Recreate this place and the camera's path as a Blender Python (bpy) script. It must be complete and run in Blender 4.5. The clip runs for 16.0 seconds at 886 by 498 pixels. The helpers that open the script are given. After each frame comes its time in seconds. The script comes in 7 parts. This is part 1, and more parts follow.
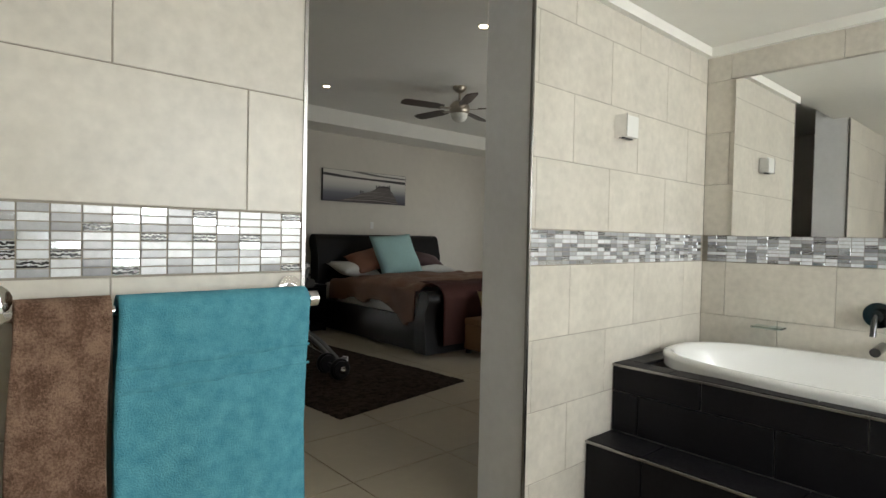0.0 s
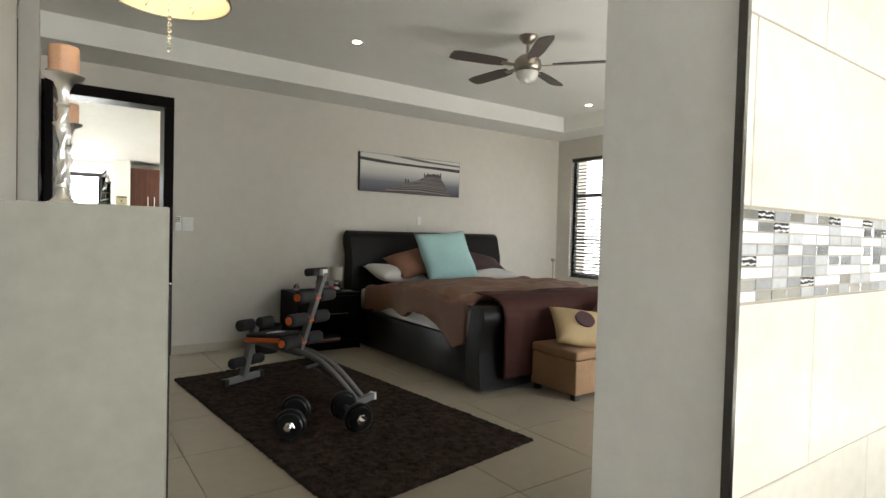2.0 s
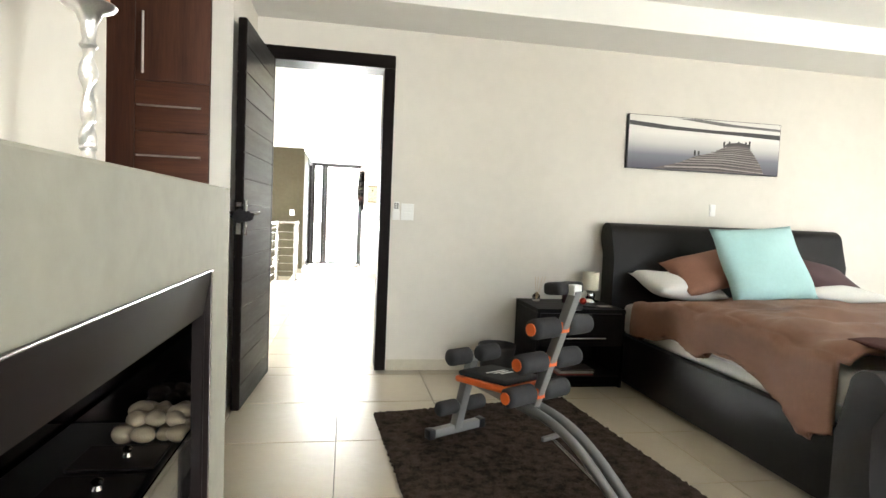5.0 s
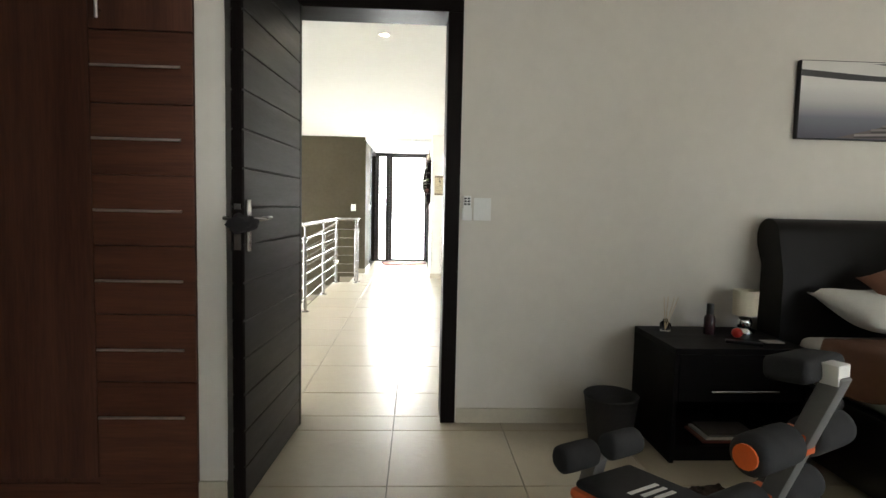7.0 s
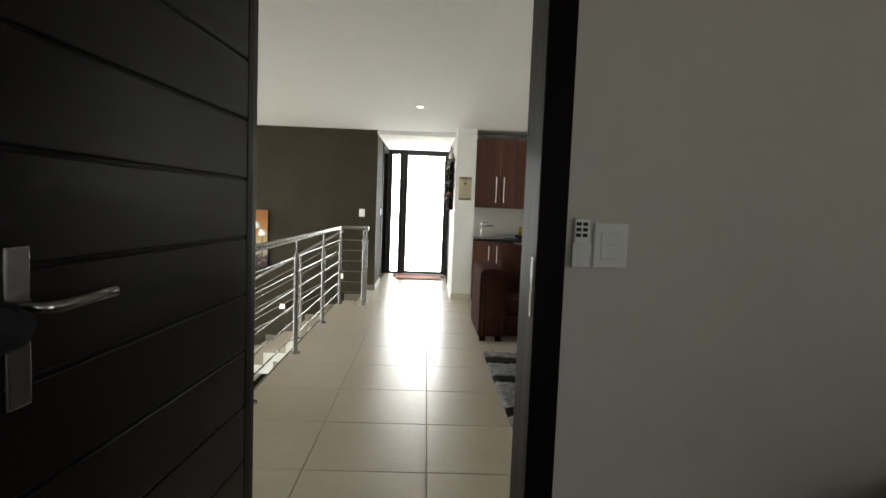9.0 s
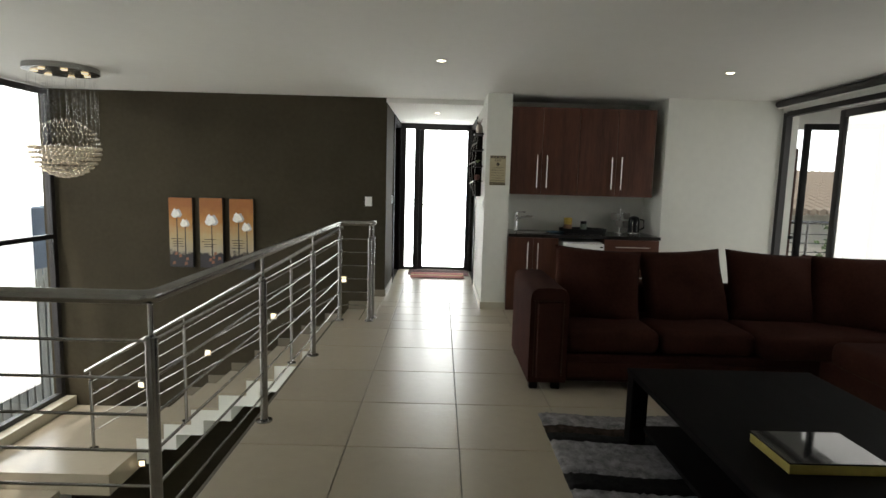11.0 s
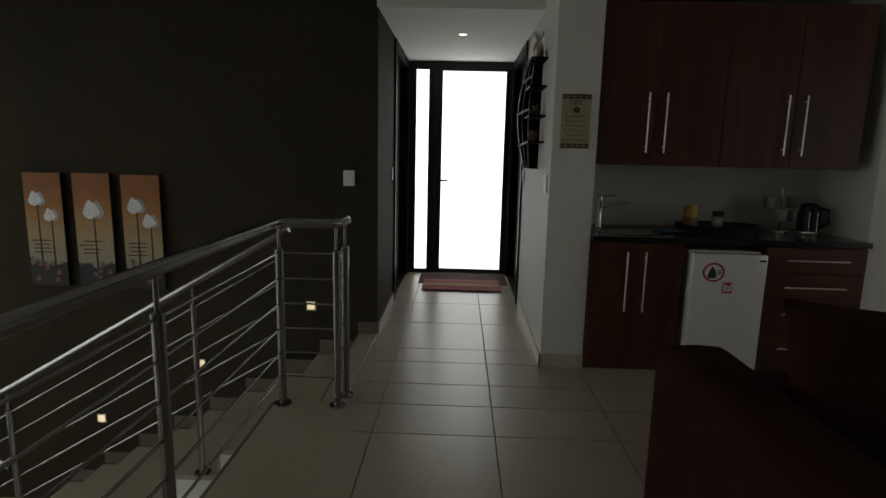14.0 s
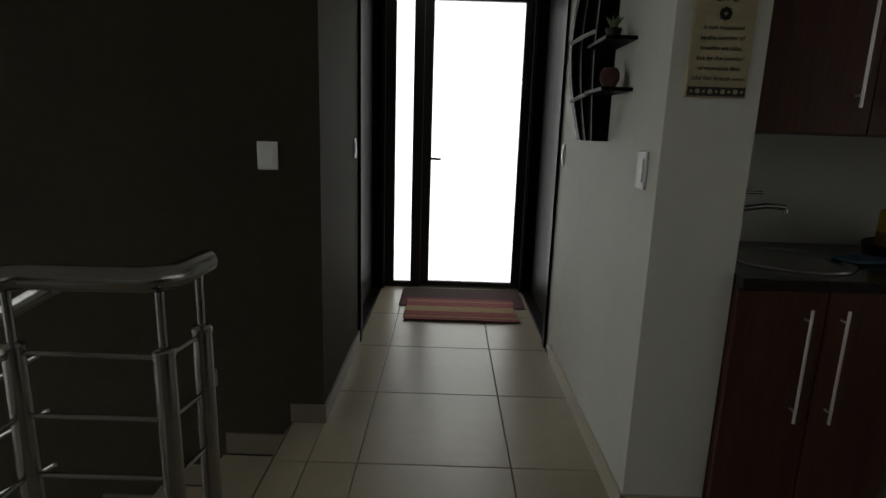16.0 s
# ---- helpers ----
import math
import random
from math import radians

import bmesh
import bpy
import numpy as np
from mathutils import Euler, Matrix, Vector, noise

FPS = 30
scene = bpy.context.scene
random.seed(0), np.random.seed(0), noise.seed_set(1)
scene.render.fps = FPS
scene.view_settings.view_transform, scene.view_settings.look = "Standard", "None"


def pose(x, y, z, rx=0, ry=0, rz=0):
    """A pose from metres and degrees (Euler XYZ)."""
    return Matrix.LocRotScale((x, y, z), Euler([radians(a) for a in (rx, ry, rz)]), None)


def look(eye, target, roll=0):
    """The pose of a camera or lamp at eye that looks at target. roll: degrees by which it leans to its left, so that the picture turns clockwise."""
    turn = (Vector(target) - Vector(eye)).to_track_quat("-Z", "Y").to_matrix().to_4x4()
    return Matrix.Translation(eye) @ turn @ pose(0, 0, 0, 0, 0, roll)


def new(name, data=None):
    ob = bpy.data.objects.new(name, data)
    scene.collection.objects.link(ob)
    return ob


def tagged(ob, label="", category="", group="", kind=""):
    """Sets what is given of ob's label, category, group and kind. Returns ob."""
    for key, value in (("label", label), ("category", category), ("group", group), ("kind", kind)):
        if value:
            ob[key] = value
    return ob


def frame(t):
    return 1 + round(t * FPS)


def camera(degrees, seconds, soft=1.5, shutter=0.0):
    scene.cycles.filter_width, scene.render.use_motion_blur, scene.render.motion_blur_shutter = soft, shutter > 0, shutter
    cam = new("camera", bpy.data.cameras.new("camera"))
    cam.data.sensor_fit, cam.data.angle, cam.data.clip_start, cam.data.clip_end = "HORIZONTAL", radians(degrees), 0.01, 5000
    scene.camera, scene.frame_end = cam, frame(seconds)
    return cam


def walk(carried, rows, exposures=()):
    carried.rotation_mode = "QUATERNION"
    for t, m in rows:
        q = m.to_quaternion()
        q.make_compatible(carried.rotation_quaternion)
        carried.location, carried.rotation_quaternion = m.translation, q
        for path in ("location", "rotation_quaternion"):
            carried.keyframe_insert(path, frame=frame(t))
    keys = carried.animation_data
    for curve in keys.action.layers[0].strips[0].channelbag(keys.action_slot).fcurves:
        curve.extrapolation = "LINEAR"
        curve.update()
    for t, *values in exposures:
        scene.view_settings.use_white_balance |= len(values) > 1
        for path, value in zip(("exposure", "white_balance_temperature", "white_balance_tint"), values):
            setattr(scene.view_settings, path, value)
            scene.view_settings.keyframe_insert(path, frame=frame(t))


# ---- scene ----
cam = camera(77.2, 16.0)
PATH = [
    (0, (-0.01, 0.107, 1.224), (1.312, 1.607, 1.179), 1.2),
    (0.5, (0.248, 0.389, 1.214), (1.554, 1.903, 1.17), 1.3),
    (1, (0.487, 0.652, 1.221), (1.773, 2.183, 1.173), 1.4),
    (1.5, (0.71, 0.886, 1.213), (1.939, 2.464, 1.163), 1.5),
    (2, (0.896, 1.143, 1.208), (2.048, 2.778, 1.155), 1.5),
    (2.5, (1.048, 1.351, 1.198), (2.127, 3.034, 1.136), 1.5),
    (3, (1.174, 1.579, 1.195), (2.127, 3.336, 1.125), 1.6),
    (3.5, (1.261, 1.836, 1.175), (2.092, 3.653, 1.092), 1.9),
    (4, (1.328, 2.084, 1.185), (2.033, 3.953, 1.084), 1.9),
    (4.5, (1.413, 2.355, 1.196), (1.952, 4.278, 1.092), 2.1),
    (5, (1.488, 2.592, 1.202), (1.835, 4.559, 1.092), 2.4),
    (5.2, (1.504, 2.699, 1.198), (1.792, 4.675, 1.088), 2.4),
    (7.5, (1.586, 4.083, 1.265), (1.672, 6.075, 1.107), 1.3),
    (8, (1.537, 4.464, 1.276), (1.611, 6.457, 1.121), 1.5),
    (8.5, (1.468, 4.89, 1.309), (1.533, 6.882, 1.154), 1.6),
    (9, (1.422, 5.309, 1.332), (1.487, 7.303, 1.181), 2.2),
    (11.3, (1.333, 7.221, 1.453), (1.335, 9.206, 1.21), 1.5),
    (11.5, (1.335, 7.395, 1.455), (1.33, 9.38, 1.209), 1.5),
    (12, (1.32, 7.861, 1.444), (1.299, 9.843, 1.179), 1.5),
    (12.5, (1.297, 8.338, 1.432), (1.269, 10.317, 1.141), 1.4),
    (13, (1.287, 8.81, 1.423), (1.243, 10.785, 1.11), 1.4),
    (13.5, (1.279, 9.286, 1.415), (1.225, 11.258, 1.088), 1.3),
    (14, (1.261, 9.754, 1.391), (1.206, 11.724, 1.052), 1.3),
    (14.5, (1.23, 10.219, 1.37), (1.184, 12.185, 1.004), 1.5),
    (15, (1.24, 10.69, 1.35), (1.198, 12.652, 0.968), 1.5),
    (15.5, (1.207, 11.147, 1.328), (1.182, 13.107, 0.928), 1.5),
    (16, (1.176, 11.58, 1.321), (1.169, 13.536, 0.901), 1.8),
]
EXPOSURES = [(0, 0.1), (1.0, 0.4), (1.5, 0.85), (2.0, 1.15), (3.0, 1.95), (3.5, 2.2), (4.0, 2.4), (5.2, 2.5), (7.3, 0.95), (8.0, 0.4), (9.2, -0.4), (11.3, -1.3), (12, -1.65), (12.5, -2.0), (13, -2.4), (14, -3.05), (14.5, -3.1), (16, -3.15)]
BATH_W, BED_W, STAIR_W, LOUNGE_W = 88, 32, 145, 62
FROST_E, OUT_E = 16.0, 10.0
walk(cam, [(t, look(eye, target, roll)) for t, eye, target, roll in PATH], exposures=EXPOSURES)

# ---------- world and light ----------
world = bpy.data.worlds.new("sky")
scene.world = world
world.use_nodes = True
wn = world.node_tree
wn.nodes.clear()
sky = wn.nodes.new("ShaderNodeTexSky")
sky.sky_type, sky.sun_disc = "NISHITA", False
sky.sun_elevation, sky.sun_rotation = radians(60), radians(200)
bgn = wn.nodes.new("ShaderNodeBackground")
bgn.inputs["Strength"].default_value = 0.10
wout = wn.nodes.new("ShaderNodeOutputWorld")
wn.links.new(sky.outputs[0], bgn.inputs[0])
wn.links.new(bgn.outputs[0], wout.inputs[0])

sun = new("sun", bpy.data.lights.new("sun", "SUN"))
sun.data.energy, sun.data.angle, sun.data.color = 5.0, radians(2), (1.0, 0.96, 0.90)
# sun stands south-west, high
sun.matrix_world = look((-3, -8, 15), (0, 0, 0))


def window_light(name, centre, normal, width, height, watts, colour=(0.98, 1.0, 0.985)):
    """Daylight that falls in through a window's opening."""
    lamp = bpy.data.lights.new(name, "AREA")
    lamp.shape, lamp.size, lamp.size_y, lamp.energy, lamp.color = "RECTANGLE", width, height, watts, colour
    ob = new(name, lamp)
    c, n = Vector(centre), Vector(normal)
    ob.matrix_world = Matrix.Translation(c) @ n.to_track_quat("-Z", "Y").to_matrix().to_4x4()
    return ob


window_light("daylight_bathroom", (1.95, -2.40, 1.6), (0, 1, 0), 2.4, 1.3, BATH_W)
window_light("daylight_bedroom_south", (5.5, 1.86, 0.85), (0, 1, 0.55), 2.8, 1.5, BED_W)
window_light("daylight_bedroom_east", (7.35, 6.35, 1.5), (-1, 0, 0), 0.62, 1.75, 7)
window_light("daylight_stairwell", (-3.66, 11.6, 0.6), (1, 0, 0), 4.3, 3.6, STAIR_W, (1.0, 0.985, 0.92))
window_light("daylight_lounge", (5.46, 11.1, 1.2), (-1, 0, 0), 3.6, 2.1, LOUNGE_W, (1.0, 0.985, 0.92))

# ---------- materials ----------
def mat(name, colour=(0.8, 0.8, 0.8), rough=0.5, metal=0.0, var=0.0, scale=6.0, bump=0.0, bump_scale=60.0, stretch=(1, 1, 1), second=None,
        island=0.0, spec=0.5, coat=0.0, rough_var=0.0, tight=0.17):
    """A surface with colour variation at two scales and a fine relief."""
    m = bpy.data.materials.new(name)
    m.use_nodes = True
    nt = m.node_tree
    b = nt.nodes["Principled BSDF"]
    b.inputs["Base Color"].default_value = (*colour, 1)
    b.inputs["Roughness"].default_value = rough
    b.inputs["Metallic"].default_value = metal
    b.inputs["Specular IOR Level"].default_value = spec
    b.inputs["Coat Weight"].default_value = coat
    mp = nt.nodes.new("ShaderNodeMapping")
    mp.inputs["Scale"].default_value = stretch
    geo = nt.nodes.new("ShaderNodeNewGeometry")
    nt.links.new(geo.outputs["Position"], mp.inputs["Vector"])
    if var or second:
        big, small = nt.nodes.new("ShaderNodeTexNoise"), nt.nodes.new("ShaderNodeTexNoise")
        big.inputs["Scale"].default_value, big.inputs["Detail"].default_value = scale, 4
        small.inputs["Scale"].default_value, small.inputs["Detail"].default_value = scale * 9, 5
        nt.links.new(mp.outputs[0], big.inputs["Vector"])
        nt.links.new(mp.outputs[0], small.inputs["Vector"])
        mix = nt.nodes.new("ShaderNodeMath")
        mix.operation = "MULTIPLY_ADD"
        mix.inputs[1].default_value = 0.45
        nt.links.new(small.outputs["Fac"], mix.inputs[0])
        half = nt.nodes.new("ShaderNodeMath")
        half.operation = "MULTIPLY"
        half.inputs[1].default_value = 0.55
        nt.links.new(big.outputs["Fac"], half.inputs[0])
        nt.links.new(half.outputs[0], mix.inputs[2])
        ramp = nt.nodes.new("ShaderNodeValToRGB")
        ramp.color_ramp.elements[0].position, ramp.color_ramp.elements[1].position = 0.5 - tight, 0.5 + tight
        lo = second or tuple(max(0, c * (1 - var)) for c in colour)
        hi = colour if second else tuple(min(1, c * (1 + var)) for c in colour)
        ramp.color_ramp.elements[0].color, ramp.color_ramp.elements[1].color = (*lo, 1), (*hi, 1)
        nt.links.new(mix.outputs[0], ramp.inputs[0])
        last = ramp.outputs[0]
        if island:
            info = nt.nodes.new("ShaderNodeObjectInfo")
            vary = nt.nodes.new("ShaderNodeMapRange")
            vary.inputs["To Min"].default_value, vary.inputs["To Max"].default_value = 1 - island, 1 + island
            nt.links.new(info.outputs["Random"], vary.inputs["Value"])
            hsv = nt.nodes.new("ShaderNodeHueSaturation")
            nt.links.new(vary.outputs[0], hsv.inputs["Value"])
            nt.links.new(last, hsv.inputs["Color"])
            last = hsv.outputs[0]
        nt.links.new(last, b.inputs["Base Color"])
        if rough_var:
            rr = nt.nodes.new("ShaderNodeMapRange")
            rr.inputs["From Min"].default_value, rr.inputs["From Max"].default_value = 0.3, 0.7
            rr.inputs["To Min"].default_value, rr.inputs["To Max"].default_value = rough - rough_var, rough + rough_var
            nt.links.new(mix.outputs[0], rr.inputs["Value"])
            nt.links.new(rr.outputs[0], b.inputs["Roughness"])
    if bump:
        n = nt.nodes.new("ShaderNodeTexNoise")
        n.inputs["Scale"].default_value, n.inputs["Detail"].default_value = bump_scale, 6
        nt.links.new(mp.outputs[0], n.inputs["Vector"])
        bp = nt.nodes.new("ShaderNodeBump")
        bp.inputs["Strength"].default_value, bp.inputs["Distance"].default_value = bump, 0.004
        nt.links.new(n.outputs["Fac"], bp.inputs["Height"])
        nt.links.new(bp.outputs[0], b.inputs["Normal"])
    return m


def wood(name, dark, light, rough=0.4, along="z", scale=9.0, spec=0.3):
    """Veneer with its grain along one axis."""
    st = {"x": (0.12, 2.2, 2.2), "y": (2.2, 0.12, 2.2), "z": (2.2, 2.2, 0.12)}[along]
    return mat(name, light, rough, second=dark, scale=scale, stretch=st, bump=0.12, bump_scale=70, rough_var=0.06, spec=spec)


def glass_mat(name, colour=(1, 1, 1), rough=0.0):
    m = bpy.data.materials.new(name)
    m.use_nodes = True
    b = m.node_tree.nodes["Principled BSDF"]
    b.inputs["Base Color"].default_value = (*colour, 1)
    b.inputs["Roughness"].default_value = rough
    b.inputs["Transmission Weight"].default_value = 1.0
    b.inputs["IOR"].default_value = 1.45
    return m


def glow(name, colour, strength):
    m = bpy.data.materials.new(name)
    m.use_nodes = True
    b = m.node_tree.nodes["Principled BSDF"]
    b.inputs["Base Color"].default_value = (*colour, 1)
    b.inputs["Emission Color"].default_value = (*colour, 1)
    b.inputs["Emission Strength"].default_value = strength
    return m


PAINT = mat("painted_plaster", (0.62, 0.585, 0.52), 0.75, var=0.04, scale=1.3, bump=0.12, bump_scale=140)
PAINT_HALL = mat("hall_white_paint", (0.72, 0.72, 0.66), 0.7, var=0.04, scale=1.3, bump=0.1, bump_scale=140)
CEIL = mat("ceiling_paint", (0.80, 0.79, 0.74), 0.85, var=0.02, scale=1.0, bump=0.05, bump_scale=160)
GREY = mat("grey_plaster", (0.262, 0.252, 0.21), 0.6, var=0.11, scale=2.2, bump=0.15, bump_scale=45)
JAMB = mat("grey_jamb_paint", (0.77, 0.77, 0.775), 0.6, var=0.05, scale=3, bump=0.08, bump_scale=120)
TAUPE = mat("taupe_feature_plaster", (0.052, 0.043, 0.028), 0.75, spec=0.06, var=0.16, scale=2.0, bump=0.2, bump_scale=18, rough_var=0.1)
FLOORTILE = mat("cream_porcelain", (0.345, 0.298, 0.218), 0.29, var=0.05, scale=1.6, island=0.04)


def chipped_relief(m):
    """Shallow slate-like chips in scattered patches of a smooth tile."""
    nt = m.node_tree
    geo, patch, fine, gate, mul, bp = (nt.nodes.new(k) for k in ("ShaderNodeNewGeometry", "ShaderNodeTexNoise", "ShaderNodeTexNoise", "ShaderNodeMapRange", "ShaderNodeMath", "ShaderNodeBump"))
    patch.inputs["Scale"].default_value, patch.inputs["Detail"].default_value = 4.5, 3
    fine.inputs["Scale"].default_value, fine.inputs["Detail"].default_value = 34, 5
    gate.inputs["From Min"].default_value, gate.inputs["From Max"].default_value = 0.52, 0.66
    gate.inputs["To Min"].default_value, gate.inputs["To Max"].default_value = 0.10, 1.0
    mul.operation = "MULTIPLY"
    bp.inputs["Strength"].default_value, bp.inputs["Distance"].default_value = 0.32, 0.004
    nt.links.new(geo.outputs["Position"], patch.inputs["Vector"])
    nt.links.new(geo.outputs["Position"], fine.inputs["Vector"])
    nt.links.new(patch.outputs["Fac"], gate.inputs["Value"])
    nt.links.new(gate.outputs[0], mul.inputs[0])
    nt.links.new(fine.outputs["Fac"], mul.inputs[1])
    nt.links.new(mul.outputs[0], bp.inputs["Height"])
    nt.links.new(bp.outputs[0], nt.nodes["Principled BSDF"].inputs["Normal"])


chipped_relief(FLOORTILE)
GROUT = mat("floor_grout", (0.11, 0.098, 0.078), 0.9, var=0.1, scale=20)
WALLTILE = mat("beige_wall_tile", (0.60, 0.565, 0.495), 0.36, var=0.13, scale=3.2, bump=0.05, bump_scale=30, island=0.04, rough_var=0.06)
WGROUT = mat("wall_grout", (0.33, 0.30, 0.25), 0.9, var=0.1, scale=20)
BLACKTILE = mat("charcoal_tile", (0.0105, 0.0098, 0.0120), 0.5, spec=0.14, var=0.25, scale=8, bump=0.08, bump_scale=90, rough_var=0.1)
LGROUT = mat("pale_grout", (0.34, 0.33, 0.32), 0.9, var=0.1, scale=30)
# darker copy of the tile skirting; the stair wall's shade is in its colour
SHADESKIRT = mat("shaded_tile_skirting", (0.17, 0.145, 0.11), 0.4, var=0.08, scale=5)
SKIRT = mat("tile_skirting", (0.50, 0.46, 0.36), 0.35, var=0.06, scale=5)
DARKWOOD = wood("espresso_wood", (0.004, 0.003, 0.0027), (0.0095, 0.0068, 0.006), 0.42, "x", spec=0.05)
DARKWOODZ = wood("espresso_wood_upright", (0.004, 0.003, 0.0027), (0.0095, 0.0068, 0.006), 0.42, "z", spec=0.05)
DOORWOOD = wood("satin_espresso_door", (0.0035, 0.0026, 0.0024), (0.0085, 0.0057, 0.005), 0.38, "y", spec=0.10)
WALNUT = wood("walnut_veneer", (0.060, 0.022, 0.0135), (0.124, 0.048, 0.028), 0.38, "x", 7)
WALNUTZ = wood("walnut_veneer_upright", (0.050, 0.019, 0.0125), (0.106, 0.043, 0.027), 0.38, "z", 7)
BLACKW = wood("black_ash", (0.005, 0.0045, 0.005), (0.009, 0.0075, 0.0075), 0.45, "x", spec=0.06)
STEEL = mat("brushed_steel", (0.33, 0.32, 0.31), 0.24, 1.0, var=0.08, scale=30, stretch=(1, 1, 8))
HANDLE = mat("satin_handle_steel", (0.78, 0.75, 0.72), 0.42, 1.0, var=0.05, scale=30)
CHROME = mat("chrome", (0.78, 0.78, 0.78), 0.08, 1.0)
DARKCHROME = mat("dark_chrome", (0.10, 0.10, 0.105), 0.12, 1.0, var=0.1, scale=20)
SILVER = mat("silver_leaf", (0.82, 0.81, 0.80), 0.30, 1.0, var=0.12, scale=30, bump=0.2, bump_scale=60)
ALU = mat("dark_aluminium", (0.020, 0.018, 0.018), 0.42, 0.3, var=0.1, scale=12)
LEATHER = mat("black_leather", (0.007, 0.0055, 0.005), 0.40, spec=0.14, var=0.25, scale=9, bump=0.3, bump_scale=220)
DUVET = mat("brown_satin_duvet", (0.165, 0.082, 0.050), 0.55, spec=0.3, var=0.12, scale=4, bump=0.15, bump_scale=300)
THROW = mat("maroon_brown_throw", (0.060, 0.024, 0.020), 0.85, spec=0.15, var=0.12, scale=6, bump=0.3, bump_scale=260)
AQUA = mat("aqua_cushion", (0.36, 0.56, 0.55), 0.8, var=0.05, scale=5, bump=0.2, bump_scale=350)
TANP = mat("rust_pillow", (0.23, 0.105, 0.065), 0.8, var=0.08, scale=8, bump=0.2, bump_scale=300)
PLUM = mat("plum_pillow", (0.06, 0.028, 0.030), 0.8, var=0.1, scale=8, bump=0.2, bump_scale=300)
WHITECLOTH = mat("white_cotton", (0.66, 0.65, 0.61), 0.85, var=0.05, scale=7, bump=0.25, bump_scale=200)
SUEDE = mat("tan_suede", (0.315, 0.185, 0.098), 0.85, var=0.10, scale=6, bump=0.2, bump_scale=260)
GOLDC = mat("gold_cushion", (0.42, 0.30, 0.15), 0.7, var=0.08, scale=8, bump=0.2, bump_scale=280)
RUG = mat("dark_brown_shag", (0.060, 0.043, 0.034), 0.95, spec=0.05, second=(0.014, 0.010, 0.008), scale=20, tight=0.12, bump=1.0, bump_scale=150)
GREYRUG = mat("grey_shag", (0.33, 0.32, 0.33), 0.95, second=(0.05, 0.05, 0.05), scale=20, bump=1.0, bump_scale=160)
TOWELB = mat("turquoise_towel", (0.125, 0.385, 0.47), 0.95, spec=0.1, second=(0.065, 0.26, 0.335), scale=38, tight=0.16, bump=1.0, bump_scale=330)
TOWELW = mat("brown_towel", (0.27, 0.175, 0.125), 0.95, spec=0.1, second=(0.12, 0.068, 0.046), scale=22, tight=0.10, bump=1.0, bump_scale=300)
SOFA = mat("chocolate_suede", (0.041, 0.0155, 0.0115), 0.9, spec=0.05, var=0.25, scale=5, bump=0.2, bump_scale=260)
WHITEP = mat("white_plastic", (0.75, 0.75, 0.72), 0.35)
ENAMEL = mat("white_enamel", (0.80, 0.80, 0.78), 0.12, coat=0.5)
BLACKP = mat("black_plastic", (0.009, 0.009, 0.010), 0.38, spec=0.3, var=0.1, scale=20)
BLACKGLASS = mat("black_glass", (0.006, 0.006, 0.008), 0.06, coat=0.5)
FOAM = mat("grey_foam", (0.030, 0.030, 0.031), 0.85, spec=0.2, var=0.12, scale=30, bump=0.3, bump_scale=300)
GREYMETAL = mat("grey_painted_steel", (0.17, 0.17, 0.165), 0.4, 0.2, var=0.06, scale=20)
ORANGE = mat("orange_plastic", (0.72, 0.13, 0.025), 0.45, var=0.05, scale=20)
GRANITE = mat("dark_granite", (0.022, 0.020, 0.019), 0.16, var=0.4, scale=60)
CANDLEM = mat("copper_candle_wax", (0.50, 0.28, 0.165), 0.45, var=0.12, scale=20, bump=0.1)
PEBBLE = mat("cream_pebbles", (0.24, 0.195, 0.135), 0.6, var=0.1, scale=30, island=0.12)
BRASSM = mat("nickel", (0.42, 0.37, 0.31), 0.28, 1.0, var=0.05, scale=20)
FANBLADE = mat("fan_blade_walnut", (0.075, 0.055, 0.045), 0.45, var=0.15, scale=10)
BLINDM = mat("dark_venetian_slat", (0.018, 0.014, 0.012), 0.55, var=0.15, scale=20)
MIRROR = mat("mirror_silver", (0.86, 0.87, 0.86), 0.015, 1.0)
GLASS = glass_mat("clear_glass")
GLASSG = glass_mat("green_glass", (0.72, 0.9, 0.84))
CRYSTAL = glass_mat("crystal", (1, 0.97, 0.9), 0.02)
SPOT = glow("lamp_glow", (1.0, 0.93, 0.8), 7)
CHSPOT = glow("chandelier_spot_glow", (1.0, 0.80, 0.50), 2.5)
STEPGLOW = glow("step_light_glow", (1.0, 0.80, 0.50), 6)
# emission in the door panes stands in for daylight coming through them
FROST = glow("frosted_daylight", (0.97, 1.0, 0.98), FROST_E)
OUTSIDE = glow("bright_overcast_haze", (0.96, 1.0, 1.0), OUT_E)
OUTSIDE_EAST = glow("pale_overcast_haze", (0.97, 1.0, 1.0), 2.0)

# ---------- building helpers ----------
def add_box(bm, x0, x1, y0, y1, z0, z1, bevel=0.0, seg=2):
    c = ((x0 + x1) / 2, (y0 + y1) / 2, (z0 + z1) / 2)
    r = bmesh.ops.create_cube(bm, size=1.0, matrix=Matrix.Translation(c) @ Matrix.Diagonal((abs(x1 - x0), abs(y1 - y0), abs(z1 - z0), 1)))
    if bevel:
        es = list({e for v in r["verts"] for e in v.link_edges})
        bmesh.ops.bevel(bm, geom=es, offset=bevel, segments=seg, profile=0.5, affect="EDGES", clamp_overlap=True)
    return r["verts"]


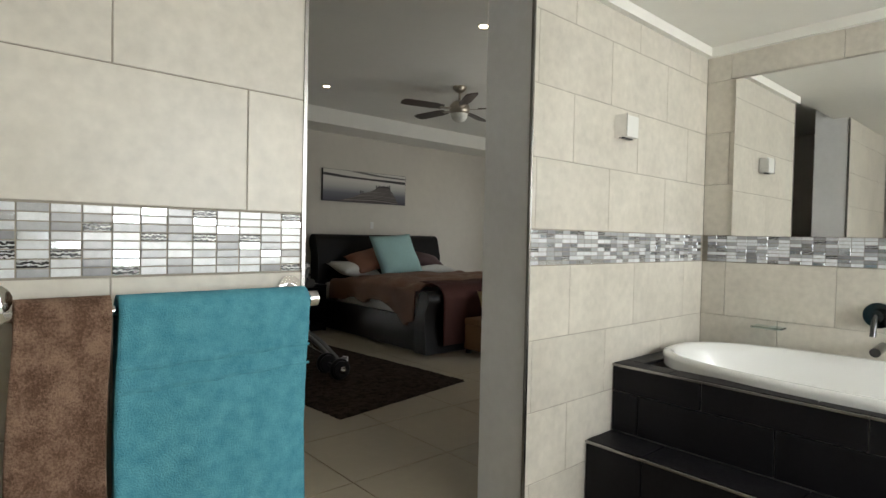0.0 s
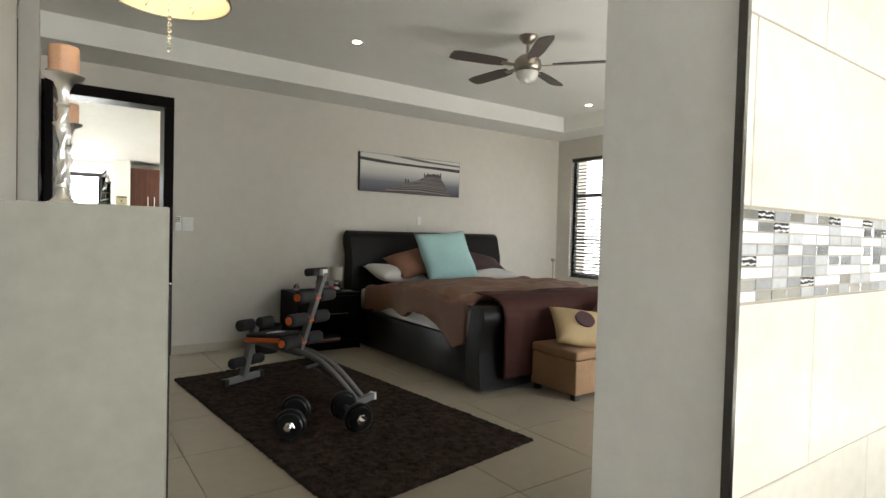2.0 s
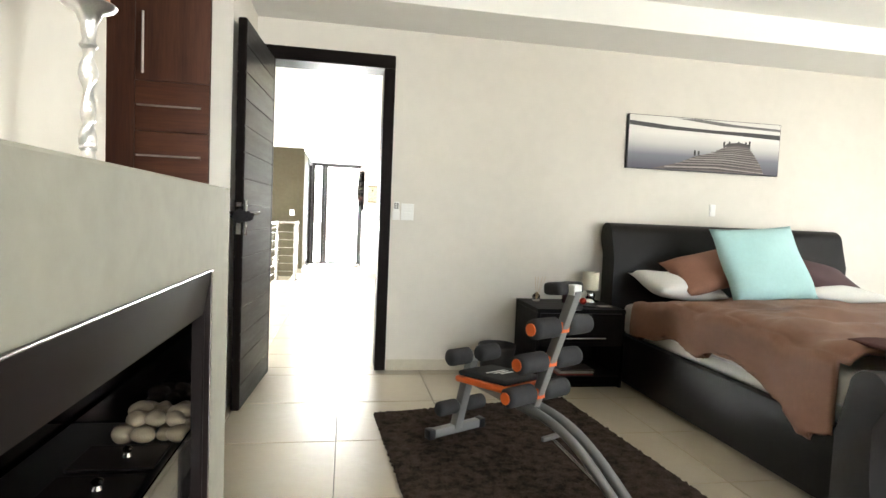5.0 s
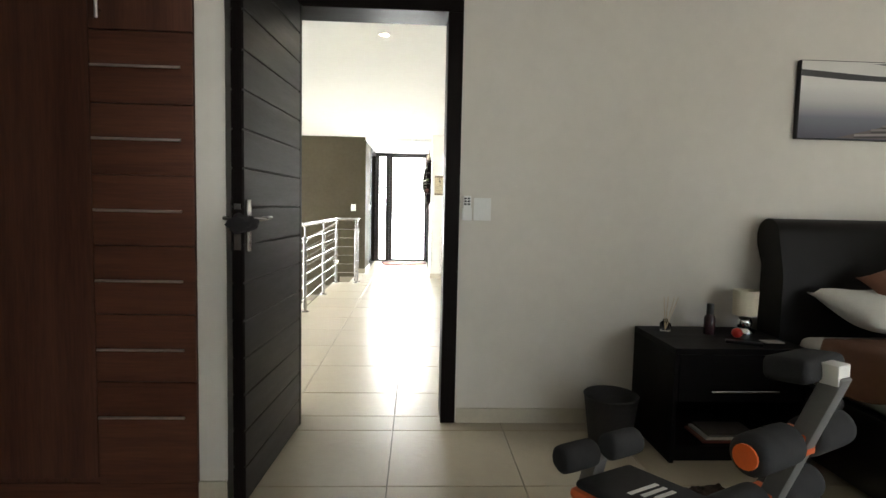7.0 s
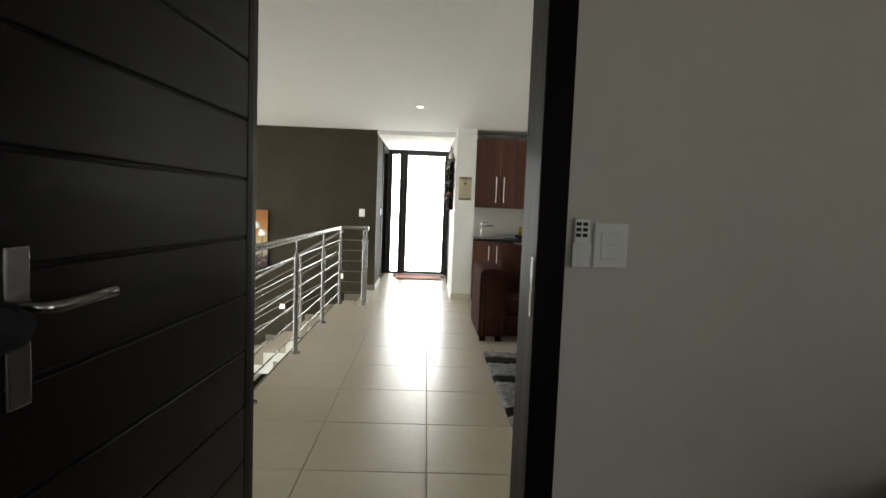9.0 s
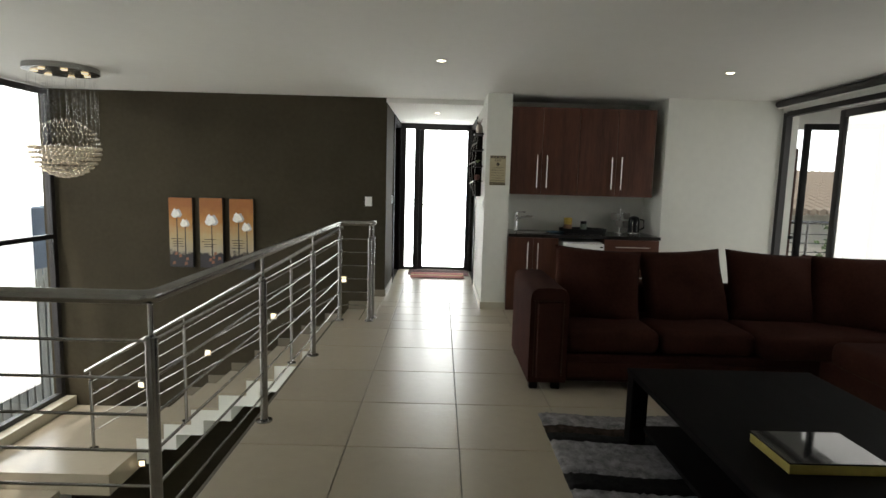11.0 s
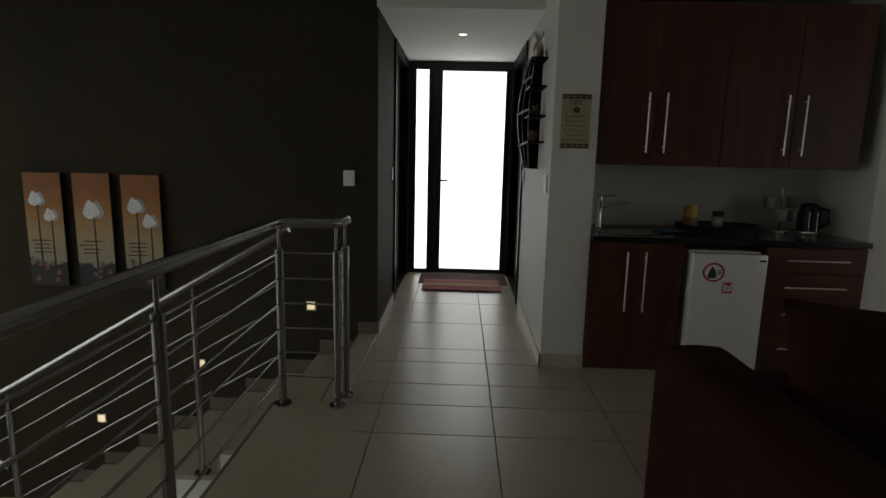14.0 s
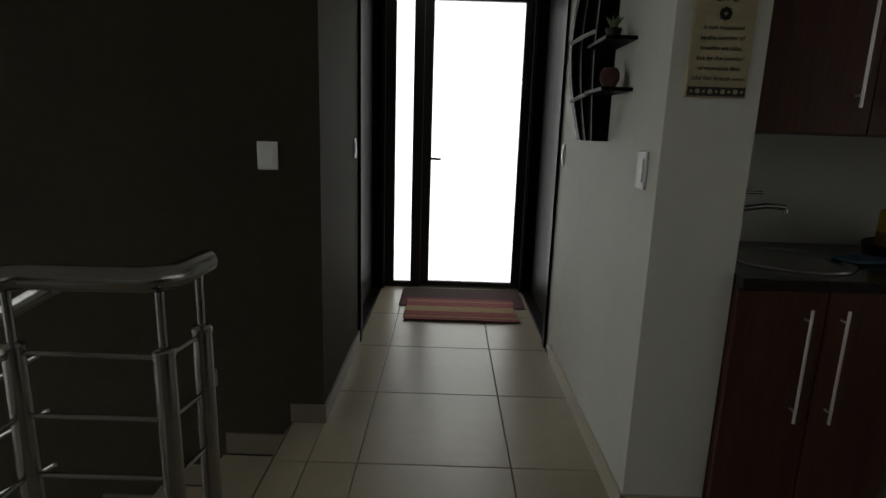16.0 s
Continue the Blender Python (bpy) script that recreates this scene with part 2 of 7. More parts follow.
def add_tube(bm, a, b, r, seg=14, r2=None):
    a, b = Vector(a), Vector(b)
    d = b - a
    m = Matrix.Translation((a + b) / 2) @ d.to_track_quat("Z", "Y").to_matrix().to_4x4()
    return bmesh.ops.create_cone(bm, cap_ends=True, segments=seg, radius1=r, radius2=r if r2 is None else r2, depth=d.length, matrix=m)["verts"]


def add_lathe(bm, profile, centre=(0, 0, 0), seg=24, m=None):
    """A turned shape from (radius, height) pairs."""
    rings = []
    for r, h in profile:
        rings.append([bm.verts.new(Vector((centre[0] + r * math.cos(2 * math.pi * i / seg), centre[1] + r * math.sin(2 * math.pi * i / seg), centre[2] + h))) for i in range(seg)])
    for lo, hi in zip(rings, rings[1:]):
        for i in range(seg):
            bm.faces.new((lo[i], lo[(i + 1) % seg], hi[(i + 1) % seg], hi[i]))
    for ring, flip in ((rings[0], True), (rings[-1], False)):
        if len({tuple(v.co) for v in ring}) > 2:
            bm.faces.new(ring[::-1] if flip else ring)
    verts = [v for ring in rings for v in ring]
    if m is not None:
        bmesh.ops.transform(bm, matrix=m, verts=verts)
    return verts


def part(name, bm, material, parent=None, label="", smooth=None):
    """Link a bmesh as one mesh object, under a thing if one is given."""
    me = bpy.data.meshes.new(name)
    bmesh.ops.recalc_face_normals(bm, faces=bm.faces)
    bm.to_mesh(me)
    bm.free()
    me.materials.append(material)
    if smooth is not None:
        me.polygons.foreach_set("use_smooth", [True] * len(me.polygons))
        if smooth < 180:
            me.set_sharp_from_angle(angle=radians(smooth))
    ob = new(name, me)
    if parent is not None:
        ob.parent = parent
        ob.matrix_parent_inverse = parent.matrix_world.inverted() if parent.type != "EMPTY" else Matrix.Translation(-parent.location)
    if label:
        ob["label"] = label
    return ob


def thing(name, at, label, category, group=""):
    ob = new(name)
    ob.location = at
    ob.empty_display_size = 0.1
    return tagged(ob, label, category, group)


def box_part(name, dims, material, parent=None, label="", bevel=0.004, seg=2):
    bm = bmesh.new()
    add_box(bm, *dims, bevel=bevel, seg=seg)
    return part(name, bm, material, parent, label, 40 if bevel > 0.008 else None)


def tube_part(name, a, b, r, material, parent=None, label="", seg=14, r2=None):
    bm = bmesh.new()
    add_tube(bm, a, b, r, seg, r2)
    return part(name, bm, material, parent, label, 40)


def lathe_part(name, profile, centre, material, parent=None, label="", seg=24, m=None):
    bm = bmesh.new()
    add_lathe(bm, profile, centre, seg, m)
    return part(name, bm, material, parent, label, 50)


def structure(name, boxes, material, label, category="wall"):
    bm = bmesh.new()
    for b in boxes:
        add_box(bm, *b)
    ob = part(name, bm, material)
    return tagged(ob, label, category, kind="structure")


# ---------- setting: floors, walls, ceilings ----------
YB = 1.58      # bathroom face of the wall to the bedroom
XE = 1.76      # edge of that wall at the opening
XL, YL = 0.685, 1.46  # edge and face of the towel wall
YN = 6.885       # bedroom face of the wall with the door
XR = 6.98       # bedroom window wall
HC = 2.46       # lounge ceiling
YT = 13.89      # taupe wall
YK = 13.32      # face of the kitchenette wall

floor_bed = structure("floor_bedroom", [(-2.6, 7.75, -2.6, 6.97, -0.30, -0.006)], GROUT, "grouted screed under cream porcelain bedroom tiles", "floor")
floor_hall = structure("floor_lounge", [(0.24, 5.3, 6.97, 12.66, -0.30, -0.006), (0.50, 5.3, 12.66, 16.35, -0.30, -0.006), (-3.45, 0.24, 6.97, 8.90, -0.30, -0.006), (5.3, 9.0, 6.97, 16.35, -0.30, -0.02)], GROUT,
                       "grouted screed under cream porcelain lounge tiles", "floor")

structure("wall_bathroom_bedroom", [(XE, 4.1, YB + 0.012, 1.845, 0, 2.9)], JAMB, "grey painted wall end beside the bathroom opening")
structure("wall_towel", [(-0.78, XL, YL + 0.012, 1.73, 0, 2.9)], JAMB, "grey painted wall behind tiles at the bathroom opening")
structure("wall_bathroom_mirror", [(3.382, 3.6, -2.6, YB + 0.012, 0, 2.9)], WGROUT, "grouted wall behind beige bathroom tiles")
structure("wall_bathroom_window", [(-2.6, 3.6, -2.6, -2.45, 0, 0.95), (-2.6, 3.6, -2.6, -2.45, 2.25, 2.9), (-2.6, 0.75, -2.6, -2.45, 0.95, 2.25), (3.15, 3.6, -2.6, -2.45, 0.95, 2.25)],
          WALLTILE, "beige tiled bathroom window wall")
structure("wall_bathroom_west", [(-2.75, -2.6, -2.6, 7.05, 0, 2.9)], PAINT, "plain white painted wall closing the dressing area")
structure("wall_shower", [(-2.6, -1.15, 1.9, 2.05, 0, 2.9)], JAMB, "plain grey painted wall behind the shower")
structure("wall_chimney", [(-0.6, 0.755, 2.80, 4.46, 0, 2.9)], PAINT, "white painted chimney wall above the fireplace")
structure("wall_pier_door", [(0.695, 0.812, 6.03, YN, 0, 2.9), (-2.6, 0.60, 6.90, 7.05, 0, 2.9)], PAINT, "white painted wall pier beside the wardrobe")
structure("wall_north", [(0.60, 0.81, YN, 7.04, 0, 2.9), (1.80, 7.75, YN, 7.04, 0, 2.9), (0.81, 1.80, YN, 7.04, 2.40, 2.9)], PAINT, "warm white painted bedroom wall with door opening")
structure("wall_lounge_south", [(-3.6, 0.81, 7.045, 7.10, 0, 2.9), (1.80, 9.0, 7.045, 7.10, 0, 2.9), (0.81, 1.80, 7.045, 7.10, 2.40, 2.9)], PAINT_HALL, "white painted lounge side of the bedroom wall")
structure("wall_east", [(XR, 7.13, 6.63, YN, 0, 2.9), (XR, 7.13, 5.635, 6.065, 0, 2.9), (XR, 7.13, 6.065, 6.63, 0, 0.64), (XR, 7.13, 6.065, 6.63, 2.335, 2.9),
                        (XR, 7.13, 1.775, 5.635, 2.345, 2.9), (7.13, 7.72, 5.635, 5.80, 0, 2.9), (7.72, 7.9, 1.5, 5.80, 0, 2.9)], PAINT, "warm white bedroom window wall with dressing niche")
structure("niche_soffit", [(7.13, 7.72, 1.775, 5.635, 2.345, 2.5)], PAINT, "white painted soffit over the dressing niche", "soffit")
structure("wall_south_bedroom", [(4.1, 6.95, 1.62, 1.775, 2.4, 2.9), (6.95, 7.9, 1.62, 1.775, 0, 2.9)], PAINT, "plain bedroom wall beside the terrace window")

structure("ceiling_bathroom", [(-2.6, 3.6, -2.6, YB + 0.012, 2.37, 2.6)], CEIL, "smooth white painted bathroom ceiling", "ceiling")
structure("ceiling_bedroom", [(-2.6, 7.9, 1.4, 7.0, 2.81, 2.95)], CEIL, "smooth white painted bedroom ceiling", "ceiling")
structure("bulkhead", [(-2.6, XR, 6.34, YN, 2.612, 2.81), (6.48, XR, 1.775, 6.34, 2.612, 2.81)], CEIL, "dropped white bulkhead around the bedroom ceiling", "bulkhead")
structure("ceiling_lounge", [(-3.6, 5.3, 7.0, YK, HC, 2.6), (-3.6, 1.83, YK, YT, HC, 2.6), (2.1, 5.3, YK, 14.1, HC, 2.6)], CEIL, "smooth white painted lounge ceiling", "ceiling")
structure("ceiling_passage", [(0.64, 1.84, YT, 16.35, 2.40, 2.6)], CEIL, "lower white passage ceiling", "ceiling")

structure("wall_taupe", [(-3.6, 0.65, YT, 14.05, -3.2, 2.6), (0.50, 0.65, 14.05, 14.90, -0.1, 2.6), (0.50, 0.65, 16.11, 16.35, -0.1, 2.6), (0.50, 0.65, 14.90, 16.11, 2.35, 2.6), (0.50, 0.65, 14.90, 16.11, -0.1, 0.0)], TAUPE, "dark taupe textured plaster feature wall")
structure("wall_passage", [(1.83, 2.11, YK, 14.90, 0, 2.6), (1.83, 2.11, 16.11, 16.35, 0, 2.6), (1.83, 2.11, 14.90, 16.11, 2.35, 2.6), (1.97, 2.11, 14.90, 16.11, 0, 2.35)], PAINT_HALL, "white painted pier and passage wall")
structure("wall_kitchenette", [(2.11, 3.95, 13.92, 14.1, 0, 2.6), (3.86, 5.15, YK, 13.92, 0, 2.6)], PAINT_HALL, "white painted kitchenette recess wall")
structure("wall_front", [(0.5, 2.1, 16.26, 16.4, 2.36, 2.6), (0.4, 0.67, 16.26, 16.4, -0.1, 2.6), (1.87, 2.1, 16.26, 16.4, -0.1, 2.6)], PAINT_HALL, "white wall around the glazed front door")
structure("wall_stairwell_west", [(-3.6, -3.45, 6.97, 9.3, -3.2, 2.6), (-3.6, -3.45, 9.3, YT, -3.2, -1.42)], PAINT_HALL, "white wall beside the stairwell window")
structure("wall_stairwell_lower", [(0.06, 0.24, 8.90, 12.64, -3.2, -0.30), (-3.45, 0.24, 8.74, 8.90, -3.2, -0.30), (0.24, 0.5, 12.48, 12.66, -3.2, -0.30), (0.50, 0.65, 12.66, 13.89, -3.2, -0.30)], PAINT_HALL, "white wall under the lounge floor edge")
structure("floor_lower", [(-3.6, 0.3, 8.8, 14.0, -3.3, -3.2)], FLOORTILE, "tiled floor at the foot of the stairwell", "floor")
structure("wall_lounge_east", [(5.15, 5.3, 6.97, 9.0, 0, 2.6), (5.15, 5.3, 9.0, YK, 2.34, 2.6), (5.228, 5.3, 13.26, YK, 0, 2.34)], PAINT_HALL, "white wall around the terrace sliding door")

# skirtings
structure("baseboard_bedroom", [(1.83, 3.58, YN - 0.011, YN - 0.001, 0, 0.085), (5.70, XR, YN - 0.011, YN - 0.001, 0, 0.085), (XR - 0.011, XR - 0.001, 5.64, YN - 0.012, 0, 0.085), (0.695, 0.812, 6.018, 6.0285, 0, 0.085)], SKIRT, "cream tile skirting", "skirting")
structure("baseboard_lounge", [(1.818, 1.829, YK - 0.011, 14.72, 0, 0.085), (1.818, 2.11, YK - 0.011, YK - 0.001, 0, 0.085), (3.86, 5.15, YK - 0.011, YK - 0.001, 0, 0.085)], SKIRT,
          "cream tile skirting", "skirting")
structure("trim_bathroom_cornice", [(XE, 3.382, YB - 0.035, YB + 0.010, 2.315, 2.368), (3.335, 3.381, -2.45, YB - 0.036, 2.315, 2.368)], CEIL, "white plaster cornice", "cornice")
structure("trim_tile_edge", [(XE - 0.006, XE + 0.004, YB - 0.004, YB + 0.010, 0, 2.36), (XL - 0.004, XL + 0.006, YL - 0.004, YL + 0.010, 0, 2.36)], STEEL, "thin metal tile edge trim", "trim")

# outside
ground = structure("ground", [(-60, 60, -60, 80, -3.8, -3.4)], mat("pale_paving", (0.35, 0.34, 0.31), 0.9, var=0.1, scale=0.5), "pale paved ground around the house", "ground")

# ---------- shaping helpers for soft things ----------
def pillow(name, w, d, h, m, material, parent=None, label="", category="", seg=14, pinch=0.35, seed=1):
    """A stuffed cushion lying flat, w by d, h thick in the middle, put at the pose m."""
    rnd = random.Random(seed)
    ph = [rnd.uniform(0, 6) for _ in range(4)]
    bm = bmesh.new()
    grid = {}
    for side in (1, -1):
        for i in range(seg + 1):
            for j in range(seg + 1):
                u, v = 2 * i / seg - 1, 2 * j / seg - 1
                edge = (1 - abs(u) ** 2.6) * (1 - abs(v) ** 2.6)
                lift = h / 2 * max(0, edge) ** 0.5
                wob = 0.07 * h * math.sin(4 * u + ph[0]) * math.sin(3 * v + ph[1])
                sx = 1 - 0.07 * (1 - v * v) * abs(u) ** 6 * pinch * 2
                sy = 1 - 0.07 * (1 - u * u) * abs(v) ** 6 * pinch * 2
                border = i in (0, seg) or j in (0, seg)
                key = (i, j, 0 if border else side)
                if key not in grid:
                    grid[key] = bm.verts.new((u * w / 2 * sx, v * d / 2 * sy, 0 if border else side * lift + wob))
    for side in (1, -1):
        for i in range(seg):
            for j in range(seg):
                q = [grid.get((a, b, side)) or grid[(a, b, 0)] for a, b in ((i, j), (i + 1, j), (i + 1, j + 1), (i, j + 1))]
                bm.faces.new(q if side > 0 else q[::-1])
    bmesh.ops.transform(bm, matrix=m, verts=bm.verts)
    ob = part(name, bm, material, parent, label, 180)
    if category:
        tagged(ob, label, category)
    return ob


def sheet(bm, fn, nu, nv, thick=0.012):
    """A cloth sheet from a surface function of u and v in 0..1, with thickness."""
    top = [[bm.verts.new(fn(i / nu, j / nv)) for j in range(nv + 1)] for i in range(nu + 1)]
    for i in range(nu):
        for j in range(nv):
            bm.faces.new((top[i][j], top[i + 1][j], top[i + 1][j + 1], top[i][j + 1]))
    bm.normal_update()
    low = [[bm.verts.new(v.co - v.normal * thick) for v in row] for row in top]
    for i in range(nu):
        for j in range(nv):
            bm.faces.new((low[i][j], low[i][j + 1], low[i + 1][j + 1], low[i + 1][j]))
    rim = [(i, 0) for i in range(nu)] + [(nu, j) for j in range(nv)] + [(i, nv) for i in range(nu, 0, -1)] + [(0, j) for j in range(nv, 0, -1)]
    for (a, b), (c, d) in zip(rim, rim[1:] + rim[:1]):
        bm.faces.new((top[c][d], top[a][b], low[a][b], low[c][d]))


def extrude_profile(bm, points, axis, a, b):
    """A closed outline swept along an axis from a to b."""
    def at(p, t):
        return {"x": (t, p[0], p[1]), "y": (p[0], t, p[1]), "z": (p[0], p[1], t)}[axis]
    lo, hi = [bm.verts.new(at(p, a)) for p in points], [bm.verts.new(at(p, b)) for p in points]
    n = len(points)
    for i in range(n):
        bm.faces.new((lo[i], lo[(i + 1) % n], hi[(i + 1) % n], hi[i]))
    bm.faces.new(lo[::-1])
    bm.faces.new(hi)


def tube_path(bm, pts, r, seg=10):
    """A round bar along points."""
    pts = [Vector(p) for p in pts]
    rings = []
    up = Vector((0, 0, 1))
    for i, p in enumerate(pts):
        d = (pts[min(i + 1, len(pts) - 1)] - pts[max(i - 1, 0)]).normalized()
        s = d.cross(up)
        s = s.normalized() if s.length > 0.01 else Vector((1, 0, 0))
        t = s.cross(d)
        rings.append([bm.verts.new(p + r * (math.cos(2 * math.pi * k / seg) * s + math.sin(2 * math.pi * k / seg) * t)) for k in range(seg)])
    for a, b in zip(rings, rings[1:]):
        for k in range(seg):
            bm.faces.new((a[k], a[(k + 1) % seg], b[(k + 1) % seg], b[k]))
    bm.faces.new(rings[0][::-1])
    bm.faces.new(rings[-1])


def path_part(name, pts, r, material, parent=None, label="", seg=10):
    bm = bmesh.new()
    tube_path(bm, pts, r, seg)
    return part(name, bm, material, parent, label, 60)


# ---------- bathroom ----------
# platform, step and bath
plat = thing("bath_surround", (2.41, 0.3, 0), "charcoal tiled bath platform with a tiled step", "bath platform")
bm = bmesh.new()
for b in ((2.424, 2.50, -1.2, 1.575, 0, 0.61), (2.50, 3.37, -1.2, -0.30, 0, 0.61), (2.50, 3.37, 1.50, 1.575, 0, 0.61)):
    add_box(bm, *b)
part("platform_core", bm, LGROUT, plat, "pale grout between charcoal tiles")
box_part("step_core", (2.209, 2.424, -1.2, 1.575, 0, 0.28), LGROUT, plat, "", 0)
box_part("edge_trim", (2.402, 2.412, -1.2, 1.577, 0.612, 0.624), STEEL, plat, "thin metal tile edging", 0.002)
box_part("edge_trim", (2.187, 2.197, -1.2, 1.577, 0.282, 0.294), STEEL, plat, "thin metal tile edging", 0.002)
for z0, z1, cuts in ((0.30, 0.487, (1.577, 1.442, 0.859, 0.276, -0.307, -1.2)), (0.492, 0.612, (1.577, 1.151, 0.563, -0.02, -0.6, -1.2))):
    for a, b in zip(cuts, cuts[1:]):
        box_part("tile", (2.410, 2.424, b + 0.003, a - 0.003, z0, z1), BLACKTILE, plat, "", 0.0015, 1)
cuts = (1.577, 1.30, 0.73, 0.15, -0.43, -1.2)
for a, b in zip(cuts, cuts[1:]):
    box_part("tile", (2.195, 2.209, b + 0.003, a - 0.003, 0.004, 0.278), BLACKTILE, plat, "", 0.0015, 1)
    box_part("tile", (2.198, 2.409, b + 0.003, a - 0.003, 0.280, 0.296), BLACKTILE, plat, "", 0.0015, 1)
    box_part("tile", (2.413, 2.515, b + 0.003, a - 0.003, 0.610, 0.626), BLACKTILE, plat, "", 0.0015, 1)
for b, a in ((1.47, 1.574), (-0.60, -0.29), (-1.2, -0.603)):
    box_part("tile", (2.518, 3.362, b + 0.003, a - 0.003, 0.610, 0.626), BLACKTILE, plat, "", 0.0015, 1)

bath = thing("bathtub", (2.96, 0.6, 0.62), "white enamel oval bathtub set into the tiled platform", "bathtub")
bm = bmesh.new()
cx, cy, ra, rb = 2.915, 0.60, 0.44, 0.925
def oval(k, z):
    return [bm.verts.new((cx + ra * k * math.copysign(abs(math.cos(a)) ** 0.8, math.cos(a)), cy + (rb - ra * (1 - k)) * math.copysign(abs(math.sin(a)) ** 0.8, math.sin(a)), z)) for a in [2 * math.pi * i / 56 for i in range(56)]]
rings = [oval(1.0, 0.60), oval(1.012, 0.645), oval(1.0, 0.664), oval(0.95, 0.671), oval(0.90, 0.662), oval(0.86, 0.62), oval(0.76, 0.45), oval(0.66, 0.32), oval(0.4, 0.285), oval(0.1, 0.282)]
for lo, hi in zip(rings, rings[1:]):
    for i in range(56):
        bm.faces.new((lo[i], lo[(i + 1) % 56], hi[(i + 1) % 56], hi[i]))
bm.faces.new(rings[-1])
part("tub", bm, ENAMEL, bath, "", 180)
tube_part("waste_outlet", (2.985, 0.25, 0.288), (2.985, 0.25, 0.292), 0.03, CHROME, bath, "chrome waste")

tap = thing("bath_mixer_tap", (3.36, 0.73, 0.85), "dark chrome wall-mounted bath mixer tap with lever", "tap")
tube_part("wall_plate", (3.368, 0.72, 0.885), (3.345, 0.72, 0.885), 0.062, DARKCHROME, tap, seg=28)
tube_part("body", (3.345, 0.72, 0.885), (3.285, 0.72, 0.885), 0.032, DARKCHROME, tap, seg=20)
path_part("lever", [(3.29, 0.72, 0.885), (3.265, 0.72, 0.86), (3.25, 0.72, 0.79)], 0.013, DARKCHROME, tap)
tube_part("spout", (3.368, 0.70, 0.735), (3.20, 0.70, 0.725), 0.022, DARKCHROME, tap)

dish = thing("soap_dish", (3.34, 1.19, 0.765), "small clear glass soap shelf on the tiled wall", "soap dish")
box_part("shelf", (3.27, 3.362, 1.115, 1.265, 0.762, 0.772), GLASSG, dish, "", 0.003)
box_part("bracket", (3.345, 3.365, 1.165, 1.215, 0.748, 0.762), CHROME, dish, "chrome bracket", 0.002)

bmir = thing("bathroom_mirror", (3.36, 0.4, 1.25), "large frameless mirror on the tiled bathroom wall", "mirror")
box_part("mirror_glass", (3.350, 3.356, -0.9, 1.41, 1.262, 2.158), MIRROR, bmir, "", 0)

wl = thing("wall_light", (2.43, 1.55, 1.70), "small white and chrome rectangular wall light", "wall light")
box_part("shade", (2.372, 2.48, 1.515, 1.577, 1.717, 1.82), WHITEP, wl, "white metal shade", 0.004)
box_part("end_plate", (2.366, 2.372, 1.512, 1.577, 1.714, 1.823), CHROME, wl, "polished side plate", 0.001)
for i in range(3):
    tube_part("lens", (2.396 + 0.030 * i, 1.545, 1.717), (2.396 + 0.030 * i, 1.545, 1.711), 0.011, BLACKP, wl)

# towel rail and towels
YR = YL - 0.095
rail = thing("towel_rail", (0.3, YR, 1.07), "chrome double towel rail on the tiled wall", "towel rail")
tube_part("front_bar", (0.03, YR, 1.062), (0.66, YR, 1.062), 0.011, CHROME, rail)
for xx in (0.045, 0.645):
    tube_part("bracket", (xx, YL, 1.085), (xx, YR - 0.012, 1.062), 0.013, CHROME, rail)
    tube_part("wall_rosette", (xx, YL, 1.085), (xx, YL - 0.012, 1.085), 0.03, CHROME, rail)
tube_part("knob", (0.652, YR, 1.062), (0.675, YR, 1.062), 0.019, CHROME, rail, "polished end knob")


def towel(name, x0, x1, drop, material, label, seed, bands=False):
    rnd = random.Random(seed)
    p = [rnd.uniform(0, 6) for _ in range(3)]
    def fn(u, v):
        x = x0 + (x1 - x0) * u + 0.006 * math.sin(9 * v + p[0])
        if v < 0.12:
            a = v / 0.12 * math.pi
            y, z = YR + 0.022 * math.cos(a), 1.050 + 0.030 * math.sin(a)
        else:
            f = (v - 0.12) / 0.88
            y = YR - 0.022 - 0.016 * math.sin(7 * u + p[1]) * f - 0.009 * math.sin(15 * u + p[2]) * f
            z = 1.050 - drop * f + 0.004 * math.sin(6 * u)
        if v < 0.02:
            z -= 0.55 * (1 - v / 0.02)
        return (x, y, z)
    bm = bmesh.new()
    sheet(bm, fn, 40, 90, 0.014)
    t = part(name, bm, material, None, "", 180)
    for vv in t.data.vertices:
        n = noise.noise(vv.co * 90) * 0.0022 + noise.noise(vv.co * 14) * 0.004
        vv.co.y += n
    if bands:
        for dz in (0.105, 0.150):
            path_part("woven_band", [(x0 + (x1 - x0) * k / 24 + 0.002, YR - 0.0385 - 0.016 * math.sin(7 * k / 24 + p[1]) * dz, 1.050 - dz + 0.014 * k / 24 + 0.002 * math.sin(k)) for k in range(25)], 0.0032, material, t, "flat woven band")
    return tagged(t, label, "towel", "towels on the rail")


towel("bath_towel", 0.228, 0.636, 0.95, TOWELB, "turquoise terry bath towel hanging on the chrome rail", 3, True)
towel("bath_towel", 0.064, 0.216, 0.93, TOWELW, "brown mottled terry towel hanging on the chrome rail", 8)

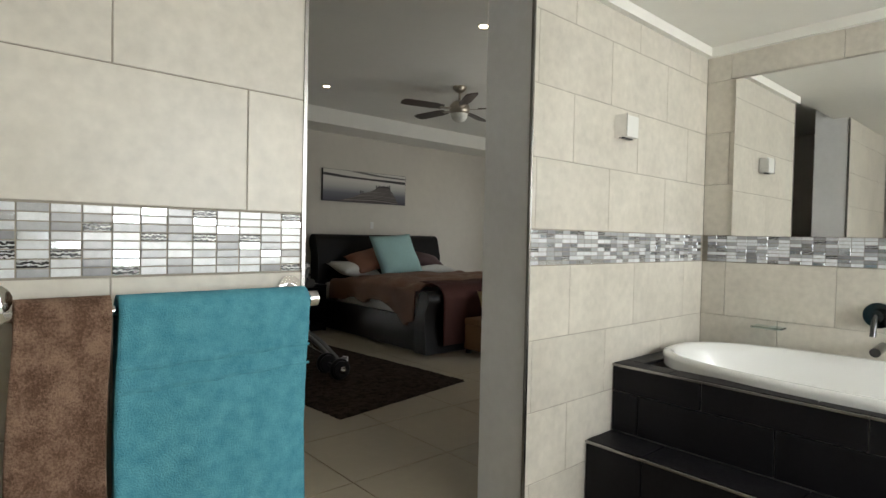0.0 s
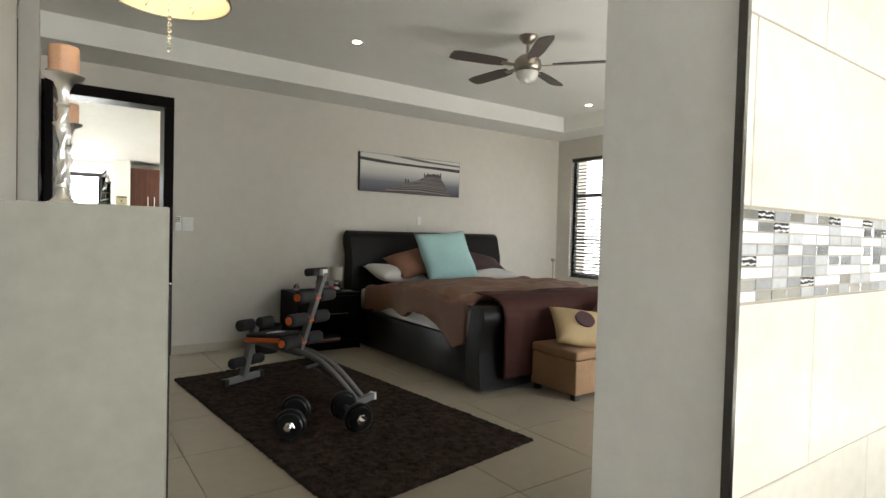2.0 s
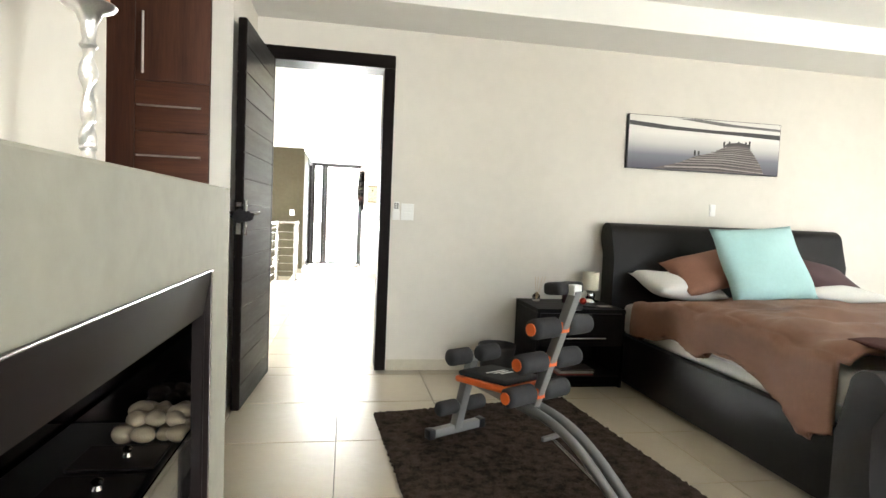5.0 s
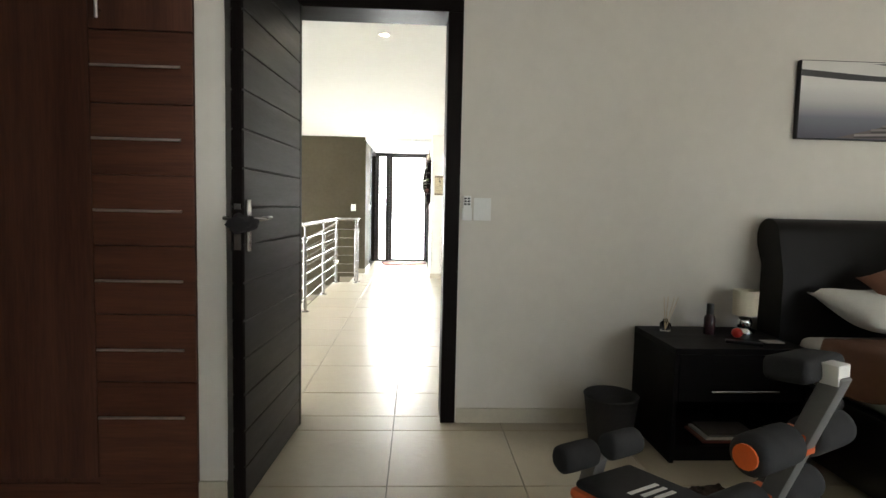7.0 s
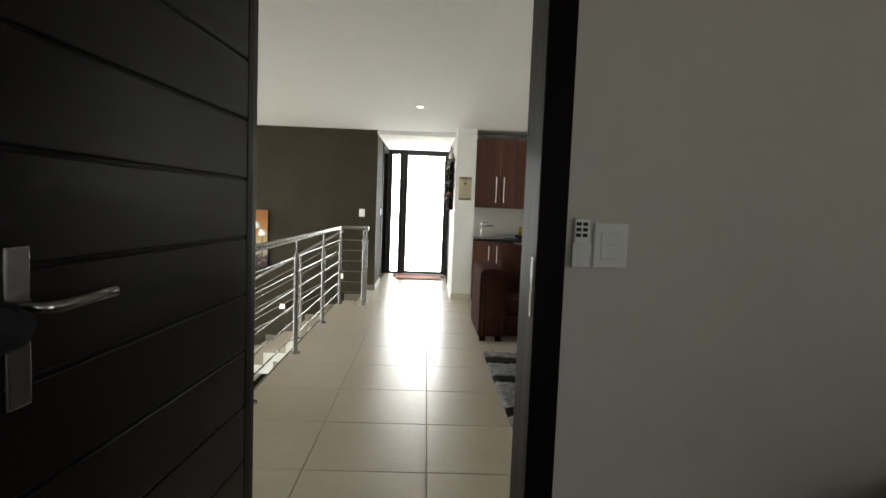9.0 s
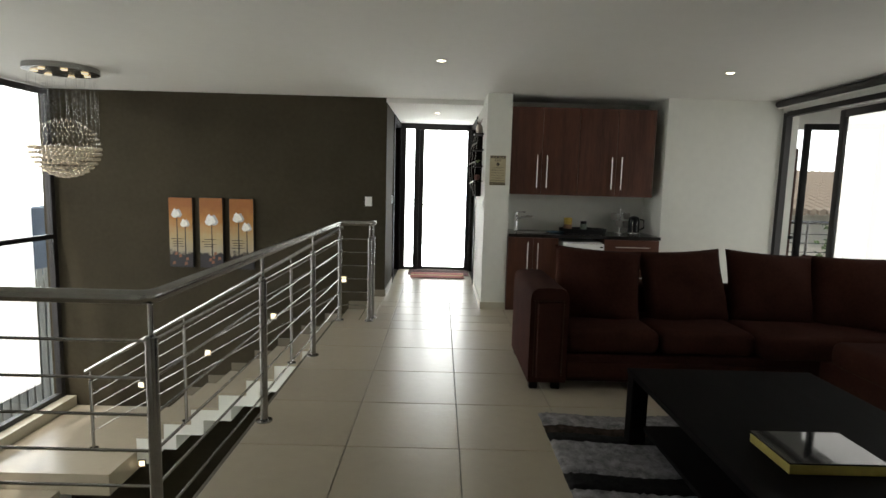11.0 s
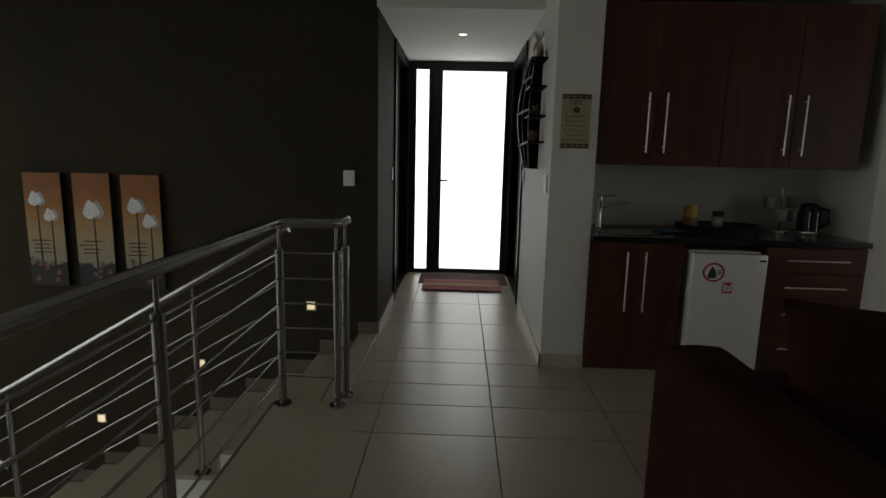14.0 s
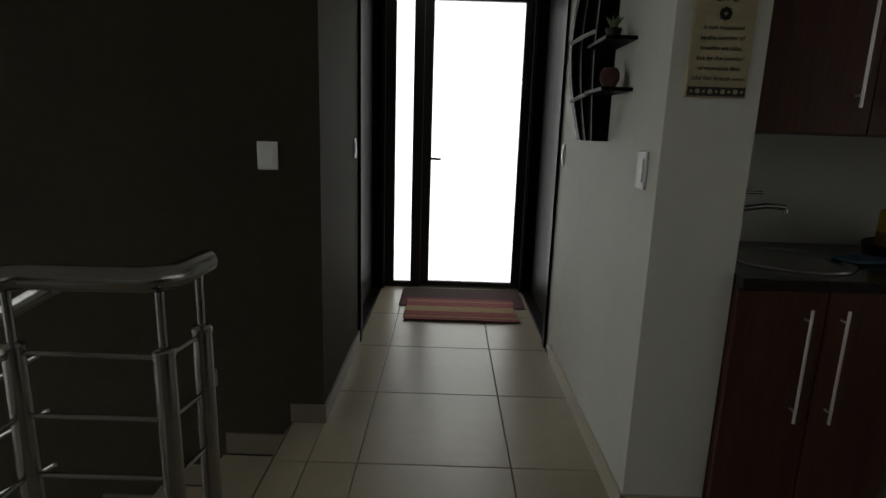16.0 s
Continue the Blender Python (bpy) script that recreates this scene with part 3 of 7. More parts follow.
# shower corner, seen in the mirror
shower = thing("shower_screen", (-1.6, 1.2, 0), "white framed glass shower screen beside a grey wall", "shower screen")
for b in ((-1.20, -1.16, 1.0, 1.04, 0, 2.0), (-2.55, -1.16, 1.0, 1.04, 1.96, 2.0), (-2.55, -2.51, 1.0, 1.04, 0, 2.0), (-1.20, -1.16, 1.04, 1.88, 1.96, 2.0)):
    box_part("frame_bar", b, WHITEP, shower)
box_part("pane", (-2.5, -1.21, 1.015, 1.021, 0.02, 1.95), GLASS, shower, "", 0)

# ---------- bedroom: door ----------
door = thing("door_1", (0.930, 6.84, 0), "open espresso-stained door with horizontal grooved boards", "door")
tagged(door, kind="structure")
door["kind"] = "structure"
zs = [0.008 + 2.295 * i / 15 for i in range(16)]
for z0, z1 in zip(zs, zs[1:]):
    box_part("board", (0.878, 0.930, 5.987, 6.798, z0 + 0.003, z1 - 0.003), DOORWOOD, door, "", 0.004)
box_part("core", (0.884, 0.924, 5.985, 6.797, 0.008, 2.303), DARKWOODZ, door, "", 0.002)
box_part("stile", (0.878, 0.930, 6.80, 6.838, 0.006, 2.305), DARKWOODZ, door, "", 0.003)
box_part("lock_plate", (0.890, 0.918, 5.9825, 5.9855, 1.06, 1.20), STEEL, door, "steel lock face plate", 0.0008)
box_part("lock_plate", (0.890, 0.918, 5.9825, 5.9855, 1.222, 1.245), STEEL, door, "steel lock face plate", 0.0008)
box_part("escutcheon", (0.930, 0.940, 6.003, 6.043, 1.052, 1.262), STEEL, door, "long brushed steel handle plate", 0.003)
path_part("lever_handle", [(0.936, 6.023, 1.185), (0.972, 6.023, 1.185), (0.982, 6.035, 1.185), (0.982, 6.15, 1.188)], 0.0095, STEEL, door, "steel lever handle")
box_part("escutcheon", (0.868, 0.878, 6.003, 6.043, 1.052, 1.262), STEEL, door, "", 0.003)
path_part("lever_handle", [(0.872, 6.023, 1.185), (0.836, 6.023, 1.185), (0.826, 6.035, 1.185), (0.826, 6.15, 1.188)], 0.0095, STEEL, door)
door.location.x, door.rotation_euler.z = 0.950, radians(-3.6)
pouch = thing("key_pouch", (0.89, 5.98, 1.14), "black cloth pouch slung over the door handle", "pouch")
bm = bmesh.new()
bmesh.ops.create_icosphere(bm, subdivisions=4, radius=1.0)
for v in bm.verts:
    d = v.co.copy()
    f = 1 + 0.25 * noise.noise(d * 2.2) + 0.12 * noise.noise(d * 6)
    v.co = Vector((0.890 + 0.062 * d.x * f, 5.980 + 0.026 * d.y * f, 1.165 + (0.036 + 0.010 * d.x - 0.008 * math.sin(4 * d.x)) * d.z * f))
part("cloth", bm, mat("black_cloth", (0.008, 0.007, 0.008), 0.9, var=0.2, scale=20), pouch, "", 180)

frame_d = thing("door_frame", (1.36, 6.96, 0), "dark espresso-stained timber door frame", "door frame")
frame_d["kind"] = "structure"
box_part("jamb", (1.738, 1.822, 6.868, 7.115, 0, 2.315), DARKWOODZ, frame_d)
box_part("jamb", (0.792, 0.876, 6.868, 7.115, 0, 2.315), DARKWOODZ, frame_d)
box_part("head", (0.792, 1.822, 6.868, 7.115, 2.316, 2.415), DARKWOOD, frame_d)
box_part("strike_plate", (1.7355, 1.739, 6.90, 6.93, 1.02, 1.20), STEEL, frame_d, "steel strike plate", 0.0005)


def switch_plate(name, centre, w, h, axis, rockers, label, category="light switch", side=-1):
    """A white switch on a wall; axis is the wall's normal."""
    t = thing(name, centre, label, category)
    x, y, z = centre
    def bx(hw, z0, z1, a, b):
        lo, hi = sorted((a * side, b * side))
        return (x - hw, x + hw, y + lo, y + hi, z + z0, z + z1) if axis == "y" else (x + lo, x + hi, y - hw, y + hw, z + z0, z + z1)
    box_part("plate", bx(w / 2, -h / 2, h / 2, 0.001, 0.010), WHITEP, t, "", 0.003)
    n = rockers
    for i in range(n):
        z0 = -h * 0.32 + i * h * 0.64 / n
        box_part("rocker", bx(w * 0.3, z0 + 0.002, z0 + h * 0.64 / n - 0.002, 0.010, 0.014), WHITEP, t, "", 0.002)
    return t


switch_plate("light_switch", (1.952, YN, 1.24), 0.098, 0.128, "y", 2, "white double rocker light switch on the wall")
rem = thing("fan_remote", (1.865, YN, 1.245), "white remote control in its wall holder", "remote control")
box_part("holder", (1.838, 1.893, YN - 0.022, YN - 0.001, 1.175, 1.245), WHITEP, rem, "", 0.004)
box_part("handset", (1.843, 1.888, YN - 0.017, YN - 0.004, 1.20, 1.315), WHITEP, rem, "", 0.005)
for i in range(3):
    for j in range(2):
        box_part("button", (1.848 + 0.019 * j, 1.862 + 0.019 * j, YN - 0.0195, YN - 0.0165, 1.262 + 0.016 * i, 1.272 + 0.016 * i), BLACKP, rem, "", 0.001)
switch_plate("wall_socket", (4.565, YN, 1.365), 0.055, 0.10, "y", 1, "small white switch plate above the headboard", "light switch")
switch_plate("light_switch", (XL, 1.62, 1.21), 0.075, 0.125, "x", 2, "white rocker light switch on the wall end", "light switch", 1)

# ---------- picture above the bed ----------
pic = thing("canvas_picture", (4.44, YN, 1.9), "wide black and white canvas picture of a wooden jetty", "picture")
box_part("canvas", (3.735, 5.145, YN - 0.035, YN - 0.002, 1.682, 2.123), BLACKP, pic, "", 0.003)
PX0, PZ0, PW, PH = 3.735, 1.682, 1.41, 0.441
YP = YN - 0.0362


def picture_patch(name, pts, colour, layer, parent=pic, rough=0.6):
    """A flat painted shape on the canvas; points in 0..1 of its width and height."""
    bm = bmesh.new()
    vs = [bm.verts.new((PX0 + PW * u, YP - 0.0012 * layer, PZ0 + PH * v)) for u, v in pts]
    bm.faces.new(vs)
    m = mat("print_" + name, colour, rough, var=0.10, scale=9)
    part(name, bm, m, parent)


bm = bmesh.new()
grad = bpy.data.materials.new("print_water")
grad.use_nodes = True
gnt = grad.node_tree
gp = gnt.nodes.new("ShaderNodeNewGeometry")
gs = gnt.nodes.new("ShaderNodeSeparateXYZ")
gr = gnt.nodes.new("ShaderNodeMapRange")
gr.inputs["From Min"].default_value, gr.inputs["From Max"].default_value = PZ0, PZ0 + PH
gc = gnt.nodes.new("ShaderNodeValToRGB")
gc.color_ramp.elements[0].color, gc.color_ramp.elements[1].color = (0.06, 0.06, 0.08, 1), (0.62, 0.60, 0.55, 1)
for pos, c in ((0.28, (0.16, 0.16, 0.19)), (0.5, (0.50, 0.49, 0.47)), (0.68, (0.66, 0.64, 0.60))):
    e = gc.color_ramp.elements.new(pos)
    e.color = (*c, 1)
gnt.links.new(gp.outputs["Position"], gs.inputs[0])
gnt.links.new(gs.outputs["Z"], gr.inputs["Value"])
gnt.links.new(gr.outputs[0], gc.inputs[0])
gnt.links.new(gc.outputs[0], gnt.nodes["Principled BSDF"].inputs["Base Color"])
gnt.nodes["Principled BSDF"].inputs["Roughness"].default_value = 0.6
bm.faces.new([bm.verts.new((PX0 + PW * u, YP, PZ0 + PH * v)) for u, v in ((0.004, 0.01), (0.996, 0.01), (0.996, 0.99), (0.004, 0.99))])
part("print", bm, grad, pic, "printed grey water and pale sky")
picture_patch("far_shore", [(0.004, 0.80), (0.2, 0.76), (0.45, 0.745), (0.7, 0.73), (0.996, 0.70), (0.996, 0.79), (0.8, 0.80), (0.55, 0.80), (0.3, 0.82), (0.004, 0.88)], (0.045, 0.043, 0.043), 1)
picture_patch("cloud_band", [(0.3, 0.97), (0.6, 0.89), (0.996, 0.86), (0.996, 0.905), (0.7, 0.93), (0.45, 0.985)], (0.13, 0.125, 0.12), 1)
picture_patch("jetty_deck", [(0.16, 0.02), (0.34, 0.16), (0.44, 0.30), (0.545, 0.36), (0.60, 0.46), (0.66, 0.54), (0.72, 0.57), (0.79, 0.55), (0.80, 0.46), (0.83, 0.36), (0.87, 0.20), (0.90, 0.02)], (0.105, 0.086, 0.080), 1)
for k in range(11):
    f = k / 11
    v = 0.05 + 0.48 * f ** 0.8
    a_, b_ = 0.24 + 0.42 * f ** 0.75, 0.895 - 0.10 * f
    th = 0.026 * (1 - 0.7 * f)
    sag = 0.035 * (1 - f)
    picture_patch("jetty_plank", [(a_, v), ((a_ + b_) / 2, v + sag), (b_, v - 0.5 * sag), (b_, v - 0.5 * sag + th * 0.55), ((a_ + b_) / 2, v + sag + th), (a_, v + th)], (0.20, 0.175, 0.165) if k % 3 else (0.27, 0.24, 0.225), 2)
    picture_patch("plank_shadow", [(a_, v - th), ((a_ + b_) / 2, v + sag - th), (b_, v - 0.5 * sag - th * 0.5), (b_, v - 0.5 * sag - th * 0.2), ((a_ + b_) / 2, v + sag - th * 0.4), (a_, v - th * 0.4)], (0.030, 0.026, 0.026), 2)
for u, v, h in ((0.43, 0.30, 0.10), (0.455, 0.31, 0.08), (0.62, 0.49, 0.11), (0.655, 0.53, 0.08), (0.79, 0.50, 0.14), (0.765, 0.55, 0.07), (0.715, 0.57, 0.05)):
    picture_patch("jetty_post", [(u - 0.006, v), (u + 0.006, v), (u + 0.006, v + h), (u - 0.006, v + h)], (0.028, 0.025, 0.025), 3)
picture_patch("jetty_end", [(0.62, 0.50), (0.70, 0.54), (0.785, 0.52), (0.785, 0.575), (0.72, 0.60), (0.64, 0.57)], (0.06, 0.052, 0.05), 3)

# ---------- sleigh bed ----------
bed = thing("bed", (4.62, 5.6, 0), "black leather sleigh bed with a rumpled brown duvet", "bed")
BX0, BX1 = 3.56, 5.67


def sleigh(y_in, y_out, top, roll, n=14):
    """Side outline of a curved bed end: upright inside, rolled over outwards at the top."""
    s = 1 if y_out > y_in else -1
    pts = [(y_in, 0.02), (y_in, top - 0.30)]
    for i in range(n + 1):
        a = math.pi * (1.05 * i / n)
        pts.append((y_out - s * roll + s * -roll * math.cos(a) * 1.0, top - roll + roll * math.sin(a)))
    pts += [(y_out - s * 0.005, top - roll * 1.5), (y_out - s * 0.055, top - roll * 2.6), (y_out - s * 0.05, 0.25), (y_out - s * 0.02, 0.02)]
    return pts


bm = bmesh.new()
extrude_profile(bm, sleigh(6.62, 6.875, 1.225, 0.10), "x", BX0, BX1)
part("headboard", bm, LEATHER, bed, "black leather rolled headboard", 40)
bm = bmesh.new()
extrude_profile(bm, sleigh(4.58, 4.36, 0.665, 0.085), "x", BX0, BX1)
part("footboard", bm, LEATHER, bed, "black leather rolled footboard", 40)
for xa, xb in ((BX0 + 0.01, BX0 + 0.07), (BX1 - 0.07, BX1 - 0.01)):
    box_part("side_rail", (xa, xb, 4.56, 6.66, 0.03, 0.385), LEATHER, bed, "", 0.012)
box_part("base", (BX0 + 0.08, BX1 - 0.08, 4.585, 6.615, 0.20, 0.36), BLACKP, bed)
mattress = thing("mattress", (4.6, 5.6, 0.36), "pale grey mattress on the bed base", "mattress")
box_part("mattress_body", (BX0 + 0.085, BX1 - 0.085, 4.60, 6.61, 0.362, 0.60), WHITECLOTH, mattress, "", 0.05, 3)
box_part("piping", (BX0 + 0.080, BX1 - 0.080, 4.595, 6.612, 0.452, 0.462), JAMB, mattress, "", 0.004)

duvet = thing("duvet", (4.6, 5.4, 0.62), "rumpled brown satin duvet spread over the bed", "duvet")


def duvet_fn(u, v):
    # u across the bed, v from head to foot; the edge hangs over the sides
    w = BX1 - BX0
    s = (u - 0.5) * (w + 0.62)
    y = 6.34 - 1.745 * v
    half = w / 2 - 0.075
    n1 = noise.noise((u * 4.5, v * 4.5, 0.3)) * 0.035 + noise.noise((u * 11, v * 9, 1.7)) * 0.017
    n1 += 0.030 * (0.5 - abs(noise.noise((u * 6 + v * 2, v * 7 - u * 3, 4.2)))) + 0.014 * (0.5 - abs(noise.noise((u * 15, v * 13 + u * 6, 8.1)))) - 0.02
    quilt = 0.014 * math.sin(v * 26 + u * 3 + 2 * noise.noise((u * 3, v * 3, 5)))
    top = 0.675 + n1 + quilt * (0.4 + 0.6 * v) + 0.035 * math.sin(math.pi * v) - 0.03 * max(0, 0.15 - v) / 0.15
    over = abs(s) - half
    if over > 0:
        lim = 0.11 + 0.10 * (0.5 + 0.5 * math.sin(3.6 * v + 0.6)) + 0.17 * min(1.0, max(0, v - 0.62) / 0.26)
        drop = min(over, lim)
        x = math.copysign(half + 0.035 + 0.03 * math.sin(15 * v + 3 * u) * min(1, drop * 6), s)
        z = top - 0.02 - drop * 1.05
    else:
        x = s
        z = top - 0.06 * max(0, (abs(s) - half + 0.12) / 0.12) ** 2
    return (4.615 + x, y + 0.03 * noise.noise((u * 3, v * 3, 9)), z)


bm = bmesh.new()
sheet(bm, duvet_fn, 130, 120, 0.03)
part("cover", bm, DUVET, duvet, "", 180)

throw = thing("bed_throw", (4.4, 4.36, 0.7), "maroon brown throw draped over the footboard", "throw")


def throw_fn(u, v):
    x = 3.735 + 1.72 * u
    sw = 0.012 * math.sin(14 * u + 2 * v) + 0.007 * math.sin(31 * u)
    L = 0.26 + 0.17 + 0.50
    d = v * L
    if d < 0.26:
        return (x, 4.72 - d * 0.82, 0.725 - 0.02 * d + sw * 0.4)
    if d < 0.43:
        a = (d - 0.26) / 0.17 * math.pi / 2
        return (x, 4.507 - 0.165 * math.sin(a), 0.715 - 0.11 * (1 - math.cos(a)))
    return (x + 0.02 * (d - 0.43), 4.340 + 0.012 * (d - 0.43) - abs(sw) * 0.9, 0.605 - (d - 0.43))


bm = bmesh.new()
sheet(bm, throw_fn, 70, 50, 0.012)
part("cloth", bm, THROW, throw, "", 180)

pillow("pillow", 0.62, 0.42, 0.17, pose(3.98, 6.40, 0.77, 14, 4, 8), WHITECLOTH, None, "white cotton pillow at the head of the bed", "pillow", seed=2)
pillow("pillow", 0.60, 0.40, 0.16, pose(4.18, 6.34, 0.89, 32, -12, 4), TANP, None, "rust brown satin pillow leaning on the headboard", "pillow", seed=3)
pillow("cushion", 0.68, 0.60, 0.19, pose(4.475, 6.14, 0.965, 62, -4, 0), AQUA, None, "large square aqua cushion propped on the bed", "cushion", seed=4)
pillow("pillow", 0.62, 0.42, 0.16, pose(5.20, 6.42, 0.86, 26, 10, -6), PLUM, None, "dark plum pillow beside the aqua cushion", "pillow", seed=5)
pillow("pillow", 0.66, 0.42, 0.13, pose(5.26, 6.32, 0.755, 8, 2, -6), WHITECLOTH, None, "pale striped pillow lying flat on the bed", "pillow", seed=6)

# ---------- ottoman at the foot of the bed ----------
ott = thing("storage_ottoman", (4.64, 4.08, 0), "tan suede storage ottoman at the foot of the bed", "ottoman")
box_part("box", (4.035, 5.16, 3.865, 4.335, 0.045, 0.300), SUEDE, ott, "", 0.012)
box_part("lid", (4.028, 5.168, 3.858, 4.335, 0.303, 0.372), SUEDE, ott, "", 0.02, 3)
for xx in (4.075, 5.12):
    for yy in (3.905, 4.295):
        box_part("foot", (xx - 0.025, xx + 0.025, yy - 0.025, yy + 0.025, 0, 0.046), BLACKP, ott)
gc1 = thing("scatter_cushion", (4.40, 4.10, 0.37), "gold cushion with a dark brown circle on the ottoman", "cushion")
MC = pose(4.31, 4.03, 0.50, 40, 8, -26)
pillow("cover", 0.54, 0.37, 0.15, MC, GOLDC, gc1, seed=7)
bm = bmesh.new()
bmesh.ops.create_circle(bm, cap_ends=True, segments=28, radius=0.078, matrix=MC @ Matrix.Translation((-0.03, 0.02, 0.090)))
bmesh.ops.solidify(bm, geom=bm.faces[:], thickness=0.012)
part("circle_patch", bm, PLUM, gc1, "dark brown round patch")

heap = thing("folded_blanket", (4.95, 4.12, 0.37), "crumpled brown blanket heaped on the ottoman", "blanket")


def heap_height(x, y):
    """A tent-like heap with its peak towards one end and folds running down from it."""
    along = max(0.0, min((x - 4.46) / 0.30, (5.20 - x) / 0.46, 1.0))
    across = max(0.0, 1 - abs(y - 4.13 - 0.05 * math.sin(6 * x)) / 0.205)
    folds = 0.026 * math.sin(34 * (x - 4.76) / (0.35 + abs(y - 4.13) * 3) + 5 * noise.noise((x * 5, y * 5, 2))) + 0.03 * noise.noise((x * 9, y * 9, 6))
    return 0.374 + 0.36 * along ** 0.85 * min(1.0, 1.35 * across) ** 0.7 * (1 + 0.15 * noise.noise((x * 3, y * 4, 1))) + folds * min(1, 2.5 * along * across)


bm = bmesh.new()
sheet(bm, lambda u, v: (4.45 + 0.77 * u, 3.93 + 0.40 * v, max(0.386, heap_height(4.45 + 0.77 * u, 3.93 + 0.40 * v) + 0.012)), 70, 40, 0.011)
part("cloth", bm, mat("brown_fleece", (0.135, 0.062, 0.043), 0.8, var=0.18, scale=5, bump=0.3, bump_scale=150), heap, "", 180)
bm = bmesh.new()
sheet(bm, lambda u, v: (4.75 + 0.43 * u, 4.085 - 0.06 * u + 0.085 * v, heap_height(4.75 + 0.43 * u, 4.085 - 0.06 * u + 0.085 * v) + 0.026), 30, 6, 0.010)
part("gold_border", bm, GOLDC, heap, "gold satin border", 180)
cl = thing("clothes_pile", (5.50, 4.12, 0), "white and dark clothes dropped on the floor", "clothes")
pillow("garment", 0.36, 0.26, 0.15, pose(5.47, 4.22, 0.085, 0, 10, 30), WHITECLOTH, cl, seed=11)
pillow("garment", 0.30, 0.18, 0.10, pose(5.50, 4.02, 0.05, 0, 4, 15), mat("navy_cloth", (0.02, 0.02, 0.035), 0.9, var=0.2, scale=10), cl, seed=12)

# ---------- nightstand ----------
ns = thing("nightstand", (3.22, 6.62, 0), "black ash nightstand with a drawer and open shelf", "nightstand")
NX0, NX1, NY0, NY1, NZ = 2.86, 3.54, 6.36, 6.87, 0.585
box_part("top", (NX0, NX1, NY0 - 0.01, NY1, NZ - 0.03, NZ), BLACKW, ns, "", 0.003)
box_part("side_panel", (NX0, NX0 + 0.022, NY0, NY1, 0.0, NZ - 0.031), BLACKW, ns, "", 0.002)
box_part("side_panel", (NX1 - 0.022, NX1, NY0, NY1, 0.0, NZ - 0.031), BLACKW, ns, "", 0.002)
box_part("back_panel", (NX0 + 0.023, NX1 - 0.023, NY1 - 0.015, NY1, 0.02, NZ - 0.031), BLACKW, ns, "", 0)
box_part("drawer", (NX0 + 0.024, NX1 - 0.024, NY0 - 0.006, NY1 - 0.03, 0.315, NZ - 0.034), BLACKW, ns, "", 0.003)
box_part("shelf", (NX0 + 0.023, NX1 - 0.023, NY0 + 0.004, NY1 - 0.016, 0.06, 0.085), BLACKW, ns, "", 0.002)
box_part("plinth", (NX0 + 0.023, NX1 - 0.023, NY0 + 0.03, NY0 + 0.045, 0.0, 0.06), BLACKW, ns, "", 0)
tube_part("handle", (3.04, NY0 - 0.028, 0.375), (3.38, NY0 - 0.028, 0.375), 0.006, STEEL, ns, "slim steel bar handle")
for xx in (3.06, 3.36):
    tube_part("handle_post", (xx, NY0 - 0.028, 0.375), (xx, NY0 - 0.005, 0.375), 0.004, STEEL, ns)
mg = thing("magazine_stack", (3.2, 6.55, 0.085), "magazines stacked on the nightstand shelf", "magazine")
for i, c in enumerate(((0.25, 0.07, 0.05), (0.5, 0.5, 0.48), (0.10, 0.09, 0.09))):
    box_part("magazine", (3.05 + 0.02 * i, 3.33 + 0.01 * i, 6.40 + 0.01 * i, 6.60, 0.0855 + 0.012 * i, 0.097 + 0.012 * i), mat("cover_%d" % i, c, 0.35, var=0.2, scale=25), mg, "", 0.001)

tl = thing("table_lamp", (3.42, 6.72, NZ), "small table lamp with a white drum shade", "lamp")
lathe_part("shade", [(0.062, 0.10), (0.066, 0.24), (0.064, 0.24), (0.060, 0.10)], (3.42, 6.72, NZ), mat("lampshade_linen", (0.72, 0.66, 0.52), 0.8, var=0.05, scale=20), tl, "white fabric drum shade")
lathe_part("base", [(0.055, 0.0), (0.055, 0.012), (0.035, 0.03), (0.042, 0.06), (0.03, 0.085), (0.008, 0.10), (0.008, 0.15)], (3.42, 6.72, NZ), CHROME, tl, "polished metal base")
bt = thing("perfume_bottle", (3.20, 6.68, NZ), "dark bottle with a black cap", "bottle")
lathe_part("body", [(0.028, 0.0), (0.03, 0.01), (0.03, 0.09), (0.018, 0.11)], (3.20, 6.68, NZ), mat("dark_bottle", (0.03, 0.012, 0.015), 0.12), bt)
lathe_part("cap", [(0.019, 0.111), (0.019, 0.165), (0.017, 0.168)], (3.20, 6.68, NZ), BLACKP, bt)
df = thing("reed_diffuser", (2.98, 6.74, NZ), "clear glass reed diffuser with pale sticks", "diffuser")
lathe_part("jar", [(0.028, 0.0), (0.03, 0.006), (0.03, 0.045), (0.012, 0.06), (0.012, 0.07)], (2.98, 6.74, NZ), GLASS, df)
for i in range(4):
    tube_part("reed", (2.98, 6.74, NZ + 0.01), (2.965 + 0.03 * i, 6.74 + 0.012 * (i % 2), NZ + 0.19), 0.0018, mat("reed", (0.55, 0.42, 0.25), 0.8) if i == 0 else bpy.data.materials["reed"], df, seg=6)
tr = thing("tv_remote", (3.26, 6.46, NZ), "black television remote control", "remote control")
bm = bmesh.new()
add_box(bm, -0.085, 0.085, -0.024, 0.024, 0, 0.016, 0.005)
bmesh.ops.transform(bm, matrix=pose(3.26, 6.45, NZ, 0, 0, -28), verts=bm.verts)
part("body", bm, BLACKP, tr, "", 40)
rb = thing("red_ball", (3.31, 6.60, NZ), "small round red trinket box", "trinket")
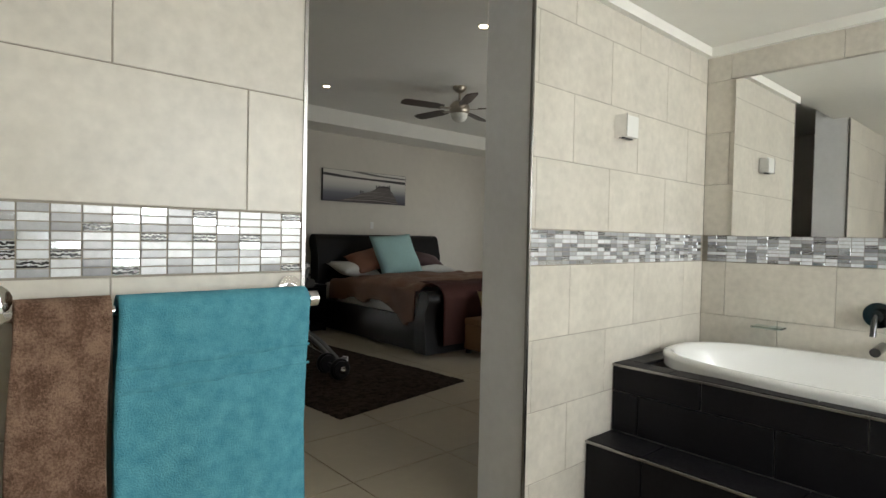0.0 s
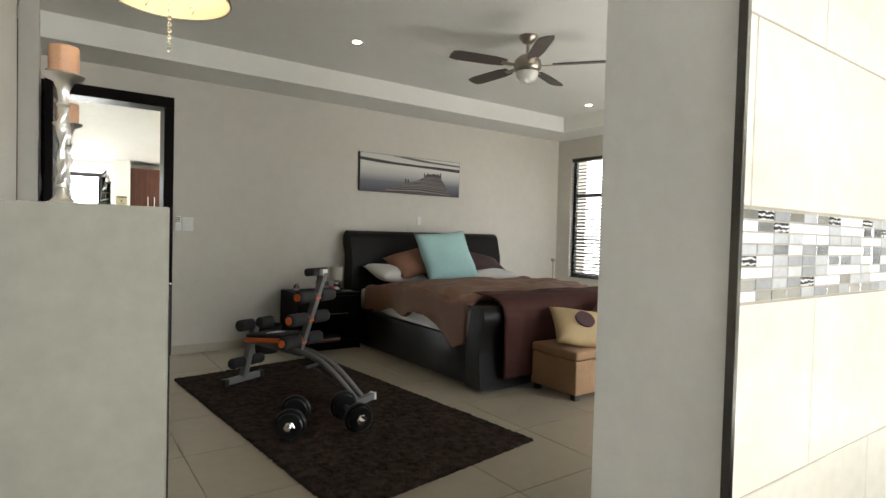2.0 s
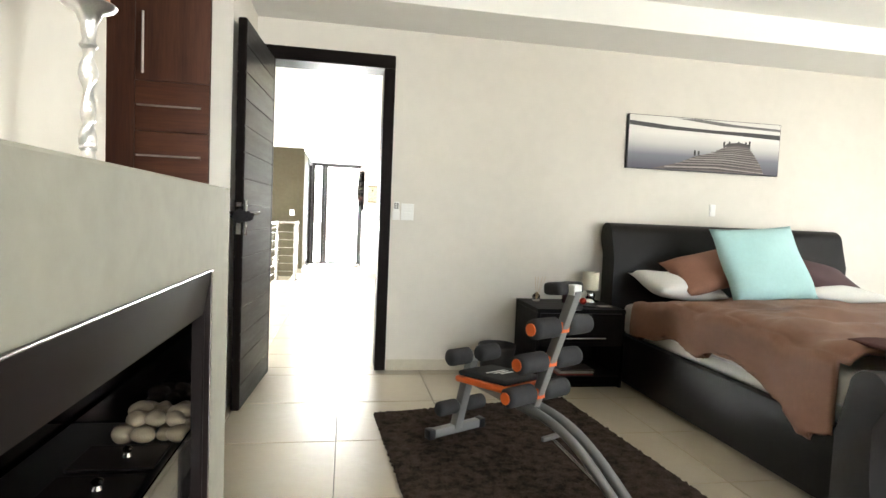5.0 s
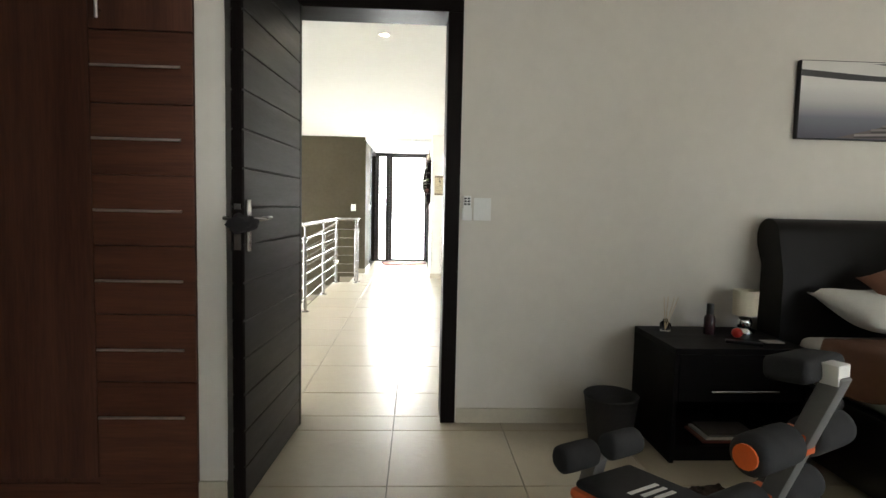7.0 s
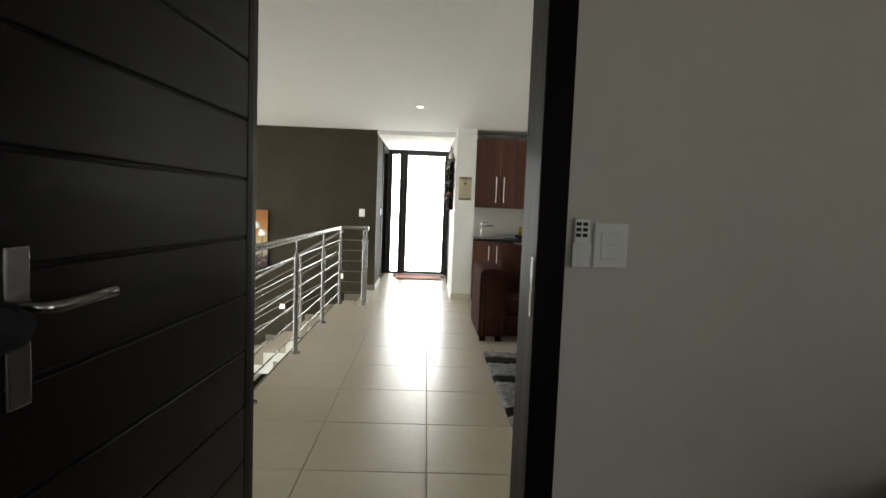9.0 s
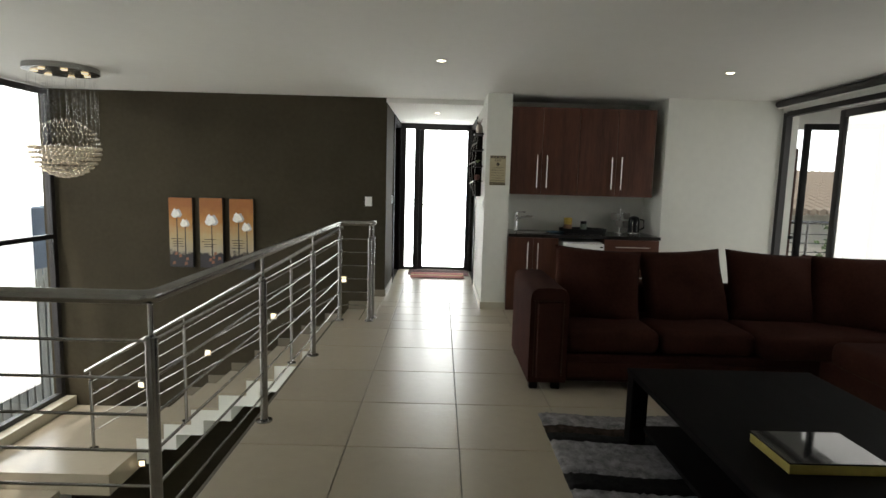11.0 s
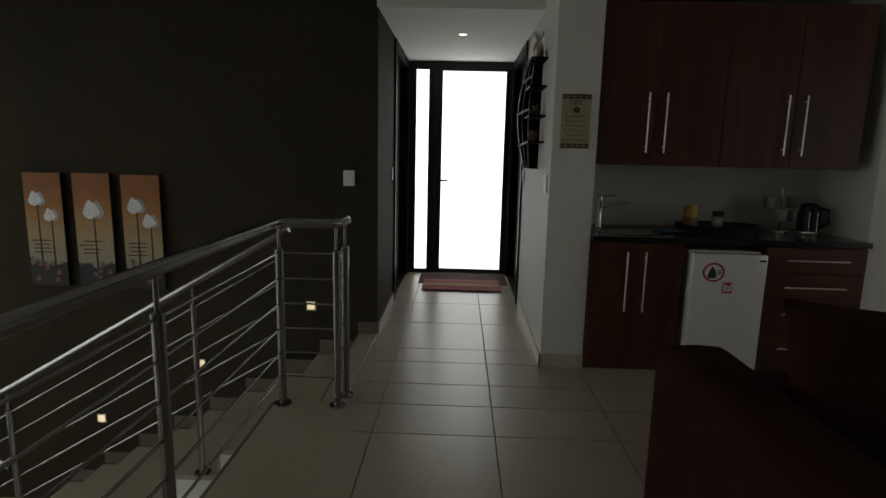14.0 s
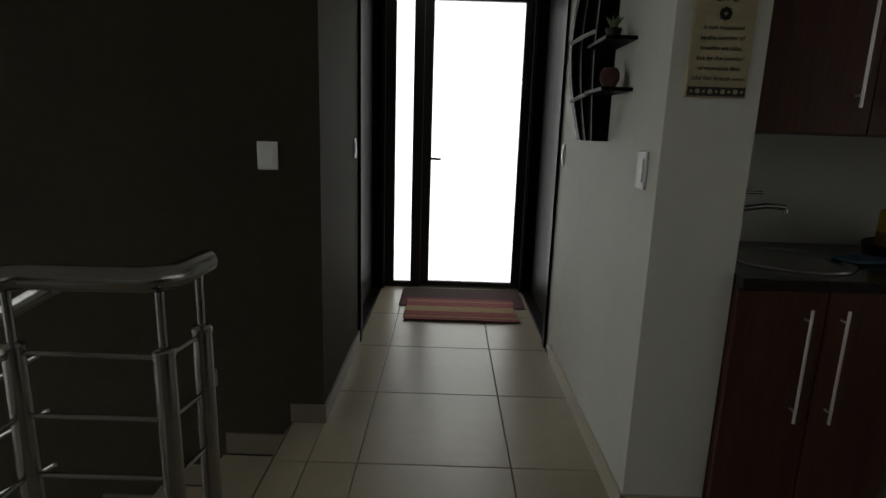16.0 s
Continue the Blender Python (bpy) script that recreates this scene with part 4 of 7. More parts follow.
lathe_part("ball", [(0.012, 0.0), (0.025, 0.012), (0.028, 0.027), (0.022, 0.042), (0.004, 0.052)], (3.31, 6.60, NZ), mat("red_plastic", (0.60, 0.03, 0.02), 0.3), rb)
pk = thing("card_packet", (3.44, 6.50, NZ), "small printed card lying on the nightstand", "card")
box_part("card", (3.39, 3.49, 6.47, 6.53, NZ, NZ + 0.006), mat("printed_card", (0.45, 0.42, 0.38), 0.5, var=0.3, scale=60), pk, "", 0.001)

bn = thing("waste_bin", (2.64, 6.60, 0), "black woven waste bin beside the nightstand", "waste bin")
bm = bmesh.new()
prof = [(0.095, 0.0)] + [(0.095 + 0.03 * i / 16 + (0.0022 if i % 2 else 0), 0.26 * i / 16) for i in range(17)] + [(0.130, 0.266), (0.126, 0.272), (0.120, 0.262), (0.092, 0.012), (0.01, 0.010)]
add_lathe(bm, [(r * 1.12, h) for r, h in prof], (2.64, 6.60, 0), 36)
part("body", bm, mat("black_weave", (0.018, 0.015, 0.014), 0.6, var=0.3, scale=60, bump=0.5, bump_scale=160), bn, "", 50)

# ---------- rug ----------
rug = thing("shag_rug", (2.45, 4.75, 0), "dark brown shaggy rug on the tiled floor", "rug")
C4 = [Vector((1.685, 5.905, 0)), Vector((2.99, 6.13, 0)), Vector((3.235, 3.475, 0)), Vector((1.90, 3.26, 0))]
bm = bmesh.new()
NU, NV = 150, 290


def rug_point(u, v):
    a, b = C4[0].lerp(C4[1], u), C4[3].lerp(C4[2], u)
    p = b.lerp(a, v)
    e = min(u, 1 - u, v, 1 - v)
    fr = 0.010 * noise.noise((p.x * 40, p.y * 40, 0)) if e < 0.01 else 0
    z = 0.016 + 0.008 * noise.noise((p.x * 55, p.y * 55, 3)) + 0.006 * noise.noise((p.x * 130, p.y * 130, 7)) + 0.003 * noise.noise((p.x * 5, p.y * 5, 1))
    return (p.x + fr, p.y + fr, 0.002 if e < 1e-6 else max(0.004, z))


vs = [[bm.verts.new(rug_point(i / NU, j / NV)) for j in range(NV + 1)] for i in range(NU + 1)]
for i in range(NU):
    for j in range(NV):
        bm.faces.new((vs[i][j], vs[i + 1][j], vs[i + 1][j + 1], vs[i][j + 1]))
part("rug_body", bm, RUG, rug, "", 180)

# ---------- exercise bench ----------
gym = thing("exercise_bench", (2.38, 5.06, 0.02), "folding grey and orange sit-up bench with foam rollers", "exercise bench")
R0, F0 = Vector((2.125, 5.555, 0)), Vector((2.635, 4.56, 0))
AX = (F0 - R0).normalized()
SD = Vector((-AX.y, AX.x, 0))        # across the bench


def gp3(s, side, z):
    p = R0 + AX * s + SD * side
    return (p.x, p.y, z)


L1 = (F0 - R0).length


def bar(name, a, b, w, h, material, label="", parent=gym):
    """A square tube from a to b."""
    bm = bmesh.new()
    a, b = Vector(a), Vector(b)
    d = b - a
    add_box(bm, -w / 2, w / 2, -h / 2, h / 2, 0, d.length, 0.004)
    bmesh.ops.transform(bm, matrix=Matrix.Translation(a) @ d.to_track_quat("Z", "Y").to_matrix().to_4x4(), verts=bm.verts)
    return part(name, bm, material, parent, label, 40)


bar("rear_foot", gp3(0, -0.16, 0.045), gp3(0, 0.16, 0.045), 0.045, 0.045, GREYMETAL)
for sd in (-0.175, 0.175):
    bar("foot_cap", gp3(0, sd - 0.02, 0.045), gp3(0, sd + 0.02, 0.045), 0.052, 0.052, BLACKP)
bar("rear_upright", gp3(0, 0, 0.05), gp3(0.115, 0, 0.46), 0.05, 0.05, GREYMETAL)
bar("front_foot", gp3(L1, -0.15, 0.045), gp3(L1, 0.15, 0.045), 0.045, 0.045, GREYMETAL)
for sd in (-0.155, 0.155):
    bar("foot_cap", gp3(L1, sd - 0.012, 0.045), gp3(L1, sd + 0.012, 0.045), 0.052, 0.052, WHITEP)
bar("seat_beam", gp3(0.09, 0, 0.355), gp3(0.60, 0, 0.315), 0.045, 0.05, GREYMETAL)
for sd in (-0.035, 0.035):
    pts = []
    for i in range(13):
        f = i / 12
        pts.append(gp3(0.52 + (L1 - 0.53) * f, sd, 0.335 - 0.27 * f + 0.075 * math.sin(math.pi * f)))
    path_part("curved_rail", pts, 0.021, GREYMETAL, gym, "curved grey steel rail", 12)
path_part("spring_rod", [gp3(0.70, 0.0, 0.22), gp3(L1 - 0.06, 0.0, 0.075)], 0.009, STEEL, gym)
bar("cross_bar", gp3(0.70, -0.07, 0.235), gp3(0.70, 0.07, 0.235), 0.02, 0.02, GREYMETAL)
PB, PT = Vector(gp3(0.565, 0, 0.32)), Vector(gp3(0.785, 0, 0.915))
bar("back_post", PB, PT, 0.042, 0.042, GREYMETAL)
bm = bmesh.new()
add_box(bm, -0.13, 0.13, -0.19, 0.19, 0.0, 0.035, 0.014)
msd = Matrix.Translation(gp3(0.32, 0, 0.375)) @ Matrix.Rotation(math.atan2(AX.y, AX.x) - math.pi / 2, 4, "Z") @ Matrix.Rotation(radians(5), 4, "X")
bmesh.ops.transform(bm, matrix=msd, verts=bm.verts)
part("seat_base", bm, ORANGE, gym, "orange plastic seat shell", 40)
bm = bmesh.new()
add_box(bm, -0.12, 0.12, -0.175, 0.18, 0.034, 0.062, 0.018, 3)
bmesh.ops.transform(bm, matrix=msd, verts=bm.verts)
part("seat_pad", bm, FOAM, gym, "grey padded seat", 40)
bm = bmesh.new()
for k in range(3):
    add_box(bm, -0.06, 0.06 - 0.02 * k, -0.02 + 0.03 * k, -0.005 + 0.03 * k, 0.062, 0.0635)
bmesh.ops.transform(bm, matrix=msd, verts=bm.verts)
part("seat_print", bm, WHITEP, gym, "pale printed bars on the seat")


def roller(centre, half, r, clamp=True):
    c = Vector(centre)
    for sgn in (-1, 1):
        a, b = c + SD * (0.028 * sgn), c + SD * (half * sgn)
        bm = bmesh.new()
        d = b - a
        prof = [(r * 0.75, 0), (r * 0.98, 0.012), (r, 0.03), (r, d.length - 0.03), (r * 0.96, d.length - 0.01), (r * 0.7, d.length)]
        add_lathe(bm, prof, (0, 0, 0), 20, Matrix.Translation(a) @ d.to_track_quat("Z", "Y").to_matrix().to_4x4())
        rl = part("foam_roller", bm, FOAM, gym, "grey foam roller", 60)
        if clamp:
            e = b + SD * (0.006 * sgn)
            bm = bmesh.new()
            add_tube(bm, b - SD * (0.006 * sgn), e, r * 0.6, 16)
            part("end_cap", bm, ORANGE, rl, "orange end cap", 40)
    if clamp:
        bar("clamp", c - SD * 0.026, c + SD * 0.026, 0.062, 0.05, ORANGE, "orange clamp")


for f in (0.15, 0.43, 0.71):
    roller(PB.lerp(PT, f) - AX * 0.012, 0.20 - 0.012 * (f > 0.7), 0.046)
roller(gp3(0.125, 0, 0.485), 0.17, 0.044, False)
roller(gp3(0.035, 0, 0.185), 0.16, 0.040, False)
hp = PT - AX * 0.07
bm = bmesh.new()
add_box(bm, -0.085, 0.085, -0.05, 0.05, -0.028, 0.028, 0.018, 3)
bmesh.ops.transform(bm, matrix=Matrix.Translation(hp + Vector((0, 0, 0.0))) @ Matrix.Rotation(math.atan2(AX.y, AX.x) - math.pi / 2, 4, "Z") @ Matrix.Rotation(radians(6), 4, "X"), verts=bm.verts)
part("head_pad", bm, FOAM, gym, "grey padded head rest", 40)
bar("pad_bracket", PT - AX * 0.03, PT + AX * 0.012, 0.05, 0.045, WHITEP, "pale bracket")
tube_part("adjuster_knob", PB.lerp(PT, 0.86) + SD * 0.02, PB.lerp(PT, 0.86) + SD * 0.07, 0.016, BLACKP, gym)

# ---------- dumbbells ----------


def dumbbell(p, direction):
    db = thing("dumbbell", (p[0], p[1], 0.02), "black dumbbell with chrome collars lying on the rug", "dumbbell", "dumbbells on the rug")
    d = Vector((*direction, 0)).normalized()
    a = Vector(p)
    def cyl(name, t0, t1, r, material, label="", seg=28, bev=0.006):
        bm = bmesh.new()
        m = Matrix.Translation(a + d * t0) @ d.to_track_quat("Z", "Y").to_matrix().to_4x4()
        L = t1 - t0
        add_lathe(bm, [(r - bev, 0), (r, bev), (r, L - bev), (r - bev, L)], (0, 0, 0), seg, m)
        part(name, bm, material, db, label, 40)
    cyl("bar", -0.045, 0.39, 0.0125, CHROME, "chrome bar", 16, 0.002)
    for t0 in (0.0, 0.27):
        cyl("plate", t0, t0 + 0.028, 0.072, BLACKP)
        cyl("plate", t0 + 0.031, t0 + 0.064, 0.088, BLACKP)
    cyl("collar", -0.016, -0.002, 0.033, CHROME, "chrome star collar", 6, 0.003)
    cyl("collar", 0.336, 0.35, 0.033, CHROME, "chrome star collar", 6, 0.003)
    cyl("grip", 0.066, 0.268, 0.017, BLACKP, "", 16, 0.002)


dumbbell((1.985, 4.135, 0.108), (0.45, 0.89))
dumbbell((2.385, 4.045, 0.108), (0.10, 0.99))

# ---------- fireplace ----------
FX, FY0, FY1, FZ = 1.157, 2.805, 4.275, 1.262
fp = thing("fireplace", (0.95, 3.5, 0), "grey plastered low fireplace with a black steel frame", "fireplace")
bm = bmesh.new()
def plinth_ring(bm, gy, gz, x1, x0):
    """A slab with a rectangular hole, from x1 back to x0."""
    face_v = [[bm.verts.new((x1, y, z)) for z in gz] for y in gy]
    front = [bm.faces.new((face_v[i][j], face_v[i + 1][j], face_v[i + 1][j + 1], face_v[i][j + 1])) for i in range(3) for j in range(3) if (i, j) != (1, 1)]
    grown = bmesh.ops.extrude_face_region(bm, geom=front, use_keep_orig=True)["geom"]
    bmesh.ops.translate(bm, verts=[v for v in grown if isinstance(v, bmesh.types.BMVert)], vec=(x0 - x1, 0, 0))


plinth_ring(bm, (FY0, 2.88, 4.02, FY1), (0.0, 0.44, 1.035, FZ), FX, FX - 0.03)
bmesh.ops.recalc_face_normals(bm, faces=bm.faces)
bmesh.ops.bevel(bm, geom=[e for e in bm.edges if all(v.co.x > FX - 0.001 for v in e.verts) and len(e.link_faces) == 2 and e.calc_face_angle() > 1.0], offset=0.006, segments=2, profile=0.5, affect="EDGES")
plinth_ring(bm, (FY0, 2.88, 4.22, FY1), (0.0, 0.44, 1.06, FZ), FX - 0.03, 0.757)
part("plinth", bm, GREY, fp, "grey textured plaster plinth")
FRM = mat("satin_black_steel", (0.0075, 0.0052, 0.0052), 0.36, var=0.15, scale=10, spec=0.16)
FB = mat("firebox_black", (0.16, 0.15, 0.15), 0.07, 1.0, var=0.15, scale=12)
for b in ((FX - 0.0295, FX - 0.001, 4.010, 4.0195, 0.441, 1.058), (FX - 0.0295, FX - 0.001, 2.8805, 2.890, 0.441, 1.058), (FX - 0.0295, FX - 0.001, 2.891, 4.009, 0.4405, 0.450)):
    box_part("reveal", b, FRM, fp, "black steel reveal", 0)
box_part("firebox_back", (0.757, 0.77, 2.881, 4.218, 0.441, 1.058), FB, fp)
box_part("firebox_floor", (0.771, FX - 0.031, 2.881, 4.218, 0.441, 0.50), FB, fp)
for b in ((0.771, FX - 0.07, 2.881, 2.893, 0.501, 1.046), (0.771, FX - 0.031, 4.205, 4.218, 0.501, 1.046), (0.771, FX - 0.03, 2.881, 4.218, 1.047, 1.058)):
    box_part("firebox_lining", b, FB, fp, "", 0)
y0, y1, z0, z1, fw = 2.835, 4.030, 0.425, 1.05, 0.105
def slope(p_out0, p_out1, p_in0, p_in1):
    bm = bmesh.new()
    q = [(FX + 0.009, *p_out0), (FX + 0.009, *p_out1), (FX - 0.004, *p_in1), (FX - 0.004, *p_in0)]
    w = [(FX + 0.001, *p_out0), (FX + 0.001, *p_out1), (FX - 0.028, *p_in1), (FX - 0.028, *p_in0)]
    a = [bm.verts.new(c) for c in q]
    b = [bm.verts.new(c) for c in w]
    bm.faces.new(a)
    bm.faces.new(b[::-1])
    for i in range(4):
        bm.faces.new((a[i], b[i], b[(i + 1) % 4], a[(i + 1) % 4]))
    part("frame_side", bm, FRM, fp, "splayed black steel frame")
slope((y0, z1), (y1, z1), (y0 + fw, z1 - fw), (y1 - 0.022, z1 - fw))
slope((y0, z0), (y0, z1), (y0 + fw, z0 + 0.05), (y0 + fw, z1 - fw))
slope((y1, z0), (y1, z1), (y1 - 0.022, z0 + 0.05), (y1 - 0.022, z1 - fw))
slope((y0, z0), (y1, z0), (y0 + fw, z0 + 0.05), (y1 - 0.022, z0 + 0.05))
path_part("frame_edge", [(FX + 0.009, y0, z1), (FX + 0.009, y1, z1), (FX + 0.009, y1, z0)], 0.0025, STEEL, fp, "bright steel frame edge", 8)
tray_top = 0.612
box_part("burner_tray", (0.78, FX - 0.05, 2.95, 4.20, 0.54, tray_top), mat("burner_steel", (0.10, 0.095, 0.09), 0.3, 0.9, var=0.1, scale=14), fp, "dark steel burner tray", 0.004)
for yy in (3.795, 3.955):
    box_part("tray_lid", (0.90, FX - 0.075, yy - 0.066, yy + 0.066, tray_top + 0.001, tray_top + 0.009), FRM, fp, "", 0.003)
    lathe_part("lid_knob", [(0.010, 0.0), (0.006, 0.008), (0.012, 0.018), (0.004, 0.024)], (1.005, yy, tray_top + 0.009), CHROME, fp, "chrome lid knob", 14)
box_part("tray_edge", (FX - 0.049, FX - 0.040, 2.95, 4.20, 0.545, 0.618), STEEL, fp, "polished steel tray edge", 0.002)
box_part("glass_screen", (FX - 0.030, FX - 0.025, 2.96, 4.20, 0.50, 0.66), GLASS, fp, "", 0)
rnd = random.Random(5)


def pebble(x, y, z, r):
    bm = bmesh.new()
    bmesh.ops.create_icosphere(bm, subdivisions=3, radius=1.0)
    sx, sy, sz, off = rnd.uniform(0.9, 1.25), rnd.uniform(0.85, 1.1), rnd.uniform(0.66, 0.86), rnd.uniform(0, 9)
    for v in bm.verts:
        f = r * (1 + 0.16 * noise.noise(v.co * 0.9 + Vector((off, off, 0))))
        v.co = Vector((v.co.x * f * sx, v.co.y * f * sy, v.co.z * f * sz))
    bmesh.ops.transform(bm, matrix=Matrix.Rotation(rnd.uniform(0, 3), 4, "Z") @ Matrix.Rotation(rnd.uniform(-0.3, 0.3), 4, "X"), verts=bm.verts)
    p = part("pebble", bm, PEBBLE, None, "", 180)
    p.location = (x, y, z)
    tagged(p, "smooth cream river pebble in the burner tray", "pebble", "pebbles in the fireplace")


for ya, rows, ends in ((4.060, 4, 4.19), (3.46, 5, 3.70)):
    for layer in range(2 if ya > 4 else 1):
        for row in range(rows - layer):
            for col in range(4 - layer):
                r = rnd.uniform(0.021, 0.030)
                pebble(0.955 + 0.047 * col + 0.022 * layer + rnd.uniform(-0.007, 0.007), min(ends, ya + 0.046 * row + 0.022 * layer + rnd.uniform(-0.008, 0.008)), tray_top + r * 0.72 + 0.033 * layer, r)


def candlestick(x, y, h, label):
    t = thing("candlestick", (x, y, FZ), label, "candlestick", "candlesticks on the fireplace")
    prof = [(0.052, 0.0), (0.051, 0.006), (0.032, 0.013), (0.017, 0.030), (0.013, 0.05), (0.018, 0.056), (0.013, 0.062)]
    lathe_part("base", prof, (x, y, FZ), SILVER, t, "turned silver foot")
    bm = bmesh.new()
    n, rings = 46, []
    for i in range(n + 1):
        f = i / n
        z = 0.06 + (h - 0.15) * f
        r = 0.0125 + 0.0022 * math.sin(f * 10)
        rings.append([bm.verts.new((x + (r * (1 + 0.30 * math.cos(2 * a))) * math.cos(a + f * 9), y + (r * (1 + 0.30 * math.cos(2 * a))) * math.sin(a + f * 9), FZ + z)) for a in [2 * math.pi * k / 16 for k in range(16)]])
    for lo, hi in zip(rings, rings[1:]):
        for k in range(16):
            bm.faces.new((lo[k], lo[(k + 1) % 16], hi[(k + 1) % 16], hi[k]))
    bm.faces.new(rings[-1])
    bm.faces.new(rings[0][::-1])
    part("twisted_stem", bm, SILVER, t, "twisted silver stem", 60)
    prof = [(0.013, h - 0.092), (0.018, h - 0.085), (0.012, h - 0.075), (0.016, h - 0.04), (0.026, h - 0.018), (0.048, h - 0.008), (0.053, h), (0.050, h + 0.003), (0.02, h + 0.001)]
    lathe_part("drip_plate", prof, (x, y, FZ), SILVER, t, "flared silver plate")
    c = thing("pillar_candle", (x, y, FZ + h), "copper coloured pillar candle on a silver candlestick", "candle", "pillar candles")
    lathe_part("wax", [(0.037, 0.003), (0.038, 0.006), (0.0385, 0.076), (0.037, 0.081), (0.032, 0.080), (0.025, 0.074), (0.004, 0.072)], (x, y, FZ + h), CANDLEM, c)
    tube_part("wick", (x, y, FZ + h + 0.073), (x, y, FZ + h + 0.085), 0.0015, BLACKP, c, seg=6)


candlestick(0.92, 3.10, 0.375, "tall twisted silver candlestick on the fireplace ledge")
candlestick(0.945, 3.89, 0.355, "slim twisted silver candlestick on the fireplace ledge")
gt = thing("glass_tray", (0.93, 3.55, FZ), "pale green glass slab on the fireplace ledge", "glass tray")
box_part("slab", (0.84, 1.06, 3.18, 3.80, FZ + 0.001, FZ + 0.014), GLASSG, gt, "", 0.004)

# ---------- pendant lamp ----------
PL = Vector((1.185, 3.035, 0))
pend = thing("pendant_lamp", (PL.x, PL.y, 2.81), "pendant lamp with a pleated dark bronze shade", "pendant lamp")
SHADE = mat("pleated_bronze_shade", (0.085, 0.062, 0.040), 0.45, var=0.2, scale=20)
INNER = mat("cream_shade_lining", (0.75, 0.66, 0.46), 0.7)
bm = bmesh.new()
n = 144
for r0, r1, z0_, z1_ in ((0.175, 0.105, 1.905, 2.115),):
    lo = [bm.verts.new((PL.x + (r0 + 0.003 * (k % 2)) * math.cos(2 * math.pi * k / n), PL.y + (r0 + 0.003 * (k % 2)) * math.sin(2 * math.pi * k / n), z0_)) for k in range(n)]
    hi = [bm.verts.new((PL.x + (r1 + 0.002 * (k % 2)) * math.cos(2 * math.pi * k / n), PL.y + (r1 + 0.002 * (k % 2)) * math.sin(2 * math.pi * k / n), z1_)) for k in range(n)]
    for k in range(n):
        bm.faces.new((lo[k], lo[(k + 1) % n], hi[(k + 1) % n], hi[k]))
part("shade", bm, SHADE, pend, "pleated dark bronze fabric shade")
bm = bmesh.new()
lo = [bm.verts.new((PL.x + 0.171 * math.cos(2 * math.pi * k / 48), PL.y + 0.171 * math.sin(2 * math.pi * k / 48), 1.906)) for k in range(48)]
hi = [bm.verts.new((PL.x + 0.101 * math.cos(2 * math.pi * k / 48), PL.y + 0.101 * math.sin(2 * math.pi * k / 48), 2.113)) for k in range(48)]
for k in range(48):
    bm.faces.new((lo[k], hi[k], hi[(k + 1) % 48], lo[(k + 1) % 48]))
bm.faces.new(hi)
part("lining", bm, INNER, pend, "cream shade lining", 60)
tube_part("rod", (PL.x, PL.y, 1.97), (PL.x, PL.y, 2.80), 0.006, BRASSM, pend)
lathe_part("ceiling_rose", [(0.055, 0.0), (0.05, 0.02), (0.01, 0.028)], (PL.x, PL.y, 2.778), BRASSM, pend)
for k in range(3):
    a = 2 * math.pi * k / 3 + 0.4
    q = (PL.x + 0.075 * math.cos(a), PL.y + 0.075 * math.sin(a), 1.945)
    path_part("lamp_arm", [(PL.x, PL.y, 1.985), (PL.x + 0.04 * math.cos(a), PL.y + 0.04 * math.sin(a), 1.955), q], 0.005, BRASSM, pend)
    lathe_part("bulb", [(0.006, 0.0), (0.016, 0.02), (0.017, 0.035), (0.008, 0.06), (0.002, 0.066)], (q[0], q[1], q[2]), SPOT, pend, "lit candle bulb", 12)
    lathe_part("crystal_drop", [(0.001, -0.05), (0.008, -0.035), (0.002, -0.01)], (q[0], q[1], q[2] - 0.012), CRYSTAL, pend, "dark crystal drop", 8)
for k in range(11):
    lathe_part("bead", [(0.001, -0.007), (0.006, -0.004), (0.006, 0.004), (0.001, 0.007)], (PL.x, PL.y, 1.945 - 0.0195 * k), CRYSTAL, pend, "clear glass bead", 10)
lamp = new("pendant_bulb_light", bpy.data.lights.new("pendant_bulb_light", "POINT"))
lamp.location, lamp.data.energy, lamp.data.color, lamp.data.shadow_soft_size = (PL.x, PL.y, 1.99), 0.35, (1.0, 0.82, 0.55), 0.05

# ---------- ceiling fan ----------
fan = thing("ceiling_fan", (4.0, 4.44, 2.81), "five-blade brushed nickel ceiling fan with a glass bowl light", "ceiling fan")
fc = (4.0, 4.44)
lathe_part("canopy", [(0.075, 0.0), (0.072, -0.02), (0.045, -0.05), (0.02, -0.065)], (*fc, 2.808), BRASSM, fan)
tube_part("downrod", (*fc, 2.62), (*fc, 2.75), 0.014, BRASSM, fan)
lathe_part("motor_housing", [(0.03, 0.09), (0.07, 0.07), (0.105, 0.035), (0.112, 0.0), (0.105, -0.035), (0.09, -0.05), (0.03, -0.052)], (*fc, 2.575), BRASSM, fan, "brushed nickel motor housing", 32)
lathe_part("glass_bowl", [(0.088, 0.0), (0.086, -0.03), (0.066, -0.065), (0.035, -0.082), (0.004, -0.088)], (*fc, 2.522), mat("opal_glass", (0.78, 0.76, 0.70), 0.25), fan, "white opal glass bowl", 28)
